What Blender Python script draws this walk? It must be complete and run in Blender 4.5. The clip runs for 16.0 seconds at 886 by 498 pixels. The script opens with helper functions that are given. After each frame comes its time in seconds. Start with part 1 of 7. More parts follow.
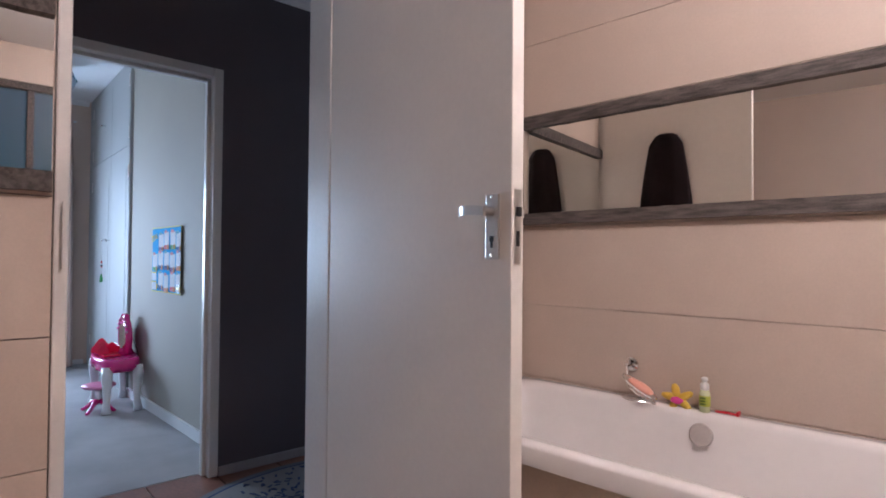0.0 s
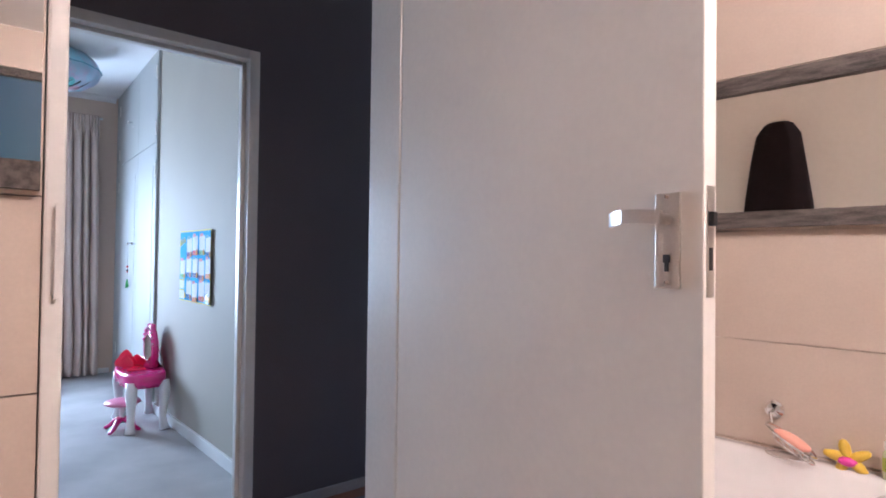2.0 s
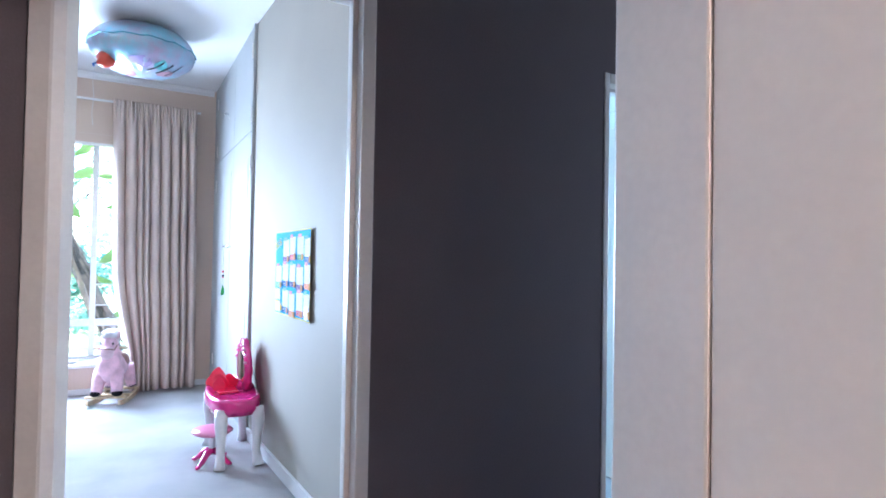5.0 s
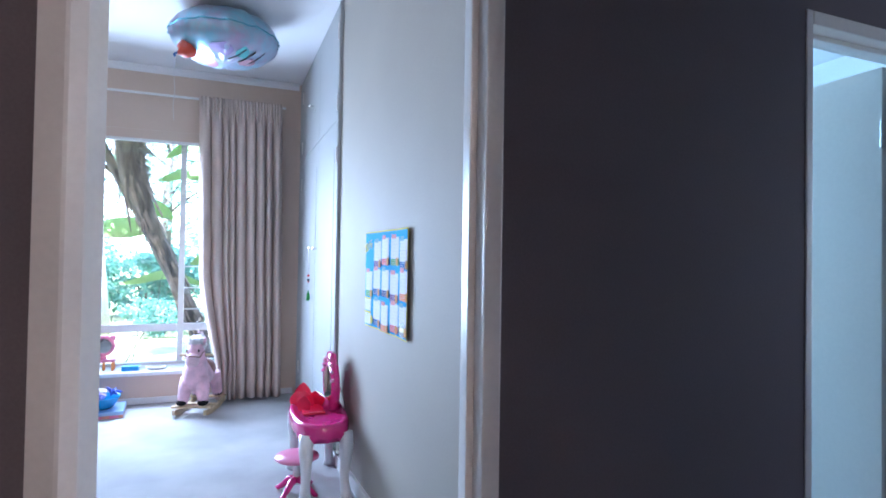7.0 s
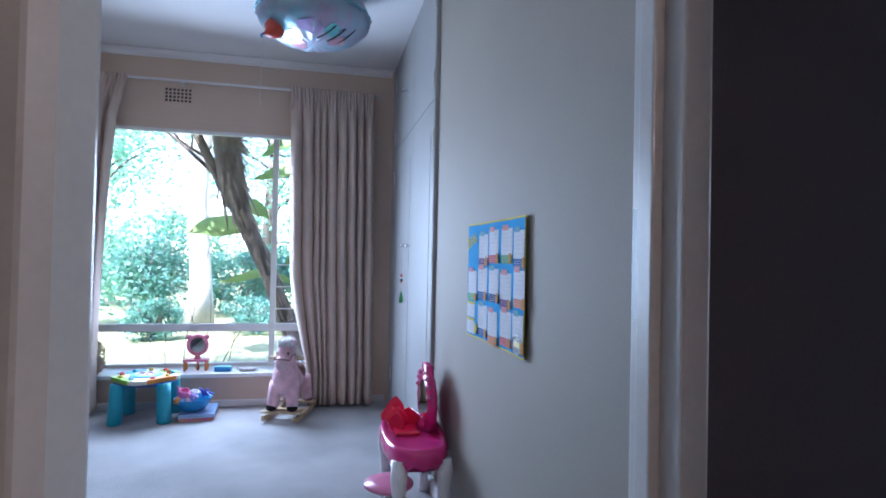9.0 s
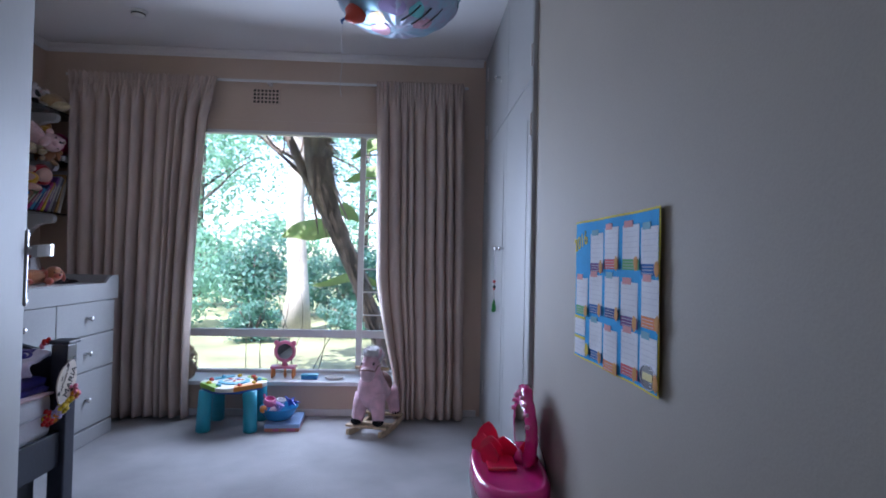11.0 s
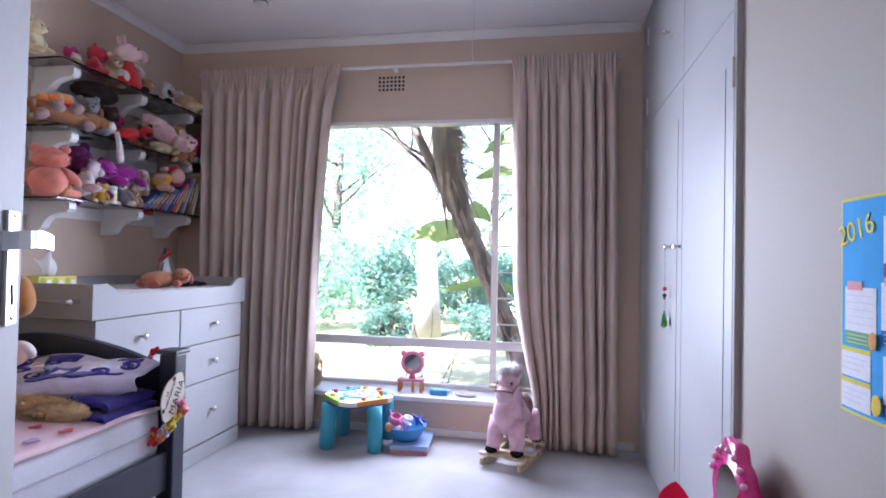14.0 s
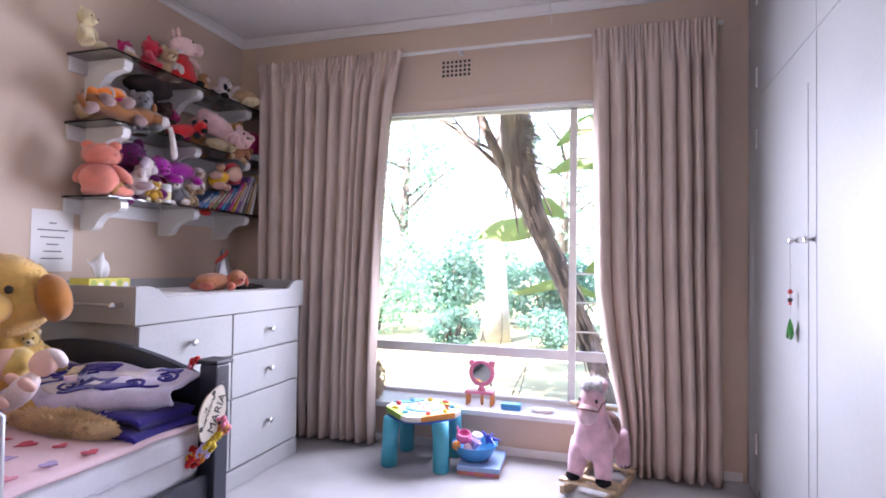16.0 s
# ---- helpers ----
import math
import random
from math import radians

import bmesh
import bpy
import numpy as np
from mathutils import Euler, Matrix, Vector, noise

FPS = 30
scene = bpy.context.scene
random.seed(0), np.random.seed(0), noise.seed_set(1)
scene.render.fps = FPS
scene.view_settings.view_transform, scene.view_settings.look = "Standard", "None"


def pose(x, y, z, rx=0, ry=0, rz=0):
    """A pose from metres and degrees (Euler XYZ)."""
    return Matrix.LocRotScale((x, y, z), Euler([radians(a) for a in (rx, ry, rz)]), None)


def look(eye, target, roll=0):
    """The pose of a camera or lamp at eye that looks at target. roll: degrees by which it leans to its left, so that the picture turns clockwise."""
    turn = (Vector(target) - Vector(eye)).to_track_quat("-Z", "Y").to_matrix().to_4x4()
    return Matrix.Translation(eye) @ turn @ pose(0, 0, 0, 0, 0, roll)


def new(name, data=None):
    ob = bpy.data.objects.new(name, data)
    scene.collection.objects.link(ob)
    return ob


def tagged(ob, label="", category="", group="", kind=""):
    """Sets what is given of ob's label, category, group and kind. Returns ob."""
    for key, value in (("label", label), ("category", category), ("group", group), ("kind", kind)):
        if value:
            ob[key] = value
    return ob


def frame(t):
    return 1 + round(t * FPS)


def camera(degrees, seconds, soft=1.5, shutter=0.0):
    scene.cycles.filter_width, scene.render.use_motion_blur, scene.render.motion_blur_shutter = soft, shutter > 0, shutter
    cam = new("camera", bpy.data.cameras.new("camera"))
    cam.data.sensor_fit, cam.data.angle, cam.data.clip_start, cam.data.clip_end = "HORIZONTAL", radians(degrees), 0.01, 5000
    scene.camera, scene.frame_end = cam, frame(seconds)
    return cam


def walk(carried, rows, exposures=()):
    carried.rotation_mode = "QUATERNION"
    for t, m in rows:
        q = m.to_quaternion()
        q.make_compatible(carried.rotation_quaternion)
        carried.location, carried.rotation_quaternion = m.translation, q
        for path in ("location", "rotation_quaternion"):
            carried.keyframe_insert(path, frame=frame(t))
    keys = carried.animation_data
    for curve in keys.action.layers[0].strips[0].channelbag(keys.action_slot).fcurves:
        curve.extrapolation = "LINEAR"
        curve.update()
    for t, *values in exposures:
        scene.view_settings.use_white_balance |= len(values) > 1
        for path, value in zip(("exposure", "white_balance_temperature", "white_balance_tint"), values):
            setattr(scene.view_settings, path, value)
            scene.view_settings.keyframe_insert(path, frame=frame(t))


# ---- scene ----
cam = camera(77.0, 16.0, soft=1.8)
PATH = [
    (0, (0.207, 0.271, 1.123), (-1.296, 1.591, 1.157), 0.5),
    (0.5, (0.105, 0.286, 1.128), (-1.408, 1.592, 1.165), 0.7),
    (1, (-0.006, 0.308, 1.142), (-1.528, 1.605, 1.173), 0.6),
    (1.5, (-0.113, 0.339, 1.143), (-1.647, 1.621, 1.177), 0.7),
    (2, (-0.228, 0.381, 1.165), (-1.783, 1.638, 1.2), 0.7),
    (2.5, (-0.344, 0.429, 1.168), (-1.929, 1.647, 1.205), 0.7),
    (3, (-0.469, 0.479, 1.16), (-2.082, 1.661, 1.198), 0.8),
    (3.5, (-0.622, 0.526, 1.172), (-2.265, 1.665, 1.208), 0.7),
    (4, (-0.757, 0.554, 1.177), (-2.43, 1.649, 1.216), 0.8),
    (6.5, (-1.426, 0.682, 1.192), (-3.255, 1.491, 1.229), 0.9),
    (7, (-1.544, 0.696, 1.2), (-3.402, 1.435, 1.236), 0.9),
    (7.5, (-1.663, 0.703, 1.197), (-3.547, 1.373, 1.235), 1.0),
    (8, (-1.808, 0.726, 1.196), (-3.718, 1.321, 1.234), 1.0),
    (8.5, (-1.912, 0.736, 1.199), (-3.846, 1.245, 1.23), 1.1),
    (9, (-1.998, 0.754, 1.182), (-3.951, 1.186, 1.216), 1.2),
    (11.5, (-2.442, 0.822, 1.184), (-4.442, 0.827, 1.224), 1.2),
    (12, (-2.521, 0.839, 1.182), (-4.519, 0.742, 1.221), 1.2),
    (12.5, (-2.612, 0.837, 1.179), (-4.604, 0.663, 1.22), 1.2),
    (13, (-2.709, 0.807, 1.175), (-4.695, 0.568, 1.219), 1.2),
    (13.5, (-2.815, 0.765, 1.176), (-4.8261, 0.46, 1.218), 1.2),
    (14, (-2.9, 0.719, 1.172), (-4.868, 0.364, 1.216), 1.2),
    (14.5, (-2.991, 0.679, 1.163), (-4.95, 0.28, 1.212), 1.2),
    (15, (-3.089, 0.647, 1.164), (-5.035, 0.187, 1.211), 1.1),
    (15.5, (-3.164, 0.637, 1.157), (-5.091, 0.107, 1.209), 1.0),
    (16, (-3.231, 0.635, 1.151), (-5.141, 0.046, 1.204), 0.9),
]
walk(cam, [(t, look(eye, target, roll)) for t, eye, target, roll in PATH], exposures=[
    (0.0, 2.58, 5450, 16), (1.0, 3.06, 5480, 16), (2.5, 3.38, 5500, 15), (4.0, 3.91, 5500, 15), (6.5, 3.51, 5300, 17), (7.5, 3.08, 5350, 18), (9.0, 2.38, 5450, 20), (11.5, 1.72, 5850, 27), (12.5, 2.16, 6000, 29),
    (14.0, 2.78, 6200, 34), (15.5, 3.08, 6600, 38), (16.0, 3.08, 6650, 38)])

# ---- light ----
world = bpy.data.worlds.new("sky")
scene.world = world
world.use_nodes = True
wn = world.node_tree
sky = wn.nodes.new("ShaderNodeTexSky")
sky.sky_type, sky.sun_disc = "NISHITA", False
sky.sun_elevation, sky.sun_rotation = radians(62), radians(200)
wn.links.new(sky.outputs[0], wn.nodes["Background"].inputs[0])
wn.nodes["Background"].inputs[1].default_value = 0.15


def lamp(name, kind, m, energy, colour, **more):
    data = bpy.data.lights.new(name, kind)
    data.energy, data.color = energy, colour
    if "size" in more:
        data.shape, data.size, data.size_y = "RECTANGLE", more["size"], more["size_y"]
    if "spread" in more:
        data.spread = more["spread"]
    if "angle" in more:
        data.angle = more["angle"]
    if "radius" in more:
        data.shadow_soft_size = more["radius"]
    ob = new(name, data)
    ob.matrix_world = m
    return ob


# sun high over the house, so that the added roof slab shades the near garden
lamp("sun", "SUN", look((0, 0, 0), (-0.45, 0.25, -0.86)), 5.0, (1.0, 0.95, 0.88), angle=radians(0.6))
# sky light through the bedroom window
lamp("window_light", "AREA", look((-6.66, -0.11, 1.27), (-4.70, 0.22, 0.93)), 12.6, (0.70, 0.86, 1.0), size=1.08, size_y=1.25, spread=radians(154))
# daylight of the neighbouring room, and a fill lamp added at the passage's end
lamp("side_window_light", "AREA", look((-5.55, 2.75, 1.5), (-3.0, 2.75, 1.2)), 10.6, (0.42, 0.75, 1.0), size=1.1, size_y=1.1)
lamp("passage_fill_light", "AREA", look((-2.12, 4.56, 1.2), (-2.12, 2.0, 1.1)), 1.85, (0.84, 0.90, 1.0), size=0.7, size_y=1.7)
# bathroom ceiling lamp
lamp("bath_lamp", "POINT", pose(0.35, 1.15, 2.36), 8.3, (1.0, 0.80, 0.66), radius=0.08)


# ---- materials ----
def material(name, base, rough=0.6, var=0.06, scale=6.0, fine=120.0, bump=0.05, metal=0.0, second=None, spec=0.5, stretch=(1, 1, 1), coat=0.0):
    """Two scales of colour variation and a fine relief, in object metres."""
    m = bpy.data.materials.new(name)
    m.use_nodes = True
    nt = m.node_tree
    b = nt.nodes["Principled BSDF"]
    b.inputs["Roughness"].default_value, b.inputs["Metallic"].default_value = rough, metal
    b.inputs["Specular IOR Level"].default_value = spec
    b.inputs["Coat Weight"].default_value = coat
    geo = nt.nodes.new("ShaderNodeNewGeometry")
    mp = nt.nodes.new("ShaderNodeMapping")
    mp.inputs["Scale"].default_value = stretch
    nt.links.new(geo.outputs["Position"], mp.inputs[0])
    n1 = nt.nodes.new("ShaderNodeTexNoise")
    n1.inputs["Scale"].default_value, n1.inputs["Detail"].default_value = scale, 4
    n2 = nt.nodes.new("ShaderNodeTexNoise")
    n2.inputs["Scale"].default_value, n2.inputs["Detail"].default_value = fine, 3
    nt.links.new(mp.outputs[0], n1.inputs["Vector"])
    nt.links.new(mp.outputs[0], n2.inputs["Vector"])
    mixn = nt.nodes.new("ShaderNodeMath")
    mixn.operation = "MULTIPLY_ADD"
    mixn.inputs[1].default_value = 0.35
    nt.links.new(n2.outputs[0], mixn.inputs[0])
    sc = nt.nodes.new("ShaderNodeMath")
    sc.operation = "MULTIPLY"
    sc.inputs[1].default_value = 0.65
    nt.links.new(n1.outputs[0], sc.inputs[0])
    nt.links.new(sc.outputs[0], mixn.inputs[2])
    ramp = nt.nodes.new("ShaderNodeValToRGB")
    lo = second or tuple(c * (1 - 2.2 * var) for c in base)
    hi = tuple(min(1, c * (1 + (var if second is None else 0.0))) for c in base)
    ramp.color_ramp.elements[0].position, ramp.color_ramp.elements[1].position = 0.36, 0.62
    ramp.color_ramp.elements[0].color, ramp.color_ramp.elements[1].color = (*lo, 1), (*hi, 1)
    nt.links.new(mixn.outputs[0], ramp.inputs[0])
    nt.links.new(ramp.outputs[0], b.inputs["Base Color"])
    rr = nt.nodes.new("ShaderNodeMapRange")
    rr.inputs["To Min"].default_value, rr.inputs["To Max"].default_value = max(0.02, rough - 0.06), min(1, rough + 0.06)
    nt.links.new(n1.outputs[0], rr.inputs["Value"])
    nt.links.new(rr.outputs[0], b.inputs["Roughness"])
    if bump:
        bp = nt.nodes.new("ShaderNodeBump")
        bp.inputs["Strength"].default_value, bp.inputs["Distance"].default_value = bump, 0.004
        nt.links.new(n2.outputs[0], bp.inputs["Height"])
        nt.links.new(bp.outputs[0], b.inputs["Normal"])
    return m


def plush(name, base, var=0.12):
    m = material(name, base, 0.95, var, 14, 260, 0.6, spec=0.15)
    b = m.node_tree.nodes["Principled BSDF"]
    b.inputs["Sheen Weight"].default_value, b.inputs["Sheen Roughness"].default_value = 0.35 * min(1.0, 3 * max(base)), 0.6
    return m


def glass(name, tint=(1, 1, 1), rough=0.0):
    m = bpy.data.materials.new(name)
    m.use_nodes = True
    b = m.node_tree.nodes["Principled BSDF"]
    b.inputs["Base Color"].default_value = (*tint, 1)
    b.inputs["Transmission Weight"].default_value, b.inputs["Roughness"].default_value, b.inputs["IOR"].default_value = 1, rough, 1.45
    return m


def leafy(name, base, var=0.25):
    m = material(name, base, 0.55, var, 3.0, 30, 0.2)
    nt = m.node_tree
    b = nt.nodes["Principled BSDF"]
    tr = nt.nodes.new("ShaderNodeBsdfTranslucent")
    tr.inputs[0].default_value = (base[0] * 1.6, base[1] * 1.7, base[2] * 1.2, 1)
    mix = nt.nodes.new("ShaderNodeMixShader")
    mix.inputs[0].default_value = 0.35
    nt.links.new(b.outputs[0], mix.inputs[1])
    nt.links.new(tr.outputs[0], mix.inputs[2])
    nt.links.new(mix.outputs[0], nt.nodes["Material Output"].inputs[0])
    return m


def woven(name, base):
    """Curtain cloth that lets a little daylight through."""
    m = material(name, base, 0.9, 0.05, 5, 500, 0.35, spec=0.15)
    nt = m.node_tree
    tr = nt.nodes.new("ShaderNodeBsdfTranslucent")
    tr.inputs[0].default_value = (*base, 1)
    mix = nt.nodes.new("ShaderNodeMixShader")
    mix.inputs[0].default_value = 0.10
    nt.links.new(nt.nodes["Principled BSDF"].outputs[0], mix.inputs[1])
    nt.links.new(tr.outputs[0], mix.inputs[2])
    nt.links.new(mix.outputs[0], nt.nodes["Material Output"].inputs[0])
    return m


M = {
    "wall": material("bedroom_wall_paint", (0.65, 0.505, 0.40), 0.75, 0.03, 1.6, 160, 0.10),
    # pale paint taken down to offset surplus window light on one wall
    "wall_dimmed": material("dimmed_wall_paint", (0.365, 0.335, 0.285), 0.70, 0.03, 1.6, 160, 0.10),
    "white": material("white_gloss_paint", (0.76, 0.755, 0.745), 0.38, 0.025, 2.2, 90, 0.05),
    "door": material("door_enamel", (0.74, 0.710, 0.66), 0.38, 0.02, 1.5, 60, 0.06),
    # darker copy of the door enamel, for a leaf in weaker light
    "bedroom_door": material("dimmed_door_enamel", (0.42, 0.415, 0.405), 0.60, 0.03, 1.5, 60, 0.06, spec=0.25),
    # white enamel greyed so the wardrobe looks less strongly lit
    "wardrobe": material("dimmed_wardrobe_enamel", (0.385, 0.39, 0.385), 0.50, 0.03, 2.0, 80, 0.06, spec=0.3),
    # white skirting paint darkened to carry the passage's shade
    "skirt": material("shaded_skirting_paint", (0.36, 0.33, 0.32), 0.5, 0.08, 5, 90, 0.08),
    "frame": material("frame_enamel", (0.70, 0.68, 0.65), 0.33, 0.03, 2.5, 70, 0.05),
    "ceiling": material("ceiling_paint", (0.80, 0.79, 0.79), 0.85, 0.02, 1.2, 150, 0.08),
    "dark": material("charcoal_wall_paint", (0.128, 0.109, 0.117), 0.82, 0.06, 1.4, 150, 0.12, spec=0.25),
    "bathwall": material("beige_wall_tile", (0.57, 0.47, 0.395), 0.42, 0.03, 1.3, 140, 0.05),
    "grout": material("pale_grout", (0.50, 0.425, 0.36), 0.9, 0.08, 8, 200, 0.1),
    "carpet": material("taupe_carpet", (0.44, 0.43, 0.43), 0.97, 0.09, 2.4, 420, 0.9, spec=0.1),
    "tile": material("terracotta_tile", (0.23, 0.095, 0.055), 0.45, 0.16, 5, 60, 0.15),
    "oldwood": material("weathered_dark_wood", (0.115, 0.095, 0.085), 0.55, 0.35, 9, 110, 0.5, stretch=(1, 9, 9)),
    "curtain": woven("curtain_linen", (0.70, 0.565, 0.49)),
    "steel": material("brushed_steel", (0.62, 0.61, 0.59), 0.32, 0.05, 12, 300, 0.1, metal=1.0),
    "chrome": material("chrome", (0.8, 0.8, 0.8), 0.09, 0.02, 5, 50, 0.0, metal=1.0),
    "black": material("black_plastic", (0.012, 0.011, 0.012), 0.45, 0.1, 8, 90, 0.1),
    "enamel": material("white_bath_enamel", (0.80, 0.775, 0.765), 0.12, 0.012, 2, 40, 0.0, coat=0.4),
    "navy": material("navy_painted_wood", (0.022, 0.027, 0.042), 0.38, 0.14, 6, 80, 0.1),
    # chest's white lowered to grey, shade included in the base colour
    "chest": material("dimmed_chest_paint", (0.37, 0.37, 0.365), 0.75, 0.04, 2.2, 90, 0.06, spec=0.15),
    "paper": material("white_paper", (0.78, 0.77, 0.76), 0.8, 0.02, 6, 120, 0.05),
    "glass": glass("clear_glass"),
    "tint": glass("smoked_shelf_glass", (0.42, 0.45, 0.45)),
    "frost": glass("frosted_glass", (0.010, 0.018, 0.020), 0.45),
    "grass": material("sunlit_lawn", (0.24, 0.27, 0.14), 0.9, 0.25, 0.7, 40, 0.5),
    "bark": material("shaggy_bark", (0.135, 0.115, 0.10), 0.9, 0.35, 5, 45, 0.9, stretch=(3, 3, 0.6)),
    "palebark": material("pale_gum_bark", (0.55, 0.50, 0.44), 0.8, 0.15, 2, 30, 0.4),
    "leaf": leafy("garden_leaf", (0.11, 0.25, 0.22)),
    "leaf2": leafy("pale_leaf", (0.19, 0.37, 0.30)),
    "banana": leafy("banana_leaf", (0.30, 0.42, 0.18), 0.08),
    "brick": material("garden_wall_plaster", (0.55, 0.52, 0.48), 0.9, 0.1, 2, 60, 0.3),
}
mirror = bpy.data.materials.new("mirror_silver")
mirror.use_nodes = True
mirror.node_tree.nodes["Principled BSDF"].inputs["Base Color"].default_value = (0.86, 0.87, 0.85, 1)
mirror.node_tree.nodes["Principled BSDF"].inputs["Metallic"].default_value = 1
mirror.node_tree.nodes["Principled BSDF"].inputs["Roughness"].default_value = 0.015
M["mirror"] = mirror


def colour(name, rgb, rough=0.4, var=0.04, **more):
    key = "c_" + name
    if key not in M:
        M[key] = material(name, rgb, rough, var, 8, 90, 0.04, **more)
    return M[key]


def fur(name, rgb):
    key = "f_" + name
    mean = sum(rgb) / 3
    rgb = tuple(max(0.008, mean + (c - mean) * 1.25) for c in rgb)
    if key not in M:
        M[key] = plush(name, rgb)
    return M[key]


# ---- mesh helpers ----
def mesh(name, bm, mat, smooth=False):
    me = bpy.data.meshes.new(name)
    bmesh.ops.recalc_face_normals(bm, faces=bm.faces)
    for f in bm.faces:
        f.smooth = smooth
    bm.to_mesh(me)
    bm.free()
    me.materials.append(mat)
    return me


def part(name, bm, mat, parent=None, label="", smooth=False):
    ob = new(name, mesh(name, bm, mat, smooth))
    if parent is not None:
        ob.parent = parent
    if label:
        ob["label"] = label
    return ob


def thing(name, label, category, m=None, group="", kind=""):
    ob = new(name)
    ob.empty_display_size = 0.05
    if m is not None:
        ob.matrix_world = m
    return tagged(ob, label, category, group, kind)


def structure(name, bm, mat, label="", category="", smooth=False):
    return tagged(part(name, bm, mat, None, smooth=smooth), label, category, "", "structure")


def add_box(bm, x0, x1, y0, y1, z0, z1, bevel=0.0, m=None):
    r = bmesh.ops.create_cube(bm, size=1)
    vs = r["verts"]
    for v in vs:
        v.co = Vector((x0 + (v.co.x + 0.5) * (x1 - x0), y0 + (v.co.y + 0.5) * (y1 - y0), z0 + (v.co.z + 0.5) * (z1 - z0)))
    if bevel:
        es = list({e for v in vs for e in v.link_edges})
        r = bmesh.ops.bevel(bm, geom=es, offset=bevel, segments=2, affect="EDGES", profile=0.6)
        vs = list({v for f in r["faces"] for v in f.verts} | {v for v in vs if v.is_valid})
    if m is not None:
        bmesh.ops.transform(bm, matrix=m, verts=vs)
    return bm


def box(x0, x1, y0, y1, z0, z1, bevel=0.0):
    return add_box(bmesh.new(), x0, x1, y0, y1, z0, z1, bevel)


def boxes(*rows, bevel=0.0):
    bm = bmesh.new()
    for r in rows:
        add_box(bm, *r, bevel=bevel)
    return bm


def add_tube(bm, points, radii, sides=10, cap=True):
    """A tube of varying radius along points."""
    pts = [Vector(p) for p in points]
    if not isinstance(radii, (list, tuple)):
        radii = [radii] * len(pts)
    rings = []
    side = None
    for i, p in enumerate(pts):
        d = (pts[min(i + 1, len(pts) - 1)] - pts[max(i - 1, 0)]).normalized()
        if side is None:
            side = d.orthogonal().normalized()
        side = (side - d * side.dot(d)).normalized()
        up = d.cross(side)
        rings.append([bm.verts.new(p + radii[i] * (math.cos(a) * side + math.sin(a) * up))
                      for a in (2 * math.pi * k / sides for k in range(sides))])
    for a, b in zip(rings, rings[1:]):
        for k in range(sides):
            bm.faces.new((a[k], a[(k + 1) % sides], b[(k + 1) % sides], b[k]))
    if cap:
        bm.faces.new(rings[0][::-1])
        bm.faces.new(rings[-1])
    return bm


def tube(points, radii, sides=10):
    return add_tube(bmesh.new(), points, radii, sides)


def lathe(profile, sides=24, centre=(0, 0, 0)):
    """A turned shape from (radius, height) pairs, closed at both ends."""
    bm = bmesh.new()
    c = Vector(centre)
    rings = [[bm.verts.new(c + Vector((r * math.cos(a), r * math.sin(a), z))) for a in (2 * math.pi * k / sides for k in range(sides))]
             for r, z in profile]
    for a, b in zip(rings, rings[1:]):
        for k in range(sides):
            bm.faces.new((a[k], a[(k + 1) % sides], b[(k + 1) % sides], b[k]))
    bm.faces.new(rings[0][::-1])
    bm.faces.new(rings[-1])
    return bm


def add_blob(bm, c, r, lump=0.08, seed=0.0, seg=16, m=None):
    """A soft stuffed lump: an ellipsoid with uneven skin."""
    res = bmesh.ops.create_uvsphere(bm, u_segments=seg, v_segments=max(6, seg * 2 // 3), radius=1)
    rr = Vector(r) if isinstance(r, (tuple, list)) else Vector((r, r, r))
    for v in res["verts"]:
        n = v.co.normalized()
        k = 1 + lump * noise.noise(n * 1.7 + Vector((seed, seed * 0.7, 3.1))) + 0.4 * lump * noise.noise(n * 5 + Vector((seed, 1, 2)))
        v.co = Vector((n.x * rr.x * k, n.y * rr.y * k, n.z * rr.z * k))
        if m is not None:
            v.co = m @ v.co
        v.co += Vector(c)
    return bm


def blob(c, r, lump=0.08, seed=0.0, seg=16, m=None):
    return add_blob(bmesh.new(), c, r, lump, seed, seg, m)


def prism(outline, depth, axis="y"):
    """A flat outline [(a, b)...] given thickness along an axis."""
    bm = bmesh.new()
    put = {"x": lambda a, b, d: (d, a, b), "y": lambda a, b, d: (a, d, b), "z": lambda a, b, d: (a, b, d)}[axis]
    lo = [bm.verts.new(put(a, b, 0)) for a, b in outline]
    hi = [bm.verts.new(put(a, b, depth)) for a, b in outline]
    bm.faces.new(lo)
    bm.faces.new(hi[::-1])
    n = len(outline)
    for i in range(n):
        bm.faces.new((lo[i], lo[(i + 1) % n], hi[(i + 1) % n], hi[i]))
    return bm


def moved(bm, m):
    bmesh.ops.transform(bm, matrix=m, verts=bm.verts)
    return bm


def words(name, body, size, m, mat, parent, label=""):
    cu = bpy.data.curves.new(name, "FONT")
    cu.body, cu.size, cu.extrude, cu.align_x, cu.align_y = body, size, 0.0006, "CENTER", "CENTER"
    cu.materials.append(mat)
    ob = new(name, cu)
    ob.matrix_world = m
    if parent is not None:
        ob.parent = parent
    if label:
        ob["label"] = label
    return ob


# ---- the structure ----
XF, YL, XD, CEIL = -6.61, -1.95, -2.70, 2.727
H = 2.9
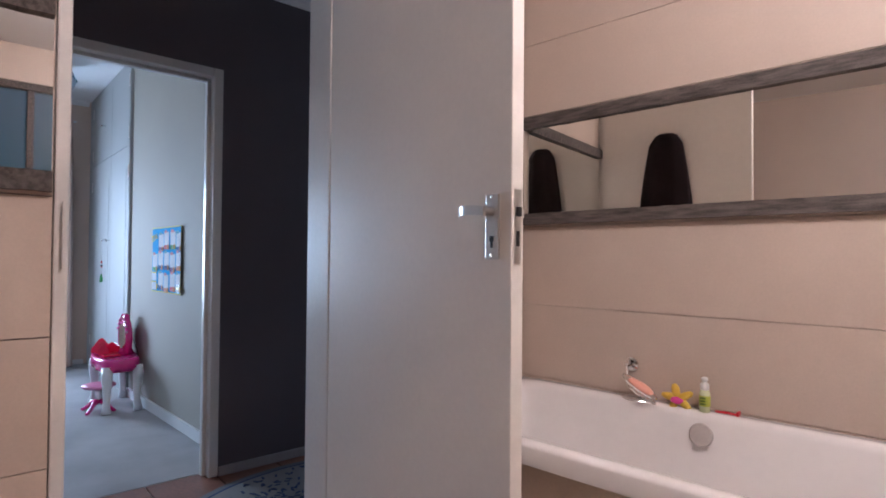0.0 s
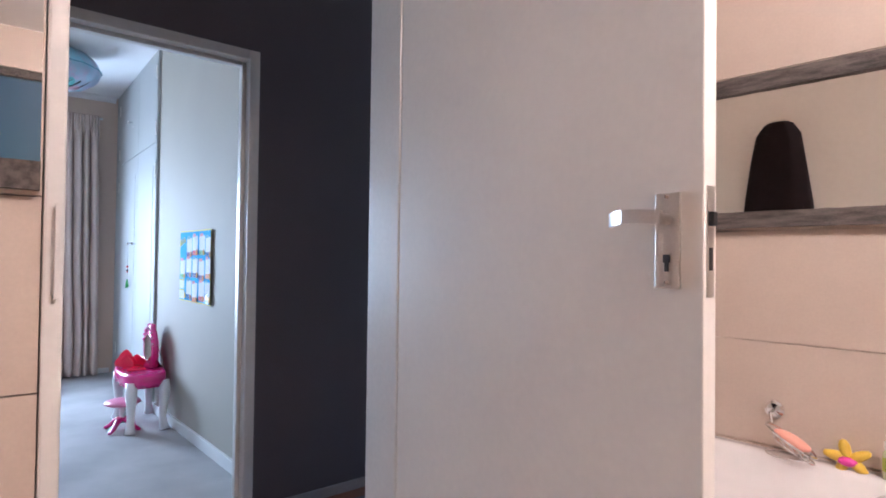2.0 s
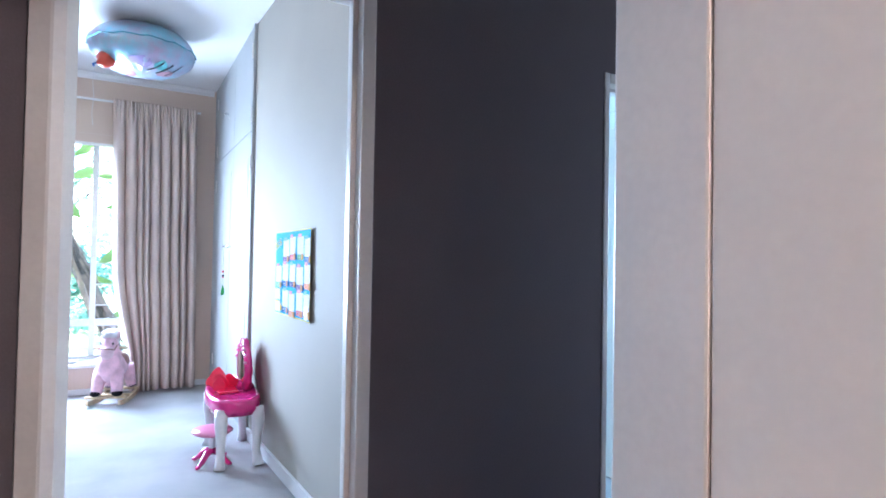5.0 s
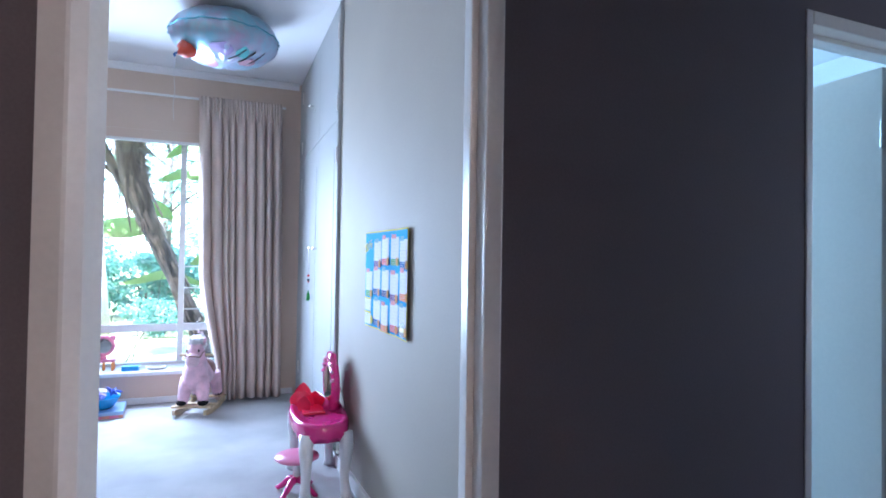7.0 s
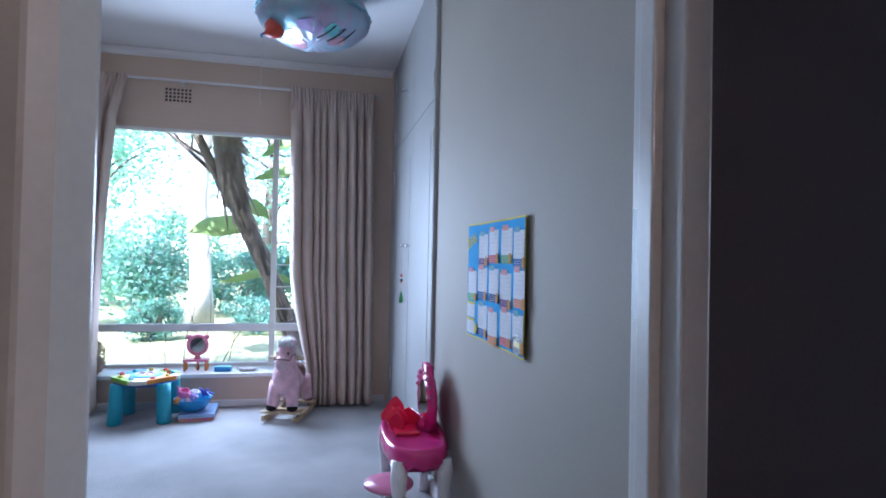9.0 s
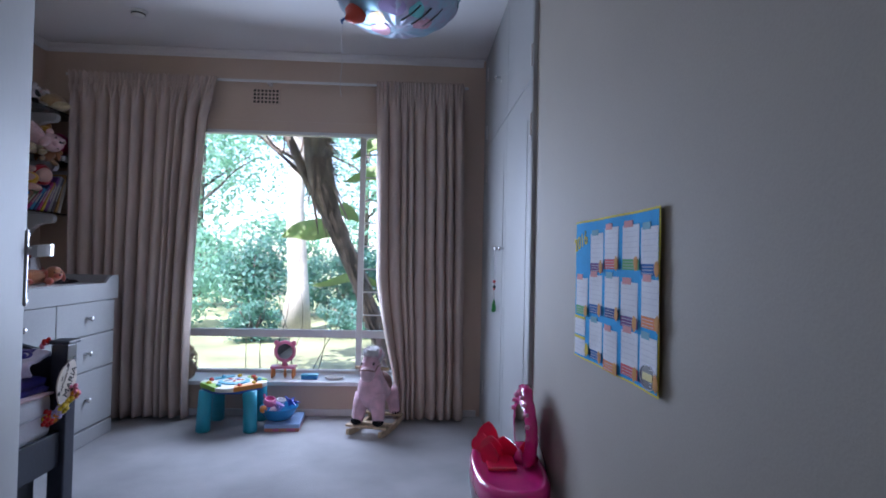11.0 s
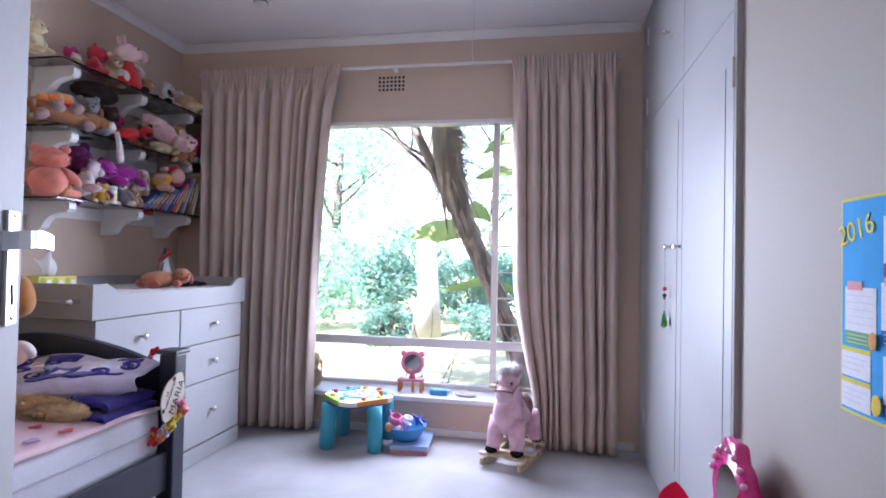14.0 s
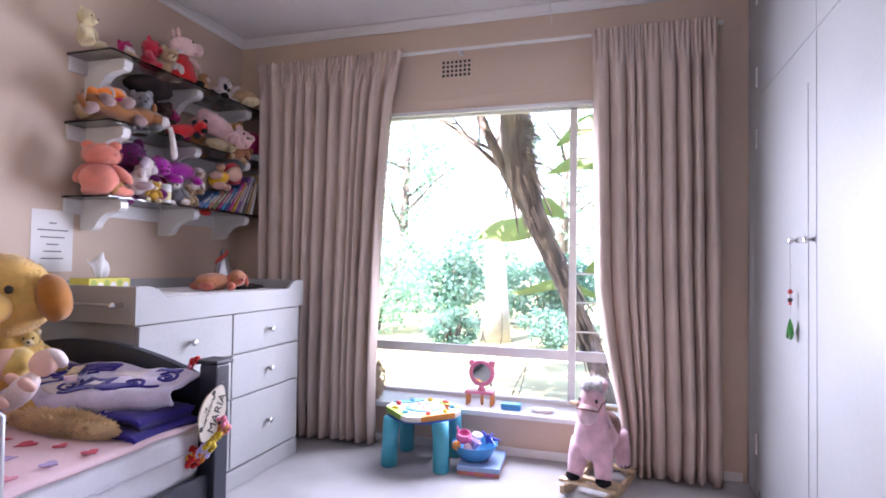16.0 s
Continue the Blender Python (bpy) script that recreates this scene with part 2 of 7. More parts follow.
# floors
# roof slab is out of view, added to cast shade on the near garden
structure("roof", box(-7.75, 2.6, -3.2, 5.6, 2.96, 3.10), M["brick"], "added unseen roof slab with deep eaves that shades the near garden", "roof")
structure("floor_bedroom", box(XF, -2.80, YL, 2.0, -0.06, 0.0), M["carpet"], "grey taupe wall-to-wall carpet of the bedroom", "floor")
structure("floor_bathroom", box(-1.545, 1.75, -1.4, 2.6, -0.06, -0.002), M["bathwall"], "beige tiled bathroom floor", "floor")
structure("floor_passage", box(-2.80, -1.545, -1.6, 4.6, -0.06, -0.014), M["grout"], "grout bed under the passage tiles", "floor")
structure("floor_side_room", box(-5.6, -2.82, 2.05, 4.6, -0.06, -0.001), M["carpet"], "carpeted floor of the neighbouring room", "floor")
# bedroom walls
structure("wall_window", boxes((XF - 0.34, XF, -2.2, -1.05, -0.06, H), (XF - 0.34, XF, 0.88, 2.05, -0.06, H),
                               (XF - 0.34, XF, -1.05, 0.88, -0.06, 0.23), (XF - 0.34, XF, -1.05, 0.88, 2.21, H)), M["wall"], "taupe painted bedroom wall round the window", "wall")
structure("wall_left", box(XF, -2.82, YL - 0.2, YL, -0.06, H), M["wall"], "taupe painted bedroom wall behind bed and shelves", "wall")
def y_right(x):
    """The calendar wall runs a little out of square."""
    return 1.430 + 0.044 * (x + 2.82)


def prism_z(outline, z0, z1):
    bm = bmesh.new()
    lo = [bm.verts.new((a, b, z0)) for a, b in outline]
    hi = [bm.verts.new((a, b, z1)) for a, b in outline]
    bm.faces.new(lo)
    bm.faces.new(hi[::-1])
    for i in range(len(outline)):
        k = (i + 1) % len(outline)
        bm.faces.new((lo[i], lo[k], hi[k], hi[i]))
    return bm


# calendar wall: its dimness comes from darker paint
structure("wall_right", prism_z([(-2.82, y_right(-2.82)), (-4.826, y_right(-4.826)), (-4.826, 2.0), (XF, 2.0), (XF, 2.05), (-2.82, 2.05)], -0.06, H), M["wall_dimmed"],
          "plain pale bedroom wall that carries the calendar, paint dimmed", "wall")
# passage wall with the two doorways: charcoal on the passage side, taupe inside
def doorway_wall(x0, x1):
    return boxes((x0, x1, -1.6, 0.402, -0.06, H), (x0, x1, 1.302, 2.332, -0.06, H), (x0, x1, 2.996, 4.6, -0.06, H),
                 (x0, x1, 0.402, 1.302, 2.086, H), (x0, x1, 2.332, 2.996, 1.976, H))
structure("wall_passage", doorway_wall(-2.76, XD), M["dark"], "charcoal painted passage wall with two doorways", "wall")
structure("wall_bedroom_door", doorway_wall(-2.82, -2.76), M["wall"], "taupe painted inner side of the doorway wall", "wall")
structure("wall_passage_end_south", box(-2.82, -1.38, -1.75, -1.6, -0.06, H), M["dark"], "charcoal end wall of the passage", "wall")
# unseen end wall, its opening invented for the passage fill light
structure("wall_passage_end_north", boxes((-2.82, -2.5, 4.6, 4.75, -0.06, H), (-1.75, -1.38, 4.6, 4.75, -0.06, H), (-2.5, -1.75, 4.6, 4.75, 2.1, H), (-2.5, -1.75, 4.6, 4.75, -0.06, 0.3)), M["dark"], "charcoal end wall of the passage", "wall")
# bathroom walls
structure("wall_bath_door", boxes((-1.545, -1.40, -1.6, 0.448, -0.06, H), (-1.545, -1.40, 1.260, 4.6, -0.06, H), (-1.545, -1.40, 0.448, 1.260, 2.083, H)), M["dark"],
          "wall between passage and bathroom", "wall")
structure("wall_bath_south", box(-1.40, 1.75, -1.5, -1.4, -0.06, H), M["bathwall"], "beige tiled bathroom wall", "wall")
structure("wall_bath_window", boxes((1.75, 1.9, -1.5, 0.20, -0.06, H), (1.75, 1.9, 1.10, 3.0, -0.06, H), (1.75, 1.9, 0.20, 1.10, -0.06, 1.60), (1.75, 1.9, 0.20, 1.10, 2.30, H)), M["bathwall"],
          "beige tiled bathroom wall with a high window", "wall")
# side room
structure("wall_side_room", boxes((-5.75, -5.6, 2.05, 2.15, -0.06, H), (-5.75, -5.6, 3.35, 4.75, -0.06, H), (-5.75, -5.6, 2.15, 3.35, -0.06, 0.9), (-5.75, -5.6, 2.15, 3.35, 2.1, H),
                                  (-5.75, -2.82, 4.6, 4.75, -0.06, H)), M["white"], "white walls of the neighbouring room", "wall")
structure("ceiling_side_room", box(-5.6, -2.82, 2.05, 4.6, 2.62, 2.9), M["ceiling"], "white ceiling of the neighbouring room", "ceiling")
# ceilings
structure("ceiling_bedroom", box(XF, -2.82, YL, 2.0, CEIL, 2.95), M["ceiling"], "smooth white bedroom ceiling", "ceiling")
structure("ceiling_passage", box(-2.70, -1.545, -1.6, 4.6, 2.60, 2.95), M["ceiling"], "white passage ceiling", "ceiling")
structure("ceiling_bath", box(-1.40, 1.75, -1.4, 2.7, 2.55, 2.95), M["ceiling"], "white bathroom ceiling", "ceiling")


def cornice(name, a, b, z, into, size=0.050):
    """A coved cornice from a to b (x, y), its foot on the wall, reaching into the room."""
    a, b, n = Vector((*a, 0)), Vector((*b, 0)), Vector((*into, 0))
    prof = [(0.0, -size), (0.006, -size), (0.010, -size * 0.90), (size * 0.30, -size * 0.55), (size * 0.62, -size * 0.28), (size * 0.92, -size * 0.14), (size, -size * 0.12), (size, 0.0), (0.0, 0.0)]
    bm = bmesh.new()
    rows = [[bm.verts.new(p + n * d + Vector((0, 0, z + h))) for d, h in prof] for p in (a, b)]
    k = len(prof)
    for i in range(k):
        bm.faces.new((rows[0][i], rows[0][(i + 1) % k], rows[1][(i + 1) % k], rows[1][i]))
    bm.faces.new(rows[0])
    bm.faces.new(rows[1][::-1])
    return structure(name, bm, M["ceiling"], "white coved plaster cornice", "cornice")


cornice("trim_cornice_window", (XF, YL), (XF, 1.312), CEIL - 0.003, (1, 0))
cornice("trim_cornice_left", (XF, YL), (-2.82, YL), CEIL - 0.003, (0, 1))
cornice("trim_cornice_passage", (XD, -1.6), (XD, 4.6), 2.597, (1, 0), 0.06)


def skirting(name, x0, x1, y0, y1, mat="white", h=0.07):
    return structure(name, box(x0, x1, y0, y1, 0.0, h, 0.005), M[mat], "low white painted skirting board", "skirting")


skirting("baseboard_window", XF, XF + 0.016, YL, 1.30, h=0.05)
structure("baseboard_right", prism_z([(-4.824, y_right(-4.824)), (-2.835, y_right(-2.835)), (-2.835, y_right(-2.835) - 0.016), (-4.824, y_right(-4.824) - 0.016)], 0.0, 0.07), M["white"], "low white painted skirting board", "skirting")
skirting("baseboard_left", -4.9, -2.83, YL, YL + 0.016)
# passage boards take the grey paint with shade in its colour
skirting("baseboard_passage_a", XD, XD + 0.012, 1.305, 2.33, "skirt", 0.050)
skirting("baseboard_passage_b", XD, XD + 0.012, -1.6, 0.388, "skirt", 0.050)


def door_frame(name, label, a0, a1, b0, b1, z0, z1, x_out, x_in, stop, second=0.0, hinge_side=None, rolled=None):
    """A pressed frame round a doorway in a wall that faces x: jambs a0..a1 and b0..b1 in y, head z0..z1, with a rebate stop behind."""
    t = thing(name, label, "door frame", kind="structure")
    lo, hi = min(x_out, x_in), max(x_out, x_in)
    part("jamb", prism_z(rolled, 0.0, z1) if rolled else box(lo, hi, a0, a1, 0.0, z1, 0.005), M["frame"], t)
    part("jamb", box(*(hinge_side or (lo, hi)), b0, b1, 0.0, z1, 0.005), M["frame"], t)
    part("head", box(lo, hi, a1 + 0.0005, b0 - 0.0005, z0, z1, 0.005), M["frame"], t)
    s = 1 if x_in > x_out else -1
    xa, xb = x_out + s * 0.012, x_in - s * 0.045
    if second and not rolled:
        part("stop", box(min(xa, xb), max(xa, xb), a1 - 0.001, a1 + second, 0.0, z0 - 0.001, 0.005), M["frame"], t)
    xa = x_out + s * 0.050
    if stop:
        part("stop", box(min(xa, xb), max(xa, xb), b0 - stop, b0 + 0.001, 0.0, z0 - 0.001, 0.004), M["frame"], t)
        part("stop", box(min(xa, xb), max(xa, xb), a1 + second + 0.001, b0 - stop - 0.001, z0 - stop, z0 + 0.001, 0.004), M["frame"], t)
    return t


door_frame("door_frame_bedroom", "pale grey painted steel frame of the bedroom doorway", 0.400, 0.447, 1.258, 1.304, 2.043, 2.088, XD + 0.003, -2.832, 0.018, 0.050,
           rolled=[(-2.699, 0.391), (-2.676, 0.396), (-2.664, 0.440), (-2.664, 0.447), (-2.676, 0.472), (-2.722, 0.494), (-2.735, 0.492), (-2.737, 0.448), (-2.832, 0.447), (-2.832, 0.400), (-2.699, 0.400)])
door_frame("door_frame_side", "pale grey painted frame of the side room doorway", 2.330, 2.361, 2.945, 2.998, 1.935, 1.978, XD + 0.003, -2.832, 0.016)
door_frame("door_frame_bathroom", "cream painted frame of the bathroom doorway", 0.446, 0.477, 1.2125, 1.262, 2.04, 2.085, -1.380, -1.552, 0.0, 0.0, (-1.596, -1.4455))


# ---- doors ----
def lever_set(parent, x, z, face_y, out, toward):
    """Backplate with keyhole and lever on a door face at y=face_y, standing out along out (+1/-1), lever pointing along toward."""
    p = part("lock_plate", box(x - 0.021, x + 0.021, min(face_y, face_y + out * 0.006), max(face_y, face_y + out * 0.006), z - 0.110, z + 0.042, 0.002), M["steel"], parent, "brushed steel backplate")
    part("keyhole", moved(boxes((-0.0035, 0.0035, -0.0012, 0.0012, -0.018, 0.0), (-0.006, 0.006, -0.0012, 0.0012, -0.004, 0.009), bevel=0.001), pose(x, face_y + out * 0.0068, z - 0.065)), M["black"], p)
    part("screw", moved(lathe([(0.004, 0.0), (0.004, 0.0015), (0.002, 0.002)], 10), pose(x, face_y + out * 0.006, z + 0.035, -90 * out)), M["chrome"], p)
    part("screw", moved(lathe([(0.004, 0.0), (0.004, 0.0015), (0.002, 0.002)], 10), pose(x, face_y + out * 0.006, z - 0.100, -90 * out)), M["chrome"], p)
    part("spindle", tube([(x, face_y, z), (x, face_y + out * 0.040, z)], 0.009, 12), M["steel"], parent)
    bm = bmesh.new()
    n = 9
    rows = []
    for i in range(n):
        u = i / (n - 1)
        xx = x + toward * (-0.012 + 0.108 * u)
        yy = face_y + out * (0.044 - 0.016 * max(0, u - 0.55) ** 2 * 8)
        zz = z + 0.004 * math.sin(u * 3.1)
        h = 0.0105 + 0.001 * u
        rows.append([bm.verts.new((xx, yy - 0.004, zz - h)), bm.verts.new((xx, yy + 0.004, zz - h)), bm.verts.new((xx, yy + 0.004, zz + h)), bm.verts.new((xx, yy - 0.004, zz + h))])
    for a, b in zip(rows, rows[1:]):
        for k in range(4):
            bm.faces.new((a[k], a[(k + 1) % 4], b[(k + 1) % 4], b[k]))
    bm.faces.new(rows[0])
    bm.faces.new(rows[-1][::-1])
    part("lever", bm, M["steel"], parent, "flat curved satin steel lever")


def door_leaf(name, label, width, height, m, handle=True, z_handle=1.230, paint="door"):
    """A flush door: hinged at the origin, along +x, thickness along +y."""
    t = thing(name, label, "door", m, kind="structure")
    part("leaf", box(0, width, 0, 0.040, 0.008, height, 0.003), M[paint], t)
    part("edge_plate", box(width - 0.0005, width + 0.0015, 0.008, 0.031, z_handle - 0.12, z_handle + 0.05, 0.0006), M["steel"], t, "steel lock face on the door edge")
    part("latch", box(width + 0.001, width + 0.009, 0.013, 0.026, z_handle - 0.012, z_handle + 0.010, 0.002), M["black"], t)
    part("bolt_slot", box(width + 0.001, width + 0.0022, 0.014, 0.025, z_handle - 0.080, z_handle - 0.045), M["black"], t)
    if handle:
        lever_set(t, width - 0.056, z_handle, 0.0, -1, -1)
        lever_set(t, width - 0.050, z_handle, 0.040, 1, -1)
    for z in (0.25, height - 0.25):
        part("hinge", tube([(-0.004, 0.046, z - 0.05), (-0.004, 0.046, z + 0.05)], 0.007, 10), M["steel"], t)
    return t


# open bathroom door, at right angles to its doorway
door_leaf("door_1", "open cream flush door with a steel lever handle", 0.8095, 2.03, pose(-1.4435, 1.215, 0.0, 0, 0, 0.0), z_handle=1.232)
# open bedroom door, swung past a right angle
ang = math.degrees(math.atan2(-0.01 - 0.445, -3.573 + 2.845))
# white leaf wears the dimmed enamel in place of real shade
door_leaf("door_2", "open white flush bedroom door with a lever handle, paint dimmed to grey", 0.858, 2.02, pose(-2.845, 0.445, 0.0, 0, 0, ang), z_handle=1.185, paint="bedroom_door")
# open side room door
door_leaf("door_3", "open white flush door of the neighbouring room", 0.66, 1.93, pose(-2.834, 2.968, 0.0, 0, 0, 178.0), z_handle=1.19)
# strike plates
st = structure("trim_strike_bedroom", box(-2.826, -2.806, 1.2565, 1.2578, 1.09, 1.27, 0.0004), colour("dull_steel", (0.28, 0.29, 0.30), 0.5, metal=0.6), "steel strike plate on the door jamb", "strike plate")
structure("trim_strike_bath", box(-1.372, -1.366, 0.462, 0.470, 1.09, 1.25, 0.001), M["frame"], "painted strike plate on the bathroom jamb", "strike plate")

# ---- bedroom window ----
win = thing("window_1", "large white framed bedroom window with a low sill", "window", kind="structure")
WX = -6.90
part("frame", boxes((WX - 0.03, WX + 0.03, -1.05, 0.88, 2.165, 2.21), (WX - 0.03, WX + 0.03, -1.05, 0.88, 0.23, 0.285), (WX - 0.03, WX + 0.03, -1.05, -1.0, 0.285, 2.165),
                    (WX - 0.03, WX + 0.03, 0.83, 0.88, 0.285, 2.165), bevel=0.004), M["white"], win)
part("mullion", box(WX - 0.025, WX + 0.025, 0.355, 0.40, 0.286, 2.164, 0.004), M["white"], win)
part("transom", boxes((WX - 0.025, WX + 0.025, -0.999, 0.354, 0.545, 0.605), (WX - 0.025, WX + 0.025, 0.401, 0.829, 0.545, 0.605), bevel=0.004), M["white"], win)
for a, b, c, d in ((-1.0, 0.355, 0.605, 2.165), (-1.0, 0.355, 0.285, 0.545), (0.40, 0.83, 0.605, 2.165), (0.40, 0.83, 0.285, 0.545)):
    g = part("pane", box(WX - 0.003, WX + 0.001, a, b, c, d), M["glass"], win)
    g.visible_shadow = False
for i in range(8):
    z = 0.73 + 0.185 * i
    part("bar", tube([(WX + 0.012, 0.40, z), (WX + 0.012, 0.83, z)], 0.0055, 8), M["white"], win, "thin white burglar bar")
part("sill", box(WX + 0.03, XF + 0.055, -1.06, 0.89, 0.231, 0.262, 0.006), M["white"], win, "white painted window board")
structure("trim_reveal_top", box(WX + 0.03, XF - 0.002, -1.05, 0.88, 2.198, 2.212), M["white"], "white painted window soffit", "trim")
structure("trim_window_head", box(XF - 0.030, XF - 0.001, -1.049, 0.879, 2.136, 2.209), M["wall"], "taupe painted strip over the window", "trim")
structure("trim_window_bead", box(XF - 0.034, XF + 0.002, -1.049, 0.879, 2.112, 2.135, 0.003), M["white"], "thin white bead along the window head", "trim")

# window added out of view to account for the passage fill lamp
w4 = thing("fill_window", "added unseen white framed window at the passage end, for fill light", "window", kind="structure")
part("frame", boxes((-2.5, -1.75, 4.63, 4.69, 0.3, 0.35), (-2.5, -1.75, 4.63, 4.69, 2.05, 2.1), (-2.5, -2.45, 4.63, 4.69, 0.35, 2.05), (-1.8, -1.75, 4.63, 4.69, 0.35, 2.05), bevel=0.004), M["white"], w4)
g = part("pane", box(-2.45, -1.8, 4.655, 4.66, 0.35, 2.05), M["glass"], w4)
g.visible_shadow = False
# bathroom high window
w2 = thing("window_2", "high frosted bathroom window in a dark frame", "window", kind="structure")
part("frame", boxes((1.76, 1.83, 0.20, 1.10, 1.60, 1.65), (1.76, 1.83, 0.20, 1.10, 2.25, 2.30), (1.76, 1.83, 0.20, 0.24, 1.65, 2.25), (1.76, 1.83, 1.06, 1.10, 1.65, 2.25), (1.76, 1.83, 0.63, 0.67, 1.65, 2.25), bevel=0.004), M["oldwood"], w2)
for a, b in ((0.24, 0.63), (0.67, 1.06)):
    g = part("pane", box(1.79, 1.796, a, b, 1.65, 2.25), M["frost"], w2)
    g.visible_shadow = False
w3 = thing("window_3", "white framed window of the neighbouring room", "window", kind="structure")
part("frame", boxes((-5.70, -5.64, 2.15, 3.35, 0.9, 0.96), (-5.70, -5.64, 2.15, 3.35, 2.04, 2.1), (-5.70, -5.64, 2.15, 2.21, 0.96, 2.04), (-5.70, -5.64, 3.29, 3.35, 0.96, 2.04), (-5.70, -5.64, 2.72, 2.78, 0.96, 2.04), bevel=0.004), M["white"], w3)
for a, b in ((2.21, 2.72), (2.78, 3.29)):
    g = part("pane", box(-5.673, -5.669, a, b, 0.96, 2.04), M["glass"], w3)
    g.visible_shadow = False

# ---- bathroom: tub wall, tiles, mirror band, tub ----
BATH = pose(-1.40, 2.135, 0, 0, 0, 5.5)


def at_bath(ob):
    ob.matrix_world = BATH @ ob.matrix_world
    return ob


tub_wall = at_bath(structure("wall_bath_tub", box(-0.35, 3.5, 0.012, 0.2, -0.06, H), M["grout"], "beige tiled wall above the bath", "wall"))


def tile_row(parent, m, x0, x1, z0, z1, width, first, mat):
    """Large wall tiles between x0 and x1, 12 mm thick, with thin joints."""
    x = first
    while x < x1:
        a, b = max(x, x0), min(x + width, x1)
        if b - a > 0.02:
            p = part("tile", box(a + 0.001, b - 0.001, 0.0, 0.0118, z0 + 0.0012, z1 - 0.0012, 0.0012), mat, parent)
            if m is not None:
                p.matrix_local = m
        x += width


ZROWS = (0.0, 0.31, 0.622, 0.930, 1.262, 1.742, 2.05, 2.36, 2.56)
for i, (a, b) in enumerate(zip(ZROWS, ZROWS[1:])):
    tile_row(tub_wall, None, 0.0, 3.4, a, b, 3.4, 0.0, M["bathwall"])
door_wall = thing("wall_bath_lining", "beige tiled lining beside the bathroom door", "wall", kind="structure")
for y0, y1 in ((-1.4, 0.444), (1.275, 2.12)):
    for a, b in zip(ZROWS, ZROWS[1:]):
        p = part("tile", box(-1.400, -1.388, y0, y1, a + 0.0012, b - 0.0012, 0.0012), M["bathwall"], door_wall)


def mirror_band(name, label, length, m, z0=1.270, z1=1.731, w=0.048):
    """A long low mirror in a rough dark wooden frame, on the plane y=0 facing -y."""
    t = thing(name, label, "mirror", m)
    part("glass", box(0.0, length, -0.008, -0.003, z0 + w - 0.004, z1 - w + 0.004), M["mirror"], t, "silvered mirror glass")
    for nm, a, b in (("top_rail", z1 - w, z1), ("bottom_rail", z0, z0 + w)):
        bm = box(0.0, length, -0.026, -0.001, a, b)
        bmesh.ops.subdivide_edges(bm, edges=[e for e in bm.edges if abs(e.verts[0].co.x - e.verts[1].co.x) > 0.1], cuts=int(length / 0.03))
        for v in bm.verts:
            k = noise.noise(Vector((v.co.x * 23, v.co.z * 9, z0)))
            if v.co.y < -0.01:
                v.co.y += 0.002 * k
            v.co.z += 0.0022 * noise.noise(Vector((v.co.x * 31, v.co.z * 50, 4)))
        part(nm, bm, M["oldwood"], t, "weathered dark wooden rail")
    return t


mirror_band("bath_mirror", "long low mirror in weathered dark wood above the bath", 3.3, BATH @ pose(0.02, -0.001, 0))
mirror_band("bath_mirror", "low mirror in weathered dark wood beside the doorway", 1.745, pose(-1.388, -1.305, 0, 0, 0, 90))
mirror_band("bath_mirror", "low mirror in weathered dark wood behind the open door", 0.80, pose(-1.388, 1.285, 0, 0, 0, 90))


def bathtub():
    t = thing("bathtub", "white enamelled built-in bath with a wide rim", "bathtub", BATH @ pose(0.0, 0.0, 0))
    L, W, Z = 1.75, 0.74, 0.620
    n = 64

    def ring(inset, z, power):
        pts = []
        a, b = L / 2 - inset, W / 2 - inset * 0.92
        for k in range(n):
            th = 2 * math.pi * (k + 0.5) / n
            c, s = math.cos(th), math.sin(th)
            pts.append((L / 2 + 0.005 + a * abs(c) ** (2 / power) * (1 if c > 0 else -1), -W / 2 - 0.004 + b * abs(s) ** (2 / power) * (1 if s > 0 else -1), z))
        return pts
    levels = [(0.0, Z - 0.055, 40), (0.0, Z - 0.008, 40), (0.006, Z, 40), (0.055, Z + 0.001, 14), (0.068, Z - 0.004, 9), (0.082, Z - 0.022, 7), (0.10, Z - 0.10, 6), (0.125, Z - 0.22, 5.5), (0.155, Z - 0.34, 5), (0.20, Z - 0.405, 4.5), (0.27, Z - 0.42, 4)]
    bm = bmesh.new()
    rings = [[bm.verts.new(p) for p in ring(*lv)] for lv in levels]
    for a, b in zip(rings, rings[1:]):
        for k in range(n):
            bm.faces.new((a[k], a[(k + 1) % n], b[(k + 1) % n], b[k]))
    bm.faces.new(rings[-1])
    part("basin", bm, M["enamel"], t, smooth=True)
    part("apron", box(0.003, L, -W + 0.018, -W + 0.035, 0.0, Z - 0.053), M["bathwall"], t, "beige tiled bath panel")
    part("overflow", moved(lathe([(0.038, 0.0), (0.038, 0.003), (0.035, 0.0055), (0.012, 0.0065), (0.001, 0.0066)], 28), pose(0.79, -0.104, Z - 0.063, 80, 0, 0)), colour("worn_overflow_steel", (0.56, 0.52, 0.50), 0.45, metal=0.3), t, "round steel overflow cover")
    return t


bathtub()


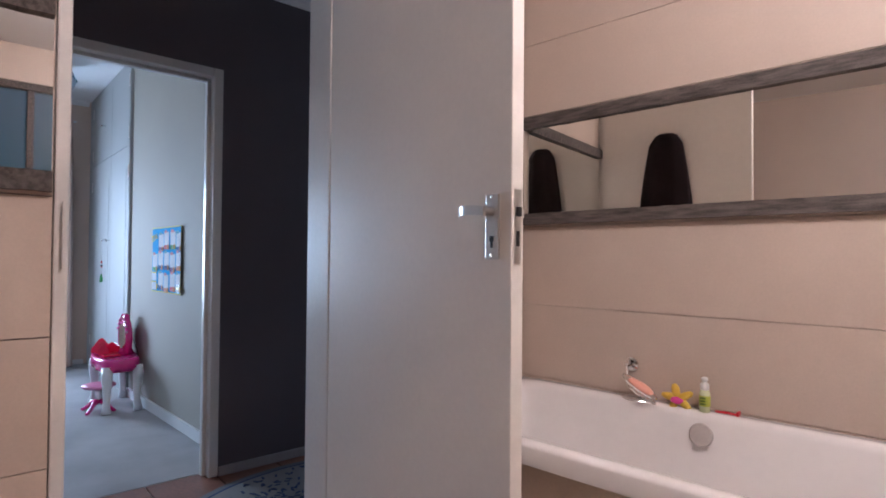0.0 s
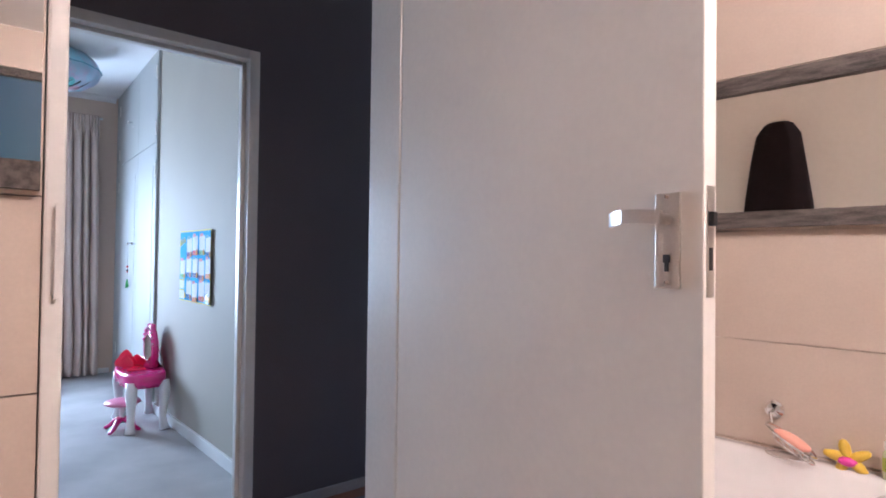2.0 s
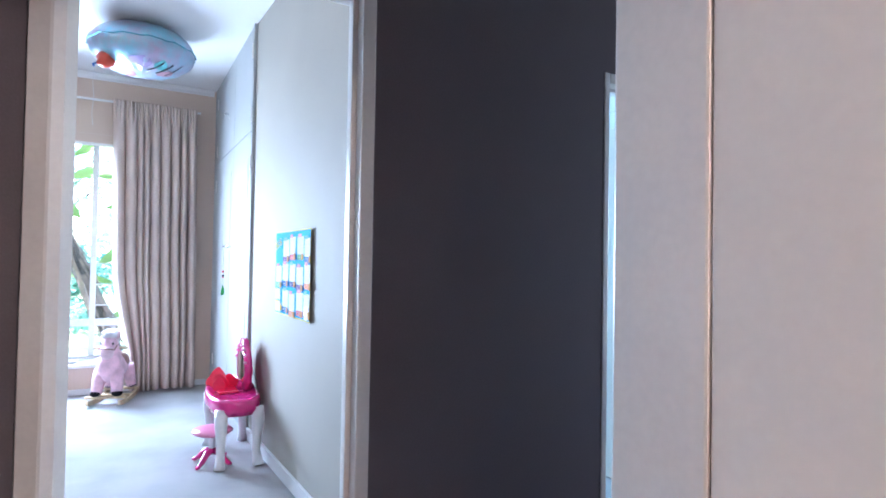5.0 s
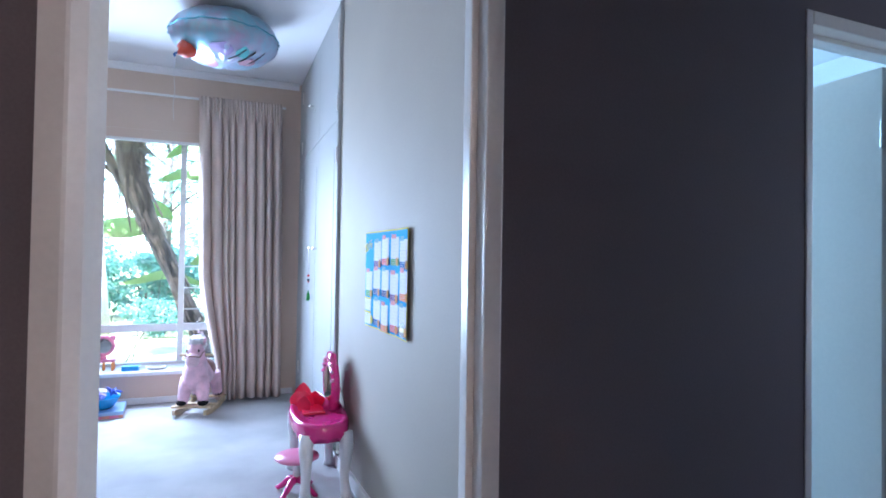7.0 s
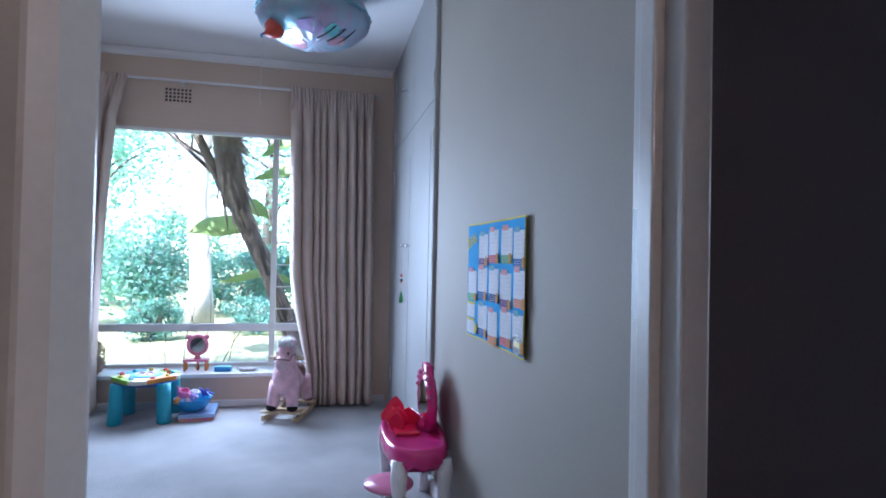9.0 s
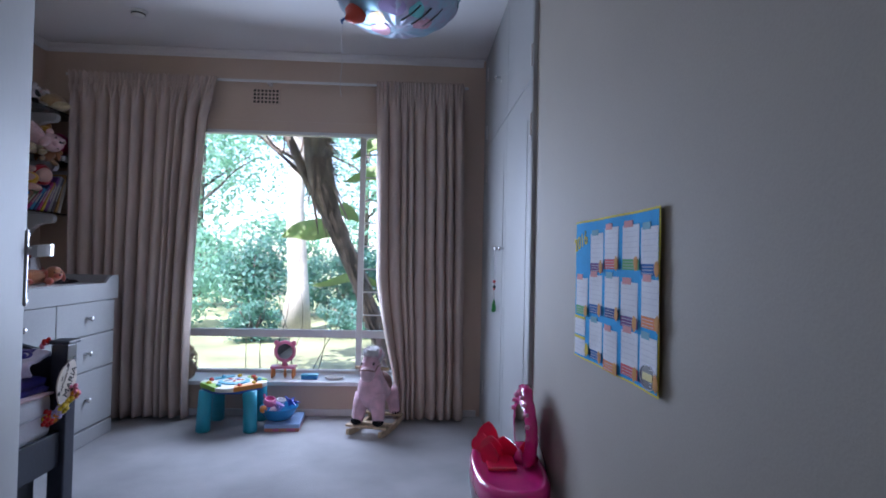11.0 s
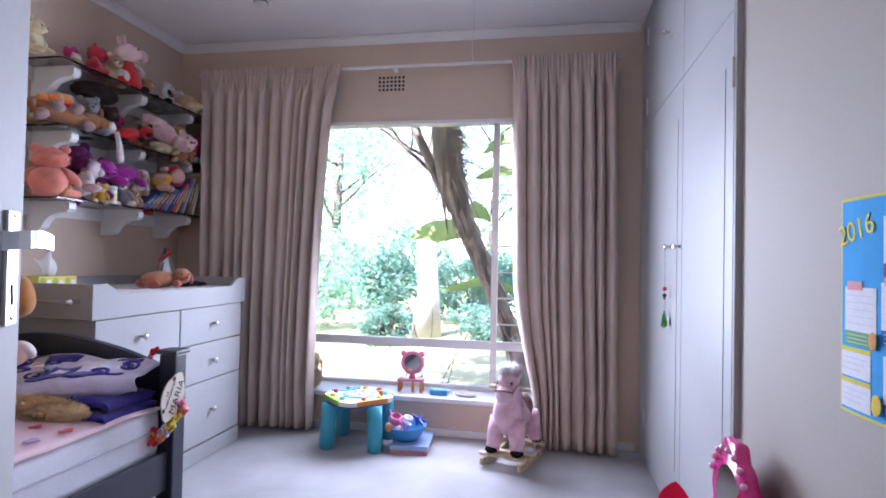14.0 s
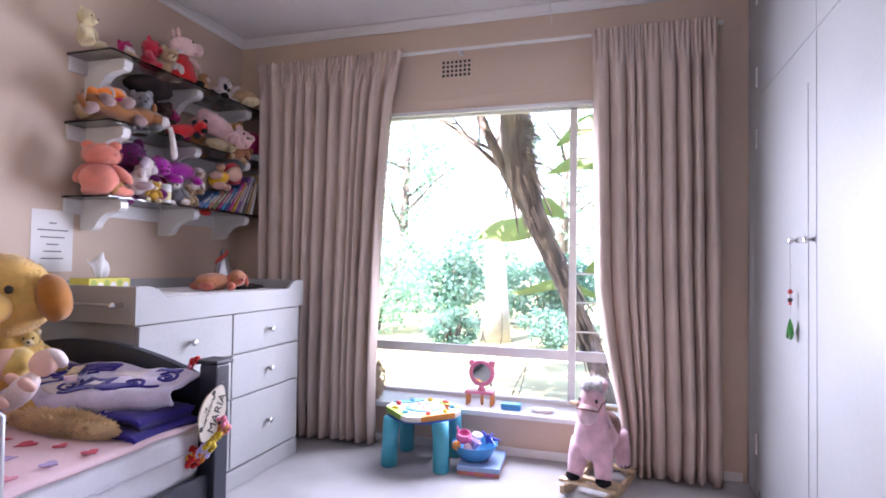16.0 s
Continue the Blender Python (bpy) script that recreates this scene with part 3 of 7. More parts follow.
def bath_small_things():
    Z = 0.6215
    d = thing("soap_dish", "chrome wire soap dish holding a pink soap bar", "soap dish", BATH @ pose(0.51, -0.015, 0.0))
    part("rosette", moved(lathe([(0.026, 0.0), (0.026, 0.006), (0.018, 0.011), (0.006, 0.013)], 20), pose(0, 0.012, 0.735, 90)), M["chrome"], d)
    loop = [(0.062 * math.cos(a) + 0.058, -0.055 + 0.036 * math.sin(a), 0.672 - 0.035 * math.cos(a)) for a in (2 * math.pi * k / 20 for k in range(21))]
    part("wire", tube(loop, 0.0028, 6), M["chrome"], d)
    loop2 = [(0.050 * math.cos(a) + 0.064, -0.055 + 0.028 * math.sin(a), 0.648 - 0.030 * math.cos(a)) for a in (2 * math.pi * k / 20 for k in range(21))]
    part("wire", tube(loop2, 0.0022, 6), M["chrome"], d)
    for k in range(5):
        u = 0.02 + 0.02 * k
        part("wire", tube([(u, -0.085, 0.700 - 0.5 * u), (u + 0.006, -0.055, 0.668 - 0.5 * u), (u, -0.025, 0.700 - 0.5 * u)], 0.0018, 6), M["chrome"], d)
    part("arm", tube([(0, 0.0, 0.735), (0, -0.035, 0.732), (0.01, -0.05, 0.708)], 0.004, 8), M["chrome"], d)
    part("ring", tube([(0.05 + 0.055 * math.cos(a), -0.05 + 0.045 * math.sin(a), Z + 0.006) for a in (2 * math.pi * k / 24 for k in range(25))], 0.0016, 6), M["chrome"], d)
    tagged(part("soap_bar", moved(blob((0, 0, 0), (0.050, 0.029, 0.015), 0.05, 2), BATH @ pose(0.572, -0.070, 0.672, 0, 24, 0)), colour("pink_soap", (0.75, 0.36, 0.27), 0.4), None, smooth=True), "pink oval soap bar in the wire dish", "soap")
    s = thing("bath_toy", "yellow and pink plastic star bath toy", "toy", BATH @ pose(0.695, -0.050, Z + 0.028))
    for k in range(5):
        a = radians(90 + 72 * k + 12)
        part("arm", moved(blob((0, 0, 0), (0.032, 0.013, 0.014), 0.1, k, 10), pose(0.026 * math.cos(a), 0, 0.026 * math.sin(a) * 0.75, 0, -math.degrees(a), 0)), colour("yellow_plastic", (0.78, 0.52, 0.06), 0.35), s, smooth=True)
    part("belly", blob((0, -0.006, -0.006), (0.024, 0.014, 0.014), 0.06, 3, 10), colour("hot_pink", (0.75, 0.06, 0.35), 0.35), s, smooth=True)
    b = thing("pump_bottle", "clear pump bottle with a lime label and white cap", "bottle", BATH @ pose(0.785, -0.055, Z) @ Matrix.Scale(0.82, 4))
    part("body", lathe([(0.019, 0.0), (0.021, 0.004), (0.021, 0.075), (0.016, 0.086), (0.013, 0.09)], 20), colour("pale_liquid", (0.62, 0.66, 0.42), 0.15), b, smooth=True)
    part("label_sheet", lathe([(0.0214, 0.025), (0.0217, 0.025), (0.0217, 0.066), (0.0214, 0.066)], 20), colour("lime_label", (0.46, 0.52, 0.06), 0.5), b)
    for k in range(3):
        part("print_bar", moved(box(-0.010, 0.010, -0.0008, 0.0004, -0.003, 0.003), pose(0, -0.0219, 0.034 + 0.012 * k)), colour("dark_green_print", (0.12, 0.20, 0.03), 0.5), b)
    part("cap", lathe([(0.015, 0.088), (0.017, 0.092), (0.017, 0.112), (0.009, 0.118), (0.009, 0.124), (0.013, 0.126), (0.013, 0.136), (0.006, 0.140)], 18), M["white"], b, smooth=True)
    r = thing("razor", "red plastic safety razor lying on the bath rim", "razor", BATH @ pose(0.850, -0.040, Z) @ Matrix.Scale(0.72, 4))
    part("handle", tube([(-0.05, 0, 0.006), (0.0, 0, 0.008), (0.045, 0, 0.006)], [0.005, 0.006, 0.0045], 8), colour("red_plastic", (0.62, 0.02, 0.04), 0.35), r, smooth=True)
    part("head", box(0.042, 0.052, -0.018, 0.018, 0.002, 0.022, 0.002), colour("red_plastic", (0.62, 0.02, 0.04), 0.35), r)
    # robe on the back of the open door
    bm = bmesh.new()
    n, rows = 28, []
    prof = [(0.035, 1.775), (0.055, 1.765), (0.085, 1.72), (0.105, 1.60), (0.125, 1.45), (0.145, 1.25), (0.155, 1.0), (0.16, 0.80)]
    for w, z in prof:
        rows.append([bm.verts.new((w * math.cos(a) * (1 + 0.05 * math.sin(5 * a + z * 3)), 0.028 + (0.022 + 0.1 * (w - 0.03)) * math.sin(a) * (1 + 0.12 * math.sin(7 * a + 4 * z)), z)) for a in (2 * math.pi * k / n for k in range(n))])
    for a, b2 in zip(rows, rows[1:]):
        for k in range(n):
            bm.faces.new((a[k], a[(k + 1) % n], b2[(k + 1) % n], b2[k]))
    bm.faces.new(rows[0][::-1])
    bm.faces.new(rows[-1])
    robe = thing("bathrobe", "dark brown hooded bathrobe hanging on the back of the door", "bathrobe", pose(-1.02, 1.257, 0.0))
    part("cloth", bm, fur("dark_towelling", (0.016, 0.011, 0.012)), robe, smooth=True)
    part("hook", tube([(0, 0.0, 1.74), (0, 0.028, 1.735), (0, 0.035, 1.765)], 0.004, 8), M["chrome"], robe)


bath_small_things()
sc = thing("shower_screen", "white framed shower door by the far bathroom wall", "shower door", pose(0.55, -1.39, 0))
part("frame", boxes((0, 0.04, 0, 0.04, 0.1, 1.95), (0.76, 0.80, 0, 0.04, 0.1, 1.95), (0.04, 0.76, 0, 0.04, 1.91, 1.95), (0.04, 0.76, 0, 0.04, 0.1, 0.14), bevel=0.003), M["white"], sc)
part("pane", box(0.041, 0.759, 0.015, 0.021, 0.141, 1.909), M["frost"], sc)
lampb = thing("ceiling_lamp", "round opal bathroom ceiling lamp, switched on", "ceiling lamp", pose(0.35, 1.15, 2.55))
opal = bpy.data.materials.new("lit_opal_glass")
opal.use_nodes = True
opal.node_tree.nodes["Principled BSDF"].inputs["Emission Color"].default_value = (1.0, 0.80, 0.62, 1)
opal.node_tree.nodes["Principled BSDF"].inputs["Emission Strength"].default_value = 6
part("base", lathe([(0.15, -0.02), (0.15, 0.0)], 28), M["white"], lampb)
part("bowl", lathe([(0.02, -0.075), (0.09, -0.068), (0.13, -0.045), (0.14, -0.021)], 28), opal, lampb, smooth=True)

# ---- passage ----
fp = bpy.data.objects["floor_passage"]
share = {}
for i in range(4):
    for j in range(18):
        x, y = -2.795 + 0.313 * i, -1.2 + 0.313 * j
        if "me" not in share:
            share["me"] = mesh("tile", box(0.003, 0.309, 0.003, 0.309, -0.0135, -0.001, 0.003), M["tile"])
        ob = new("tile", share["me"])
        ob.location = (x, y, 0)
        ob.parent = fp


def rug():
    t = thing("passage_rug", "blue and grey patterned oval rug on the passage tiles", "rug", pose(-2.10, 1.62, 0.0))
    mats = [colour("rug_grey", (0.17, 0.175, 0.20), 0.95), colour("rug_blue", (0.045, 0.07, 0.16), 0.95), colour("rug_cream", (0.25, 0.24, 0.235), 0.95)]
    def oval(a, b, n=48):
        return [(a * math.cos(2 * math.pi * k / n), b * math.sin(2 * math.pi * k / n)) for k in range(n)]
    part("pile", moved(prism(oval(0.50, 0.72), 0.010, "z"), pose(0, 0, 0.0)), mats[0], t)
    part("border", moved(prism(oval(0.46, 0.68), 0.003, "z"), pose(0, 0, 0.010)), mats[1], t)
    part("field", moved(prism(oval(0.44, 0.66), 0.003, "z"), pose(0, 0, 0.013)), mats[2], t)
    bm = bmesh.new()
    rnd = random.Random(4)
    for k in range(420):
        a, r = rnd.uniform(0, 6.28), math.sqrt(rnd.random()) * 0.96
        add_box(bm, -0.014, 0.014, -0.005, 0.005, 0.0, 0.0022, m=pose(0.43 * r * math.cos(a), 0.65 * r * math.sin(a), 0.016, 0, 0, rnd.uniform(0, 180)))
    tagged(part("motif", bm, mats[1], t, "dark blue woven motifs"), kind="stuff")


rug()


# ---- bedroom: wardrobe ----
WARD = pose(0, 0, 0)


def wardrobe():
    # weaker daylight on the wardrobe is put into its grey paint
    t = thing("built_in_wardrobe", "white built-in wardrobe with tall and top doors, paint dimmed to grey", "wardrobe", WARD)
    yf = 1.332
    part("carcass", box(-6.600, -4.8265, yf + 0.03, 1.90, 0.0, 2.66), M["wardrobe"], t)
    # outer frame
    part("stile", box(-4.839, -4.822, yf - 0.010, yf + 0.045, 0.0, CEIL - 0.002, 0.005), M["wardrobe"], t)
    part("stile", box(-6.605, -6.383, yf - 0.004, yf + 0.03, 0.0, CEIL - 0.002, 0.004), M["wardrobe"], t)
    part("head", box(-6.382, -4.839, yf - 0.004, yf + 0.03, 2.652, CEIL - 0.002, 0.003), M["wardrobe"], t, "dimmed white strip above the wardrobe doors")
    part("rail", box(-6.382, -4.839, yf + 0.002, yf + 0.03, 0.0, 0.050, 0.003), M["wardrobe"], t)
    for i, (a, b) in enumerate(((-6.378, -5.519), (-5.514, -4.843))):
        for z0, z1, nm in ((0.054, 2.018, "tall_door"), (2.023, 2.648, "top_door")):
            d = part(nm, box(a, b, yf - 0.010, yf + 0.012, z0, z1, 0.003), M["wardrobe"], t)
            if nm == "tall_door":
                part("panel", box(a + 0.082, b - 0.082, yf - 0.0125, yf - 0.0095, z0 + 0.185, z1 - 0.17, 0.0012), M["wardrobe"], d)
            hx = a - 0.002 if i == 0 else b + 0.002
            for z in ((z0 + 0.22, z1 - 0.21) if nm == "tall_door" else (z0 + 0.10, z1 - 0.10)):
                part("hinge", tube([(hx, yf - 0.013, z - 0.050), (hx, yf - 0.013, z + 0.050)], 0.0055, 8), M["frame"], d)
    for x, z in ((-5.815, 2.342), (-5.735, 1.264), (-5.552, 1.260)):
        part("knob", moved(lathe([(0.008, 0.0), (0.006, 0.010), (0.013, 0.020), (0.014, 0.028), (0.008, 0.033)], 16), pose(x, yf - 0.010, z, 90)), M["chrome"], t, "small metal knob", smooth=True)
    part("lock", moved(lathe([(0.009, 0.0), (0.009, 0.004), (0.004, 0.005)], 12), pose(-5.760, yf - 0.010, 2.295, 90)), M["steel"], t)


def door_charm():
    t = thing("bead_charm", "red and black bead string with green tassel on knob", "charm", WARD @ pose(-5.733, 1.296, 0))
    part("cord", tube([(0, -0.002, 1.262), (0.002, 0.0, 1.15), (0, 0.0, 1.0), (0, 0.0, 0.95)], 0.0016, 6), colour("white_cord", (0.7, 0.7, 0.68), 0.7), t)
    for z, r, c in ((1.062, 0.010, (0.55, 0.05, 0.05)), (1.043, 0.006, (0.7, 0.7, 0.7)), (1.030, 0.010, (0.03, 0.03, 0.03)), (1.016, 0.007, (0.65, 0.12, 0.12))):
        part("bead", blob((0, 0, z), r, 0.0, 0, 10), colour("bead_%d" % int(z * 1000), c, 0.3), t, smooth=True)
    rnd = random.Random(2)
    bm = bmesh.new()
    for k in range(30):
        a = rnd.uniform(0, 6.28)
        e = (0.024 * math.cos(a) * rnd.uniform(0.3, 1), 0.012 * math.sin(a), 0.875 + rnd.uniform(0, 0.03))
        add_tube(bm, [(0, 0, 0.955), (e[0] * 0.8, e[1] * 0.6, 0.925), e], 0.0028, 5)
    part("tassel", bm, fur("green_yarn", (0.05, 0.28, 0.07)), t)


wardrobe()
door_charm()


# ---- curtains ----
def curtain(name, label, top, bottom, ztop, zbot, x, folds, seed, inner, inner_low):
    """A gathered curtain hung from ztop: a ruffled heading tape, then round columns with narrow valleys.
    top and bottom are its edges in y; inner(v) shifts the edge beside the window."""
    t = thing(name, label, "curtain")
    bm = bmesh.new()
    nu, nv = folds * 26, 60
    rnd = random.Random(seed)
    cuts = [0.0]
    for _ in range(folds):
        cuts.append(cuts[-1] + rnd.uniform(0.65, 1.35))
    cuts = [c / cuts[-1] for c in cuts]
    amp = [rnd.uniform(0.034, 0.058) for _ in range(folds)]
    skew = [rnd.uniform(-0.16, 0.16) for _ in range(folds)]
    base = [rnd.uniform(-0.012, 0.012) for _ in range(folds + 1)]
    grid = []
    for j in range(nv + 1):
        v = (j / nv) ** 1.6
        z = ztop + (zbot - ztop) * v
        drop = ztop - z
        soft = min(1.0, max(0.0, (drop - 0.085) / 0.16))
        soft = soft * soft * (3 - 2 * soft)
        row = []
        for i in range(nu + 1):
            u = i / nu
            y0 = top[0] + (bottom[0] - top[0]) * min(1, v * 1.1)
            y1 = top[1] + (bottom[1] - top[1]) * min(1, v * 1.1)
            f = min(folds - 1, i // 26)
            w = (i - 26 * f) / 26
            w = min(1.0, max(0.0, w + skew[f] * math.sin(math.pi * w) * (0.4 + 0.6 * v)))
            hump = math.sin(math.pi * w) ** 0.62
            drift = base[f] * (1 - w) + base[f + 1] * w
            sway = 0.010 * noise.noise(Vector((u * 5, v * 2.4, seed))) + 0.004 * noise.noise(Vector((u * 23, v * 6, seed)))
            column = amp[f] * (2 * hump - 1.2) + drift + sway * (0.3 + v)
            tape = 0.015 * math.sin(2 * math.pi * (3 * f + 3 * w)) + 0.006 * math.sin(2 * math.pi * (7.3 * u * folds / 5) + seed)
            tape *= 1 - 0.5 * math.exp(-((drop - 0.075) / 0.020) ** 2)
            xx = x + column * soft + tape * (1 - soft) + 0.010 * hump * (1 - soft)
            along = cuts[f] + (cuts[f + 1] - cuts[f]) * ((i - 26 * f) / 26)
            yy = y0 + (y1 - y0) * along
            yy += inner(v) * ((1 - along) ** 3.5 if inner_low else along ** 3)
            yy += 0.012 * v * noise.noise(Vector((along * 4, v * 3, seed + 7)))
            ruffle = 0.007 * math.sin(2 * math.pi * (3 * f + 3 * w)) if j == 0 else 0.0
            row.append(bm.verts.new((xx, yy, z + ruffle + (0.006 * math.sin(9 * u + seed) if j == nv else 0))))
        grid.append(row)
    for a, b in zip(grid, grid[1:]):
        for i in range(nu):
            bm.faces.new((a[i], a[i + 1], b[i + 1], b[i]))
    ob = part("drape", bm, M["curtain"], t, smooth=True)
    so = ob.modifiers.new("thickness", "SOLIDIFY")
    so.thickness = 0.003
    # stitched heading tape
    for drop in (0.060, 0.092):
        part("stitching", tube([(x + 0.022 + 0.005 * math.sin(q * 2.1), top[0] + (top[1] - top[0]) * q / 60, ztop - drop) for q in range(61)], 0.0016, 5), M["curtain"], t, smooth=True)
    return t


CX = -6.475
curtain("curtain", "long taupe pinch-pleated curtain gathered beside the window", (-1.70, -0.655), (-1.66, -0.755), 2.490, 0.02, CX, 12, 1,
        lambda v: -0.030 * math.sin(math.pi * min(1, v / 0.95)) - 0.05 * min(1.0, v / 0.12), False)
curtain("curtain", "long taupe pinch-pleated curtain parted round the rocking horse", (0.505, 1.155), (0.545, 1.19), 2.490, 0.02, CX, 9, 2,
        lambda v: 0.13 * min(1.0, max(0.0, (v - 0.58) / 0.30)) ** 1.3, True)
rail = thing("curtain_rail", "slim white curtain rail on the wall above the window", "curtain rail")
part("track", box(-6.535, -6.515, -1.75, 1.19, 2.475, 2.492, 0.003), M["white"], rail)
for y in (-1.5, -0.3, 0.9):
    part("bracket", box(XF, -6.536, y - 0.012, y + 0.012, 2.470, 2.494, 0.002), M["white"], rail)

# ---- wall vent, smoke detector ----
vent = thing("air_vent", "beige square-holed air brick above the window", "vent", pose(XF, -0.335, 2.393))
part("plate", box(0.0, 0.008, -0.105, 0.105, -0.062, 0.062, 0.002), M["wall"], vent)
for i in range(7):
    for j in range(4):
        y, z = -0.084 + 0.028 * i, -0.042 + 0.028 * j
        part("hole", box(0.0075, 0.0086, y - 0.0085, y + 0.0085, z - 0.0085, z + 0.0085), M["black"], vent)
sd = thing("smoke_detector", "round white smoke detector on the bedroom ceiling", "smoke detector", pose(-5.97, -0.98, CEIL))
part("base", lathe([(0.05, -0.012), (0.055, -0.008), (0.055, 0.0)], 24), M["white"], sd, smooth=True)
part("body", lathe([(0.015, -0.036), (0.034, -0.034), (0.040, -0.024), (0.040, -0.0125)], 24), M["white"], sd, smooth=True)
part("grille", lathe([(0.0405, -0.024), (0.042, -0.024), (0.042, -0.016), (0.0405, -0.016)], 24), M["black"], sd)


# ---- chest of drawers with changing tray ----
def chest():
    # the chest is white; its grey paint holds the shade beside the window
    t = thing("chest_of_drawers", "white chest of drawers with a changing tray on top, paint dimmed to grey", "chest of drawers")
    x0, x1, yf, yb = -6.215, -5.0, -1.185, -1.945
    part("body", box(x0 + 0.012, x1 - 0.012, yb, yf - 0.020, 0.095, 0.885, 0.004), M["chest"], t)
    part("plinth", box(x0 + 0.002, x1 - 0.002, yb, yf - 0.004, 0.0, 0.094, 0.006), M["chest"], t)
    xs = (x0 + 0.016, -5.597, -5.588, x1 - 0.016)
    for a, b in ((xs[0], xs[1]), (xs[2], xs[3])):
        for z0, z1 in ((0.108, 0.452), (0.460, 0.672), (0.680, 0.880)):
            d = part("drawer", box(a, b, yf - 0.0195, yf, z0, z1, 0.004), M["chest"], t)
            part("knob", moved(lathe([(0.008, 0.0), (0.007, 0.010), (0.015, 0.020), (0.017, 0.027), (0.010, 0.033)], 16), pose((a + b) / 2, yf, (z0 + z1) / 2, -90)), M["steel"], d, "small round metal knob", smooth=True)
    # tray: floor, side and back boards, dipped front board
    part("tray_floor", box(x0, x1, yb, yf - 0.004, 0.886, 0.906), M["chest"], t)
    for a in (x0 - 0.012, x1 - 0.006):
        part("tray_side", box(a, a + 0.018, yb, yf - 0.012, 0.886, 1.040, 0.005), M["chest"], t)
    part("tray_back", box(x0 + 0.007, x1 - 0.007, yb, yb + 0.018, 0.907, 1.040, 0.004), M["chest"], t)
    n = 32
    top = []
    for k in range(n + 1):
        u = k / n
        e = min(u, 1 - u)
        dip = 0.048 * min(1.0, max(0.0, (e - 0.07) / 0.05)) ** 1.5
        top.append((x0 - 0.012 + (x1 - x0 + 0.024) * u, 1.040 - dip))
    bm = prism([(x0 - 0.012, 0.886), *top, (x1 + 0.012, 0.886)][::-1], 0.018, "y")
    part("tray_front", moved(bm, pose(0, yf - 0.011, 0)), M["chest"], t, "dipped front board in dimmed white")
    tr = thing("towel_rail", "dimmed white towel rail with chrome ends on the chest side", "towel rail", pose(x1 + 0.013, 0, 0.965))
    part("bar", tube([(0.04, -1.88, 0), (0.04, -1.26, 0)], 0.008, 10), M["chest"], tr)
    for y in (-1.86, -1.25):
        part("end", moved(lathe([(0.012, 0.0), (0.010, 0.01), (0.010, 0.03), (0.014, 0.045), (0.006, 0.055)], 14), pose(0, y, 0, 0, 90, 0)), M["chrome"], tr, smooth=True)


chest()


# ---- shelves ----
def shelf(z):
    t = thing("wall_shelf", "smoked glass shelf on white curved wooden brackets, full of soft toys", "shelf", pose(0, 0, z), group="glass wall shelves")
    part("board", box(-6.602, -5.273, YL + 0.002, -1.660, -0.010, 0.0, 0.002), M["tint"], t, "smoked glass board")
    for x in (-5.40, -5.90, -6.36):
        prof = [(YL + 0.001, -0.011), (-1.705, -0.011), (-1.690, -0.024), (-1.690, -0.052), (-1.705, -0.068), (-1.76, -0.074), (-1.80, -0.088), (-1.835, -0.118), (-1.855, -0.150), (-1.875, -0.162), (YL + 0.001, -0.165)]
        part("bracket", moved(prism(prof, 0.045, "x"), pose(x - 0.022, 0, 0)), M["white"], t, "white curved wooden bracket")
    part("batten", box(-6.50, -5.28, YL + 0.0005, YL + 0.018, -0.085, -0.0125, 0.003), M["white"], t)
    return t


for z in (2.160, 1.820, 1.455):
    shelf(z)


# ---- bed ----
def bed():
    t = thing("child_bed", "navy painted wooden child's bed with a curved end board", "bed")
    ye, yw = -0.715, -1.885
    for y in (ye, yw):
        p = part("post", box(-4.925, -4.855, y - 0.035, y + 0.035, 0.0, 0.785, 0.006), M["navy"], t)
        part("cap", box(-4.935, -4.845, y - 0.045, y + 0.045, 0.786, 0.803, 0.006), M["navy"], p)
    for y in (ye, yw):
        part("post", box(-2.98, -2.91, y - 0.035, y + 0.035, 0.0, 0.62, 0.006), M["navy"], t)
    n = 20
    arc = [(yw + 0.036 + (ye - yw - 0.072) * k / n, 0.725 + 0.115 * math.sin(math.pi * k / n) ** 0.8) for k in range(n + 1)]
    part("end_board", moved(prism([*arc, (ye - 0.036, 0.36), (yw + 0.036, 0.36)], 0.028, "x"), pose(-4.905, 0, 0)), M["navy"], t, "curved navy end board")
    part("foot_board", box(-2.96, -2.93, yw + 0.036, ye - 0.036, 0.25, 0.60, 0.004), M["navy"], t)
    part("side_rail", box(-4.854, -2.981, ye - 0.012, ye + 0.014, 0.265, 0.415, 0.005), M["navy"], t)
    part("side_rail", box(-4.854, -2.981, yw - 0.014, yw + 0.012, 0.265, 0.415, 0.005), M["navy"], t)
    part("under_drawer", box(-4.80, -3.05, yw + 0.05, ye - 0.05, 0.02, 0.24, 0.004), M["navy"], t)
    mt = thing("mattress", "white mattress with a grey piped edge on the bed", "mattress")
    bm = box(-4.85, -2.99, yw + 0.015, ye - 0.016, 0.40, 0.585, 0.03)
    part("pad", bm, colour("mattress_cover", (0.66, 0.66, 0.70), 0.85), mt, smooth=True)
    part("piping", tube([(-4.83, ye - 0.014, 0.50), (-3.0, ye - 0.014, 0.50)], 0.004, 6), colour("mattress_piping", (0.50, 0.50, 0.56), 0.8), mt)


bed()


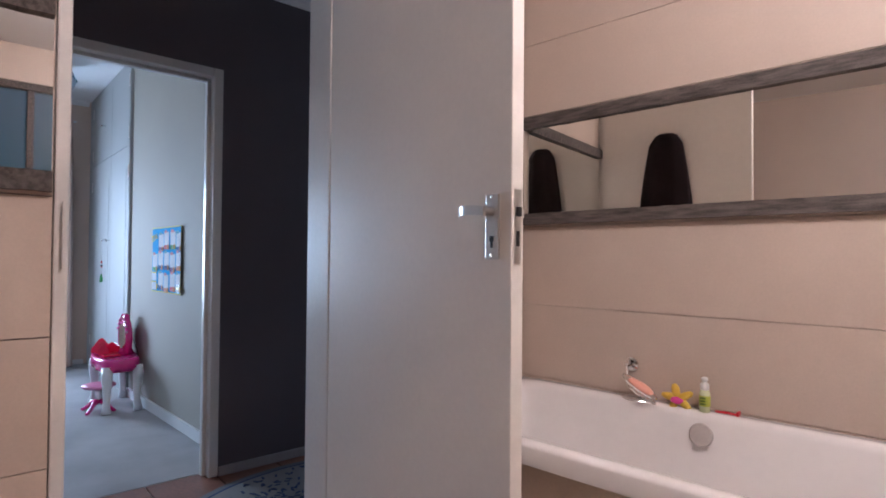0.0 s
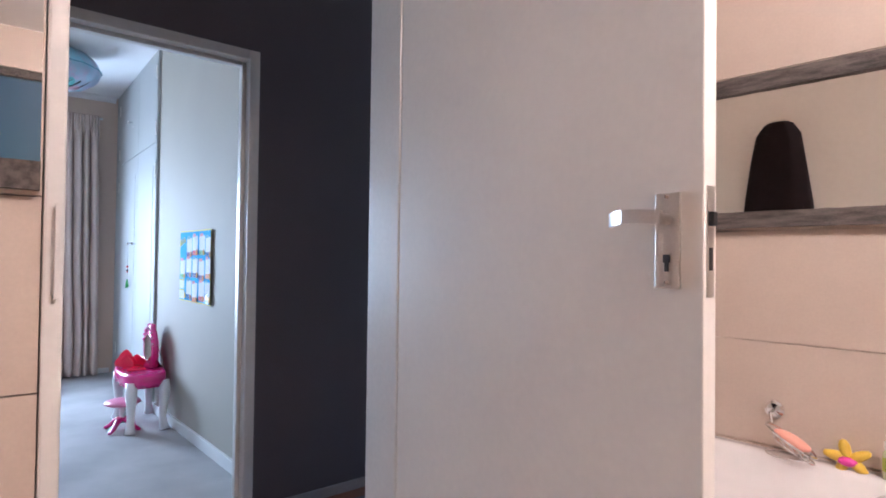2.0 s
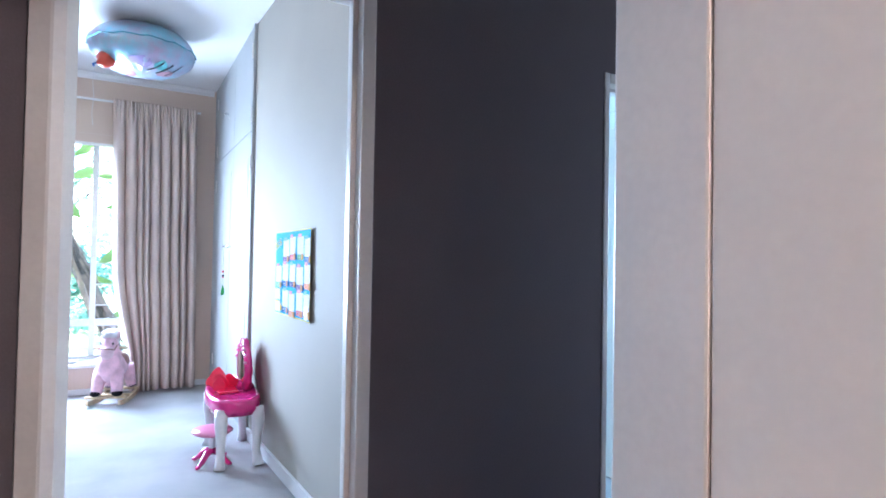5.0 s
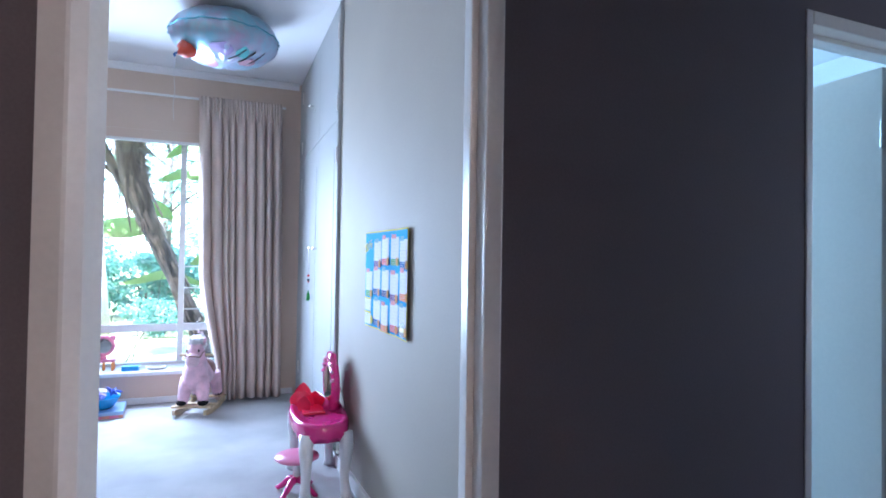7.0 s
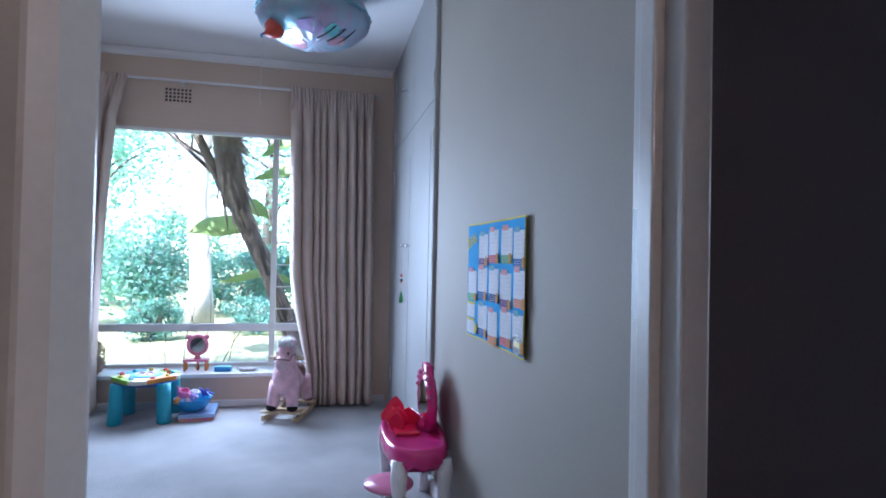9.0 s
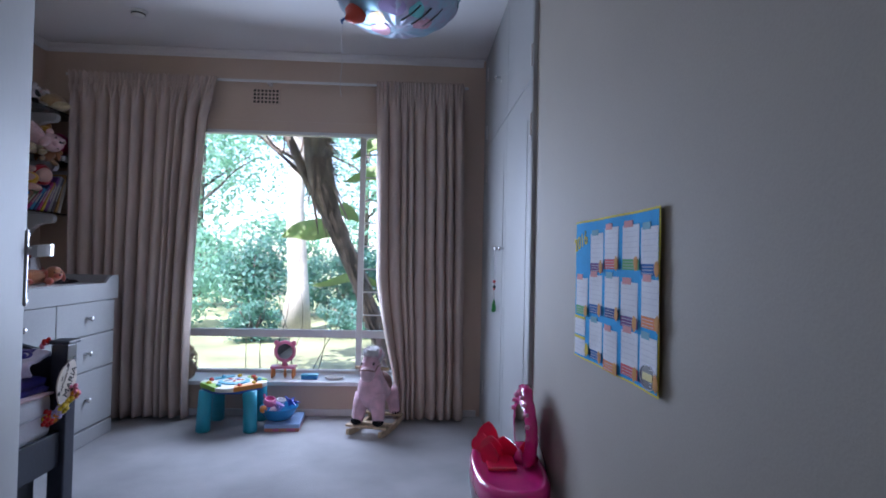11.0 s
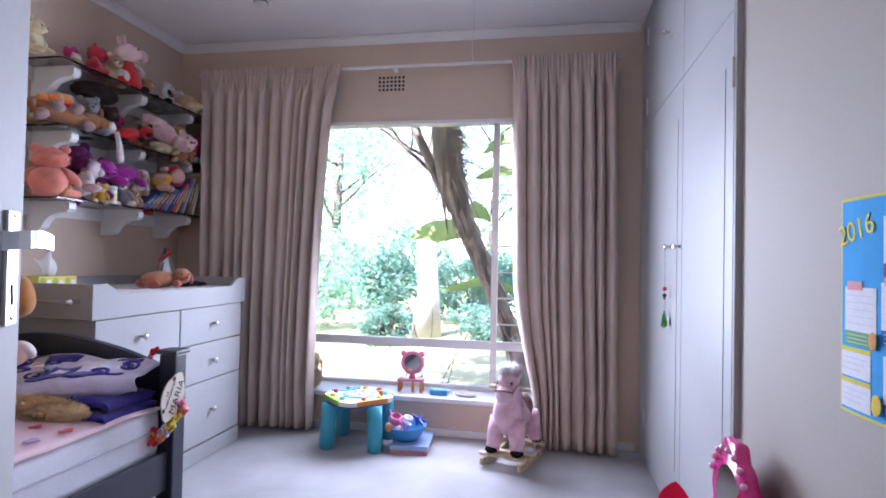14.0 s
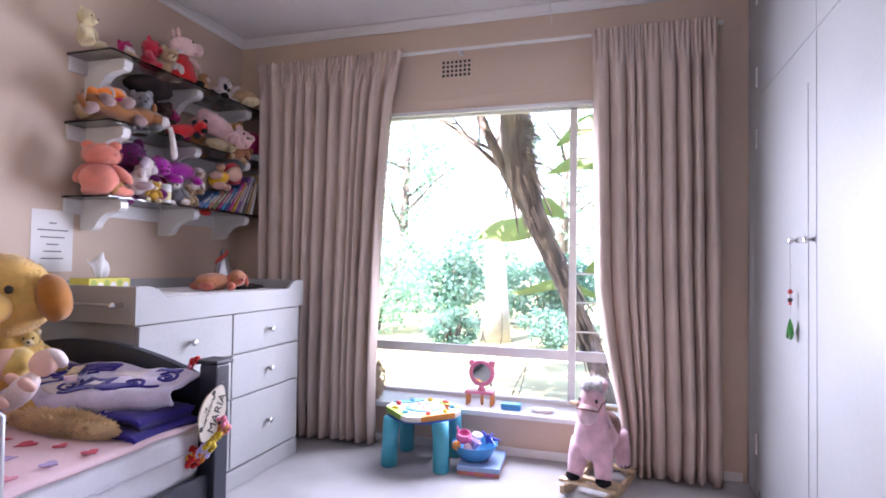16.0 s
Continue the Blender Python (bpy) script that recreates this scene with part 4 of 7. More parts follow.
def draped(name, label, category, x0, x1, y0, y1, z, mat, amp, seed, sag=0.0, thick=0.012, parent=None):
    """A cloth lying over the bed, with soft creases."""
    bm = bmesh.new()
    n, k = 44, 30
    g = []
    for i in range(n + 1):
        row = []
        for j in range(k + 1):
            x, y = x0 + (x1 - x0) * i / n, y0 + (y1 - y0) * j / k
            e = min(i / n, 1 - i / n, j / k, 1 - j / k)
            h = z + amp * (noise.noise(Vector((x * 4, y * 5, seed))) + 0.5 * noise.noise(Vector((x * 11, y * 9, seed)))) - sag * max(0, 1 - e * 9) ** 2
            row.append(bm.verts.new((x + 0.01 * noise.noise(Vector((y * 6, seed, 1))), y + 0.012 * noise.noise(Vector((x * 5, seed, 2))), h)))
        g.append(row)
    for a, b in zip(g, g[1:]):
        for j in range(k):
            bm.faces.new((a[j], a[j + 1], b[j + 1], b[j]))
    ob = part(name, bm, mat, parent, smooth=True)
    so = ob.modifiers.new("thickness", "SOLIDIFY")
    so.thickness = thick
    if parent is None:
        tagged(ob, label, category)
    return ob


sheet = thing("bed_sheet", "pink sheet printed with hearts over the mattress", "bed sheet")
draped("cloth", "", "", -4.84, -3.0, -1.86, -0.722, 0.600, colour("pink_sheet", (0.80, 0.58, 0.62), 0.9), 0.006, 3.0, 0.012, 0.008, sheet)
rnd = random.Random(11)
for k in range(30):
    s = rnd.uniform(0.020, 0.032)
    hrt = [(s * 0.9 * math.sin(a) ** 3, s * 0.062 * (13 * math.cos(a) - 5 * math.cos(2 * a) - 2 * math.cos(3 * a) - math.cos(4 * a))) for a in (2 * math.pi * q / 24 for q in range(24))]
    c = [("heart_red", (0.65, 0.10, 0.14)), ("heart_lilac", (0.48, 0.36, 0.60)), ("heart_rose", (0.80, 0.34, 0.42))][k % 3]
    part("heart", moved(prism(hrt, 0.002, "z"), pose(-4.46 + 0.105 * (k % 6) + rnd.uniform(-0.018, 0.018), -0.785 - 0.105 * (k // 6) - 0.05 * (k % 2) * (k > 5) + rnd.uniform(-0.012, 0.012), 0.6035, 0, 0, rnd.uniform(0, 360))), colour(*c, 0.9), sheet)


def blanket():
    """A fleece folded against the end board: sloping top, rolled front folds, navy underside showing at the corner."""
    t = thing("fleece_blanket", "folded navy and lilac fleece blanket with swirl pattern", "blanket")
    navy, lil = fur("navy_fleece", (0.034, 0.024, 0.190)), fur("lilac_fleece", (0.68, 0.64, 0.78))

    def ztop(x, y):
        return 0.750 - 0.20 * (x + 4.83) + 0.016 * noise.noise(Vector((x * 6, y * 5, 9.0))) + 0.010 * noise.noise(Vector((x * 15, y * 12, 4.0)))

    def front(y):
        return -4.610 - 0.12 * min(1.0, max(0.0, (y + 0.93) / 0.17)) + 0.012 * math.sin(y * 21)
    for k, (dz, ym, xm) in enumerate(((0.628, -0.742, -4.565), (0.662, -0.752, -4.60))):
        draped("layer", "", "", -4.84, xm, -1.60, ym, dz, navy, 0.012, 5.0 + k, 0.016, 0.034, t)
    bm = bmesh.new()
    n, q, g = 26, 60, []
    for j in range(q + 1):
        y = -1.62 + 0.875 * j / q
        row = []
        for i in range(n + 1):
            u = i / n
            x = -4.85 + (front(y) + 4.85) * min(1.0, u / 0.86)
            z = ztop(x, y) - (0.055 * ((u - 0.86) / 0.14) ** 1.5 if u > 0.86 else 0.0)
            if u > 0.86:
                x += 0.018 * math.sin(math.pi * (u - 0.86) / 0.14)
            row.append(bm.verts.new((x, y, z)))
        g.append(row)
    for r0, r1 in zip(g, g[1:]):
        for i in range(n):
            bm.faces.new((r0[i], r0[i + 1], r1[i + 1], r1[i]))
    top = part("top_layer", bm, lil, t, "lilac upper side of the fleece", smooth=True)
    so = top.modifiers.new("thickness", "SOLIDIFY")
    so.thickness, so.offset = 0.012, 0.0
    for z, r, y1 in ((0.688, 0.022, -0.93), (0.652, 0.020, -0.90)):
        pts = [(-4.628 + 0.006 * math.sin(y * 17 + z * 90), y, z) for y in (-1.6 + (y1 + 1.6) * k / 20 for k in range(21))]
        part("fold", tube(pts, r, 10), lil, t, smooth=True)
    for y0, y1, z, r in ((-1.55, -1.36, 0.688, 0.0235), (-1.12, -1.00, 0.688, 0.0235), (-1.33, -1.16, 0.652, 0.0215), (-1.04, -0.905, 0.652, 0.0215)):
        pts = [(-4.626 + 0.006 * math.sin(y * 17 + z * 90), y, z) for y in (y0 + (y1 - y0) * k / 8 for k in range(9))]
        part("band", tube(pts, r, 10), navy, t, smooth=True)
    for cx, cy, r, turns in ((-4.785, -0.825, 0.040, 1.7), (-4.700, -0.885, 0.040, 1.7), (-4.675, -1.13, 0.045, 1.6), (-4.76, -1.28, 0.045, 1.6), (-4.70, -1.42, 0.045, 1.6)):
        pts = []
        for k in range(30):
            a = 2 * math.pi * turns * k / 29
            rr = r * (0.14 + 0.86 * k / 29)
            x, y = cx + rr * math.cos(a), cy + rr * math.sin(a)
            pts.append((x, y, ztop(x, y) + 0.0045))
        part("swirl", tube(pts, 0.0075, 8), navy, t, "navy swirl", smooth=True)
    for line in (((-4.66, -1.10), (-4.71, -1.05), (-4.66, -1.00), (-4.70, -0.97), (-4.66, -0.94)), ((-4.64, -0.97), (-4.66, -0.90), (-4.70, -0.84), (-4.73, -0.79)), ((-4.76, -1.22), (-4.80, -1.12), (-4.82, -1.05)), ((-4.70, -1.24), (-4.74, -1.16), (-4.78, -1.10))):
        pts = []
        for (xa, ya), (xb, yb) in zip(line, line[1:]):
            pts += [(xa + (xb - xa) * k / 6, ya + (yb - ya) * k / 6, ztop(xa + (xb - xa) * k / 6, ya + (yb - ya) * k / 6) + 0.0045) for k in range(6)]
        part("swirl", tube(pts, 0.0070, 8), navy, t, smooth=True)
    cream = fur("cream_fleece", (0.78, 0.72, 0.74))

    def printed(y0, y1, u0, u1, mat, lift):
        """A printed field that follows the fleece's upper side, wavy at its edges."""
        bm = bmesh.new()
        g = []
        for j in range(13):
            y = y0 + (y1 - y0) * j / 12
            x_end = front(y) - 0.004
            row = []
            for i in range(9):
                u = u0 + (u1 - u0) * i / 8 + (0.03 * math.sin(y * 60) if i in (0, 8) and u1 < 0.97 else 0.0)
                x = -4.85 + (x_end + 4.85) * u
                row.append(bm.verts.new((x, y, ztop(x, y) + lift)))
            g.append(row)
        for r0, r1 in zip(g, g[1:]):
            for i in range(8):
                bm.faces.new((r0[i], r0[i + 1], r1[i + 1], r1[i]))
        ob = part("print", bm, mat, t, smooth=True)
        ob.modifiers.new("thickness", "SOLIDIFY").thickness = 0.002
    for y0, y1, u0, u1, mat, lift in ((-1.42, -1.20, 0.50, 0.98, navy, 0.0075), (-1.36, -1.30, 0.66, 0.84, cream, 0.0105), (-1.26, -1.21, 0.62, 0.96, cream, 0.0105), (-1.18, -1.11, 0.60, 0.98, cream, 0.0080),
                                      (-1.10, -0.99, 0.46, 0.98, navy, 0.0075), (-1.07, -1.02, 0.56, 0.72, cream, 0.0105), (-0.97, -0.89, 0.66, 0.98, navy, 0.0075), (-1.40, -1.06, 0.10, 0.28, navy, 0.0075),
                                      (-1.02, -0.93, 0.16, 0.40, cream, 0.0080), (-0.90, -0.80, 0.05, 0.16, navy, 0.0075)):
        printed(y0, y1, u0, u1, mat, lift)
    part("patch", blob((-4.665, -0.945, ztop(-4.675, -0.945) + 0.006), (0.030, 0.05, 0.007), 0.3, 4, 16), navy, t, smooth=True)


blanket()


def fuzz(parent, name, c, r, count, length, mat, seed, m=None):
    """Short tufts over an ellipsoid, joined into one coat."""
    rnd = random.Random(seed)
    bm = bmesh.new()
    for _ in range(count):
        d = Vector((rnd.gauss(0, 1), rnd.gauss(0, 1), rnd.gauss(0, 1))).normalized()
        p = Vector((d.x * r[0], d.y * r[1], d.z * r[2])) * 0.96
        tip = p + (d + Vector((rnd.uniform(-.5, .5), rnd.uniform(-.5, .5), rnd.uniform(-.7, .2)))).normalized() * length * rnd.uniform(0.6, 1.2)
        s = d.orthogonal().normalized() * length * 0.16
        f = [bm.verts.new((m @ q if m is not None else q) + Vector(c)) for q in (p - s, p + s, tip)]
        bm.faces.new(f)
    return tagged(part(name, bm, mat, parent), kind="stuff")


cush = thing("fur_cushion", "rolled shaggy golden brown fur throw lying on the bed", "fur throw", pose(-4.575, -1.045, 0.632, 0, 0, 86))
part("roll", blob((0, 0, 0), (0.250, 0.050, 0.030), 0.10, 3, 26), fur("golden_fur", (0.86, 0.66, 0.42)), cush, smooth=True)
fuzz(cush, "coat", (0, 0, 0), (0.250, 0.050, 0.030), 4200, 0.022, fur("golden_fur", (0.86, 0.66, 0.42)), 8)
clasp = thing("silver_clip", "small ridged silver clip lying on the blanket", "clip", pose(-4.70, -1.125, 0.742, 8, 8, 35) @ Matrix.Scale(1.25, 4))
for k in range(5):
    part("rib", moved(box(-0.008, 0.008, -0.018, 0.018, 0.0, 0.022, 0.004), pose(-0.034 + 0.017 * k, 0, 0)), M["chrome"], clasp)
part("base", box(-0.043, 0.043, -0.015, 0.015, -0.003, 0.004, 0.001), M["steel"], clasp)

guard = thing("bed_guard", "grey mesh bed guard rail fixed to the bed side", "bed guard", pose(0, -0.690, 0))
part("frame", tube([(-4.15, 0, 0.44), (-4.15, 0, 0.79), (-4.12, 0, 0.82), (-3.15, 0, 0.82), (-3.12, 0, 0.79), (-3.12, 0, 0.44)], 0.011, 10), colour("grey_tube", (0.40, 0.40, 0.42), 0.4), guard, smooth=True)
bm = bmesh.new()
for k in range(60):
    add_tube(bm, [(-4.14 + 0.0170 * k, 0, 0.43), (-4.14 + 0.0170 * k, 0, 0.81)], 0.0028, 4)
for k in range(22):
    add_tube(bm, [(-4.15, 0, 0.43 + 0.0175 * k), (-3.12, 0, 0.43 + 0.0175 * k)], 0.0028, 4)
tagged(part("mesh_panel", bm, colour("grey_mesh", (0.34, 0.33, 0.35), 0.8), guard), kind="stuff")


# ---- calendar and note ----
def calendar():
    t = thing("wall_calendar", "bright blue yearly wall calendar with a yellow border", "calendar", pose(-4.258, y_right(-4.258) - 0.0005, 0.870, 0, 0, math.degrees(math.atan(0.044))))
    W, Hh = 0.620, 0.454
    nx = 16

    def bent(x0, x1, z0, z1, lift):
        """A flat piece of paper on the gently curled sheet."""
        bm = bmesh.new()
        cols = []
        for k in range(nx + 1):
            x = x0 + (x1 - x0) * k / nx
            y = -0.003 - 0.008 * (x / W) ** 4 - 0.0022 * math.sin(x * 24) - lift
            cols.append([bm.verts.new((x, y + 0.0006, z0)), bm.verts.new((x, y, z0)), bm.verts.new((x, y, z1)), bm.verts.new((x, y + 0.0006, z1))])
        for a, b in zip(cols, cols[1:]):
            for q in range(4):
                bm.faces.new((a[q], a[(q + 1) % 4], b[(q + 1) % 4], b[q]))
        bm.faces.new(cols[0])
        bm.faces.new(cols[-1][::-1])
        return bm
    part("sheet", bent(0, W, 0, Hh, 0.0), colour("calendar_yellow", (0.70, 0.60, 0.08), 0.8, spec=0.15), t, "yellow bordered sheet")
    part("field", bent(0.006, W - 0.006, 0.006, Hh - 0.006, 0.001), colour("calendar_blue", (0.04, 0.38, 0.76), 0.8, spec=0.15), t, "bright blue printed field")
    strips = {"p": (0.20, 0.10, 0.25), "r": (0.66, 0.14, 0.15), "g": (0.16, 0.42, 0.18), "b": (0.05, 0.16, 0.42), "o": (0.74, 0.27, 0.12), "n": (0.06, 0.09, 0.24)}
    white = colour("calendar_white", (0.74, 0.76, 0.80), 0.8, spec=0.15)
    grey = colour("calendar_grid", (0.58, 0.60, 0.66), 0.8, spec=0.15)
    gold = colour("calendar_yellow", (0.70, 0.60, 0.08), 0.8, spec=0.15)
    n = 0
    for row, kinds in enumerate((" prgb", "gbnpo", " borp")):
        for c, kind in enumerate(kinds):
            x0 = 0.014 + 0.124 * c + (0.006 if (c + row) % 2 else 0.0)
            z1 = Hh - 0.034 - 0.142 * row - (0.012 if (c + row) % 3 == 1 else 0.0)
            if kind == " ":
                if row == 2:
                    for za, zb in ((0.012, 0.064), (0.078, 0.130)):
                        part("memo", bent(x0 - 0.006, x0 + 0.094, za, zb, 0.002), white, t)
                        part("memo_bar", bent(x0 - 0.006, x0 + 0.094, zb + 0.0005, zb + 0.0095, 0.002), gold, t)
                        for q in range(3):
                            part("print_line", bent(x0, x0 + 0.085 - 0.012 * q, zb - 0.013 - 0.012 * q, zb - 0.0115 - 0.012 * q, 0.003), grey, t)
                continue
            w, h = 0.104, 0.092
            part("month", bent(x0, x0 + w, z1 - h, z1, 0.002), white, t)
            for q in range(5):
                part("grid_line", bent(x0 + 0.007, x0 + w - 0.007, z1 - 0.018 - 0.0145 * q, z1 - 0.0168 - 0.0145 * q, 0.0030), grey, t)
            part("month_strip", bent(x0, x0 + w, z1 - h - 0.029, z1 - h - 0.0005, 0.002), colour("strip_" + kind, strips[kind], 0.8, spec=0.15), t)
            for q in range(3):
                part("print_line", bent(x0 + 0.008, x0 + w - 0.026, z1 - h - 0.0085 - 0.008 * q, z1 - h - 0.0070 - 0.008 * q, 0.003), grey, t)
            part("month_tab", bent(x0 + 0.010, x0 + 0.062, z1 - 0.006, z1 + 0.012, 0.003), colour("tab_pink" if n % 3 else "tab_teal", (0.72, 0.36, 0.36) if n % 3 else (0.22, 0.46, 0.56), 0.8, spec=0.15), t)
            part("picture_spot", moved(blob((0, 0, 0), (0.013, 0.0012, 0.020), 0.3, n, 10), pose(x0 + w - 0.004, -0.0105 - 0.006 * ((x0 + w) / W) ** 3, z1 - h - 0.012)), colour("spot_orange", (0.66, 0.34, 0.12), 0.8, spec=0.15), t)
            n += 1
    part("picture_spot", moved(blob((0, 0, 0), (0.015, 0.0012, 0.022), 0.3, 40, 10), pose(0.130, -0.0095, 0.036)), colour("spot_yellow", (0.74, 0.56, 0.08), 0.8, spec=0.15), t)
    words("year_text", "2016", 0.062, t.matrix_world @ pose(0.058, -0.0065, Hh - 0.070, 90, 0, 0) @ pose(0, 0, 0, 0, 0, 14), colour("calendar_yellow_ink", (0.80, 0.68, 0.10), 0.8, spec=0.15), None, "").parent = t
    bpy.data.objects["year_text"].matrix_parent_inverse = t.matrix_world.inverted()
    part("badge", moved(lathe([(0.040, 0.0), (0.040, 0.001)], 28), pose(W - 0.052, -0.013, 0.040, 90) @ Matrix.Diagonal((1, 0.72, 1, 1))), colour("badge_black", (0.03, 0.03, 0.04), 0.4), t, "dark oval badge")
    part("badge_ring", moved(tube([(0.042 * math.cos(a), 0.030 * math.sin(a), 0.001) for a in (2 * math.pi * k / 32 for k in range(33))], 0.0016, 5), pose(W - 0.052, -0.0135, 0.040, 90)), colour("badge_silver", (0.45, 0.50, 0.62), 0.4), t)
    part("badge_bar", moved(box(-0.026, 0.026, -0.0015, 0.0, -0.008, 0.010, 0.0005), pose(W - 0.052, -0.0145, 0.040)), colour("badge_gold", (0.62, 0.50, 0.12), 0.4), t)


calendar()
note = thing("wall_note", "typed white sheet of paper taped to the wall", "paper note", pose(-5.235, YL, 1.232))
part("sheet", box(-0.105, 0.105, 0.001, 0.002, -0.148, 0.148), M["paper"], note)
for k, w in enumerate((0.02, 0.075, 0.06, 0.03, 0.045, 0.055)):
    part("text_bar", box(-w, w, 0.0022, 0.0028, 0.085 - 0.034 * k - 0.003, 0.085 - 0.034 * k + 0.003), colour("grey_ink", (0.16, 0.16, 0.17), 0.7), note)


# ---- toy vanity and stool ----
def vanity():
    t = thing("toy_vanity", "magenta plastic toy vanity table with mirror and white legs", "toy table", pose(-4.57, 1.195, 0) @ Matrix.Diagonal((1.04, 1.0, 0.91, 1.0)))
    mag = colour("magenta_plastic", (0.62, 0.022, 0.20), 0.22, coat=0.3)
    red = colour("red_clear_plastic", (0.74, 0.014, 0.07), 0.18, coat=0.3)
    whi = colour("white_plastic", (0.76, 0.75, 0.77), 0.3)
    n = 72

    def ring(a, b, z, wave=0.0):
        out = []
        for k in range(n):
            th = 2 * math.pi * k / n
            c, s = math.cos(th), math.sin(th)
            out.append((a * abs(c) ** 0.75 * (1 if c > 0 else -1), b * abs(s) ** 0.75 * (1 if s > 0 else -1), z + wave * abs(math.sin(th * 9))))
        return out
    bm = bmesh.new()
    lv = [ring(0.268, 0.132, 0.318, 0.024), ring(0.280, 0.140, 0.322, 0.022), ring(0.288, 0.145, 0.352), ring(0.285, 0.143, 0.400), ring(0.275, 0.138, 0.418), ring(0.25, 0.12, 0.420), ring(0.24, 0.112, 0.408)]
    rings = [[bm.verts.new(p) for p in r] for r in lv]
    for a, b in zip(rings, rings[1:]):
        for k in range(n):
            bm.faces.new((a[k], a[(k + 1) % n], b[(k + 1) % n], b[k]))
    bm.faces.new(rings[0][::-1])
    bm.faces.new(rings[-1])
    part("tabletop", bm, mag, t, smooth=True)
    for x in (-0.215, 0.225):
        for y in (-0.092, 0.100):
            s = 1 if x > 0 else -1
            pts = [(x, y, 0.36), (x + 0.012 * s, y * 1.04, 0.28), (x + 0.004 * s, y, 0.18), (x - 0.006 * s, y, 0.09), (x + 0.008 * s, y * 1.05, 0.035), (x + 0.018 * s, y * 1.08, 0.0)]
            part("leg", tube(pts, [0.036, 0.036, 0.028, 0.023, 0.027, 0.033], 14), whi, t, "white cabriole leg", smooth=True)
    # mirror: crowned oval frame standing at the back
    rows = []
    bm = bmesh.new()
    m = 60
    for w, d in ((1.0, 0.0), (1.03, 0.018), (1.0, 0.036), (0.80, 0.040), (0.76, 0.028), (0.76, 0.006)):
        row = []
        for k in range(m):
            th = 2 * math.pi * k / m
            lump = 1 + 0.045 * abs(math.sin(th * 7))
            r = (0.150 * math.sin(th) * lump, 0.155 * math.cos(th) * lump + (0.03 if abs(th) < 0.35 or th > 5.93 else 0.0))
            row.append(bm.verts.new((-0.06 + r[0] * w, 0.060 + d, 0.552 + r[1] * w)))
        rows.append(row)
    for a, b in zip(rows, rows[1:]):
        for k in range(m):
            bm.faces.new((a[k], a[(k + 1) % m], b[(k + 1) % m], b[k]))
    bm.faces.new(rows[0])
    bm.faces.new(rows[-1][::-1])
    part("mirror_frame", bm, mag, t, "ornate magenta mirror frame", smooth=True)
    part("mirror_glass", moved(lathe([(0.108, 0.0), (0.108, 0.002)], 40), pose(-0.06, 0.0585, 0.552, 90)), M["mirror"], t, "silver toy mirror")
    for k in range(9):
        a = radians(-70 + 17.5 * k)
        part("gem", blob((-0.06 + 0.152 * math.sin(a), 0.056, 0.552 + 0.158 * math.cos(a)), 0.011, 0.0, 0, 8), colour("pearl_pink", (0.72, 0.30, 0.48), 0.15), t, smooth=True)
    part("support", tube([(-0.06, 0.085, 0.41), (-0.06, 0.085, 0.46)], [0.06, 0.035], 14), mag, t, smooth=True)
    part("wire", tube([(0.02, 0.095, 0.60), (0.10, 0.115, 0.50), (0.17, 0.12, 0.42), (0.19, 0.13, 0.30)], 0.0018, 6), M["black"], t)
    # open petal lid at the front edge
    for k, (x, y, h, w, rz, lean) in enumerate(((-0.215, -0.055, 0.120, 0.050, 62, -8), (-0.150, -0.095, 0.088, 0.048, 48, -14), (-0.085, -0.055, 0.105, 0.052, 58, 4), (-0.02, -0.075, 0.090, 0.046, 40, -6), (-0.10, 0.000, 0.098, 0.055, 72, 8))):
        out = [(w * math.sin(math.pi * (0.22 + 0.78 * q / 12)) ** 0.8 if q < 12 else 0.0, h * q / 12) for q in range(13)]
        prof = out + [(-a, b) for a, b in out[::-1][1:]]
        part("petal", moved(prism(prof, 0.005, "y"), pose(x, y, 0.411, lean, 0, rz)), red, t, "glossy red petal")
    part("tray", box(-0.20, 0.05, -0.085, 0.03, 0.4085, 0.424, 0.006), red, t)
    s = thing("toy_stool", "pink toy stool with magenta star foot under the vanity", "toy stool", pose(-4.46, 1.075, 0))
    pink = colour("pink_plastic", (0.72, 0.24, 0.40), 0.3)
    part("seat", lathe([(0.05, 0.168), (0.095, 0.172), (0.110, 0.182), (0.106, 0.194), (0.05, 0.200), (0.01, 0.201)], 32), pink, s, smooth=True)
    part("stem", lathe([(0.022, 0.05), (0.018, 0.10), (0.024, 0.168)], 16), whi, s, smooth=True)
    for k in range(4):
        a = radians(45 + 90 * k)
        c, q = math.cos(a), math.sin(a)
        part("foot", tube([(0, 0, 0.075), (0.045 * c, 0.045 * q, 0.066), (0.085 * c, 0.085 * q, 0.030), (0.115 * c, 0.115 * q, 0.012), (0.128 * c, 0.128 * q, 0.012)], [0.020, 0.018, 0.014, 0.012, 0.008], 10), mag, s, smooth=True)


vanity()


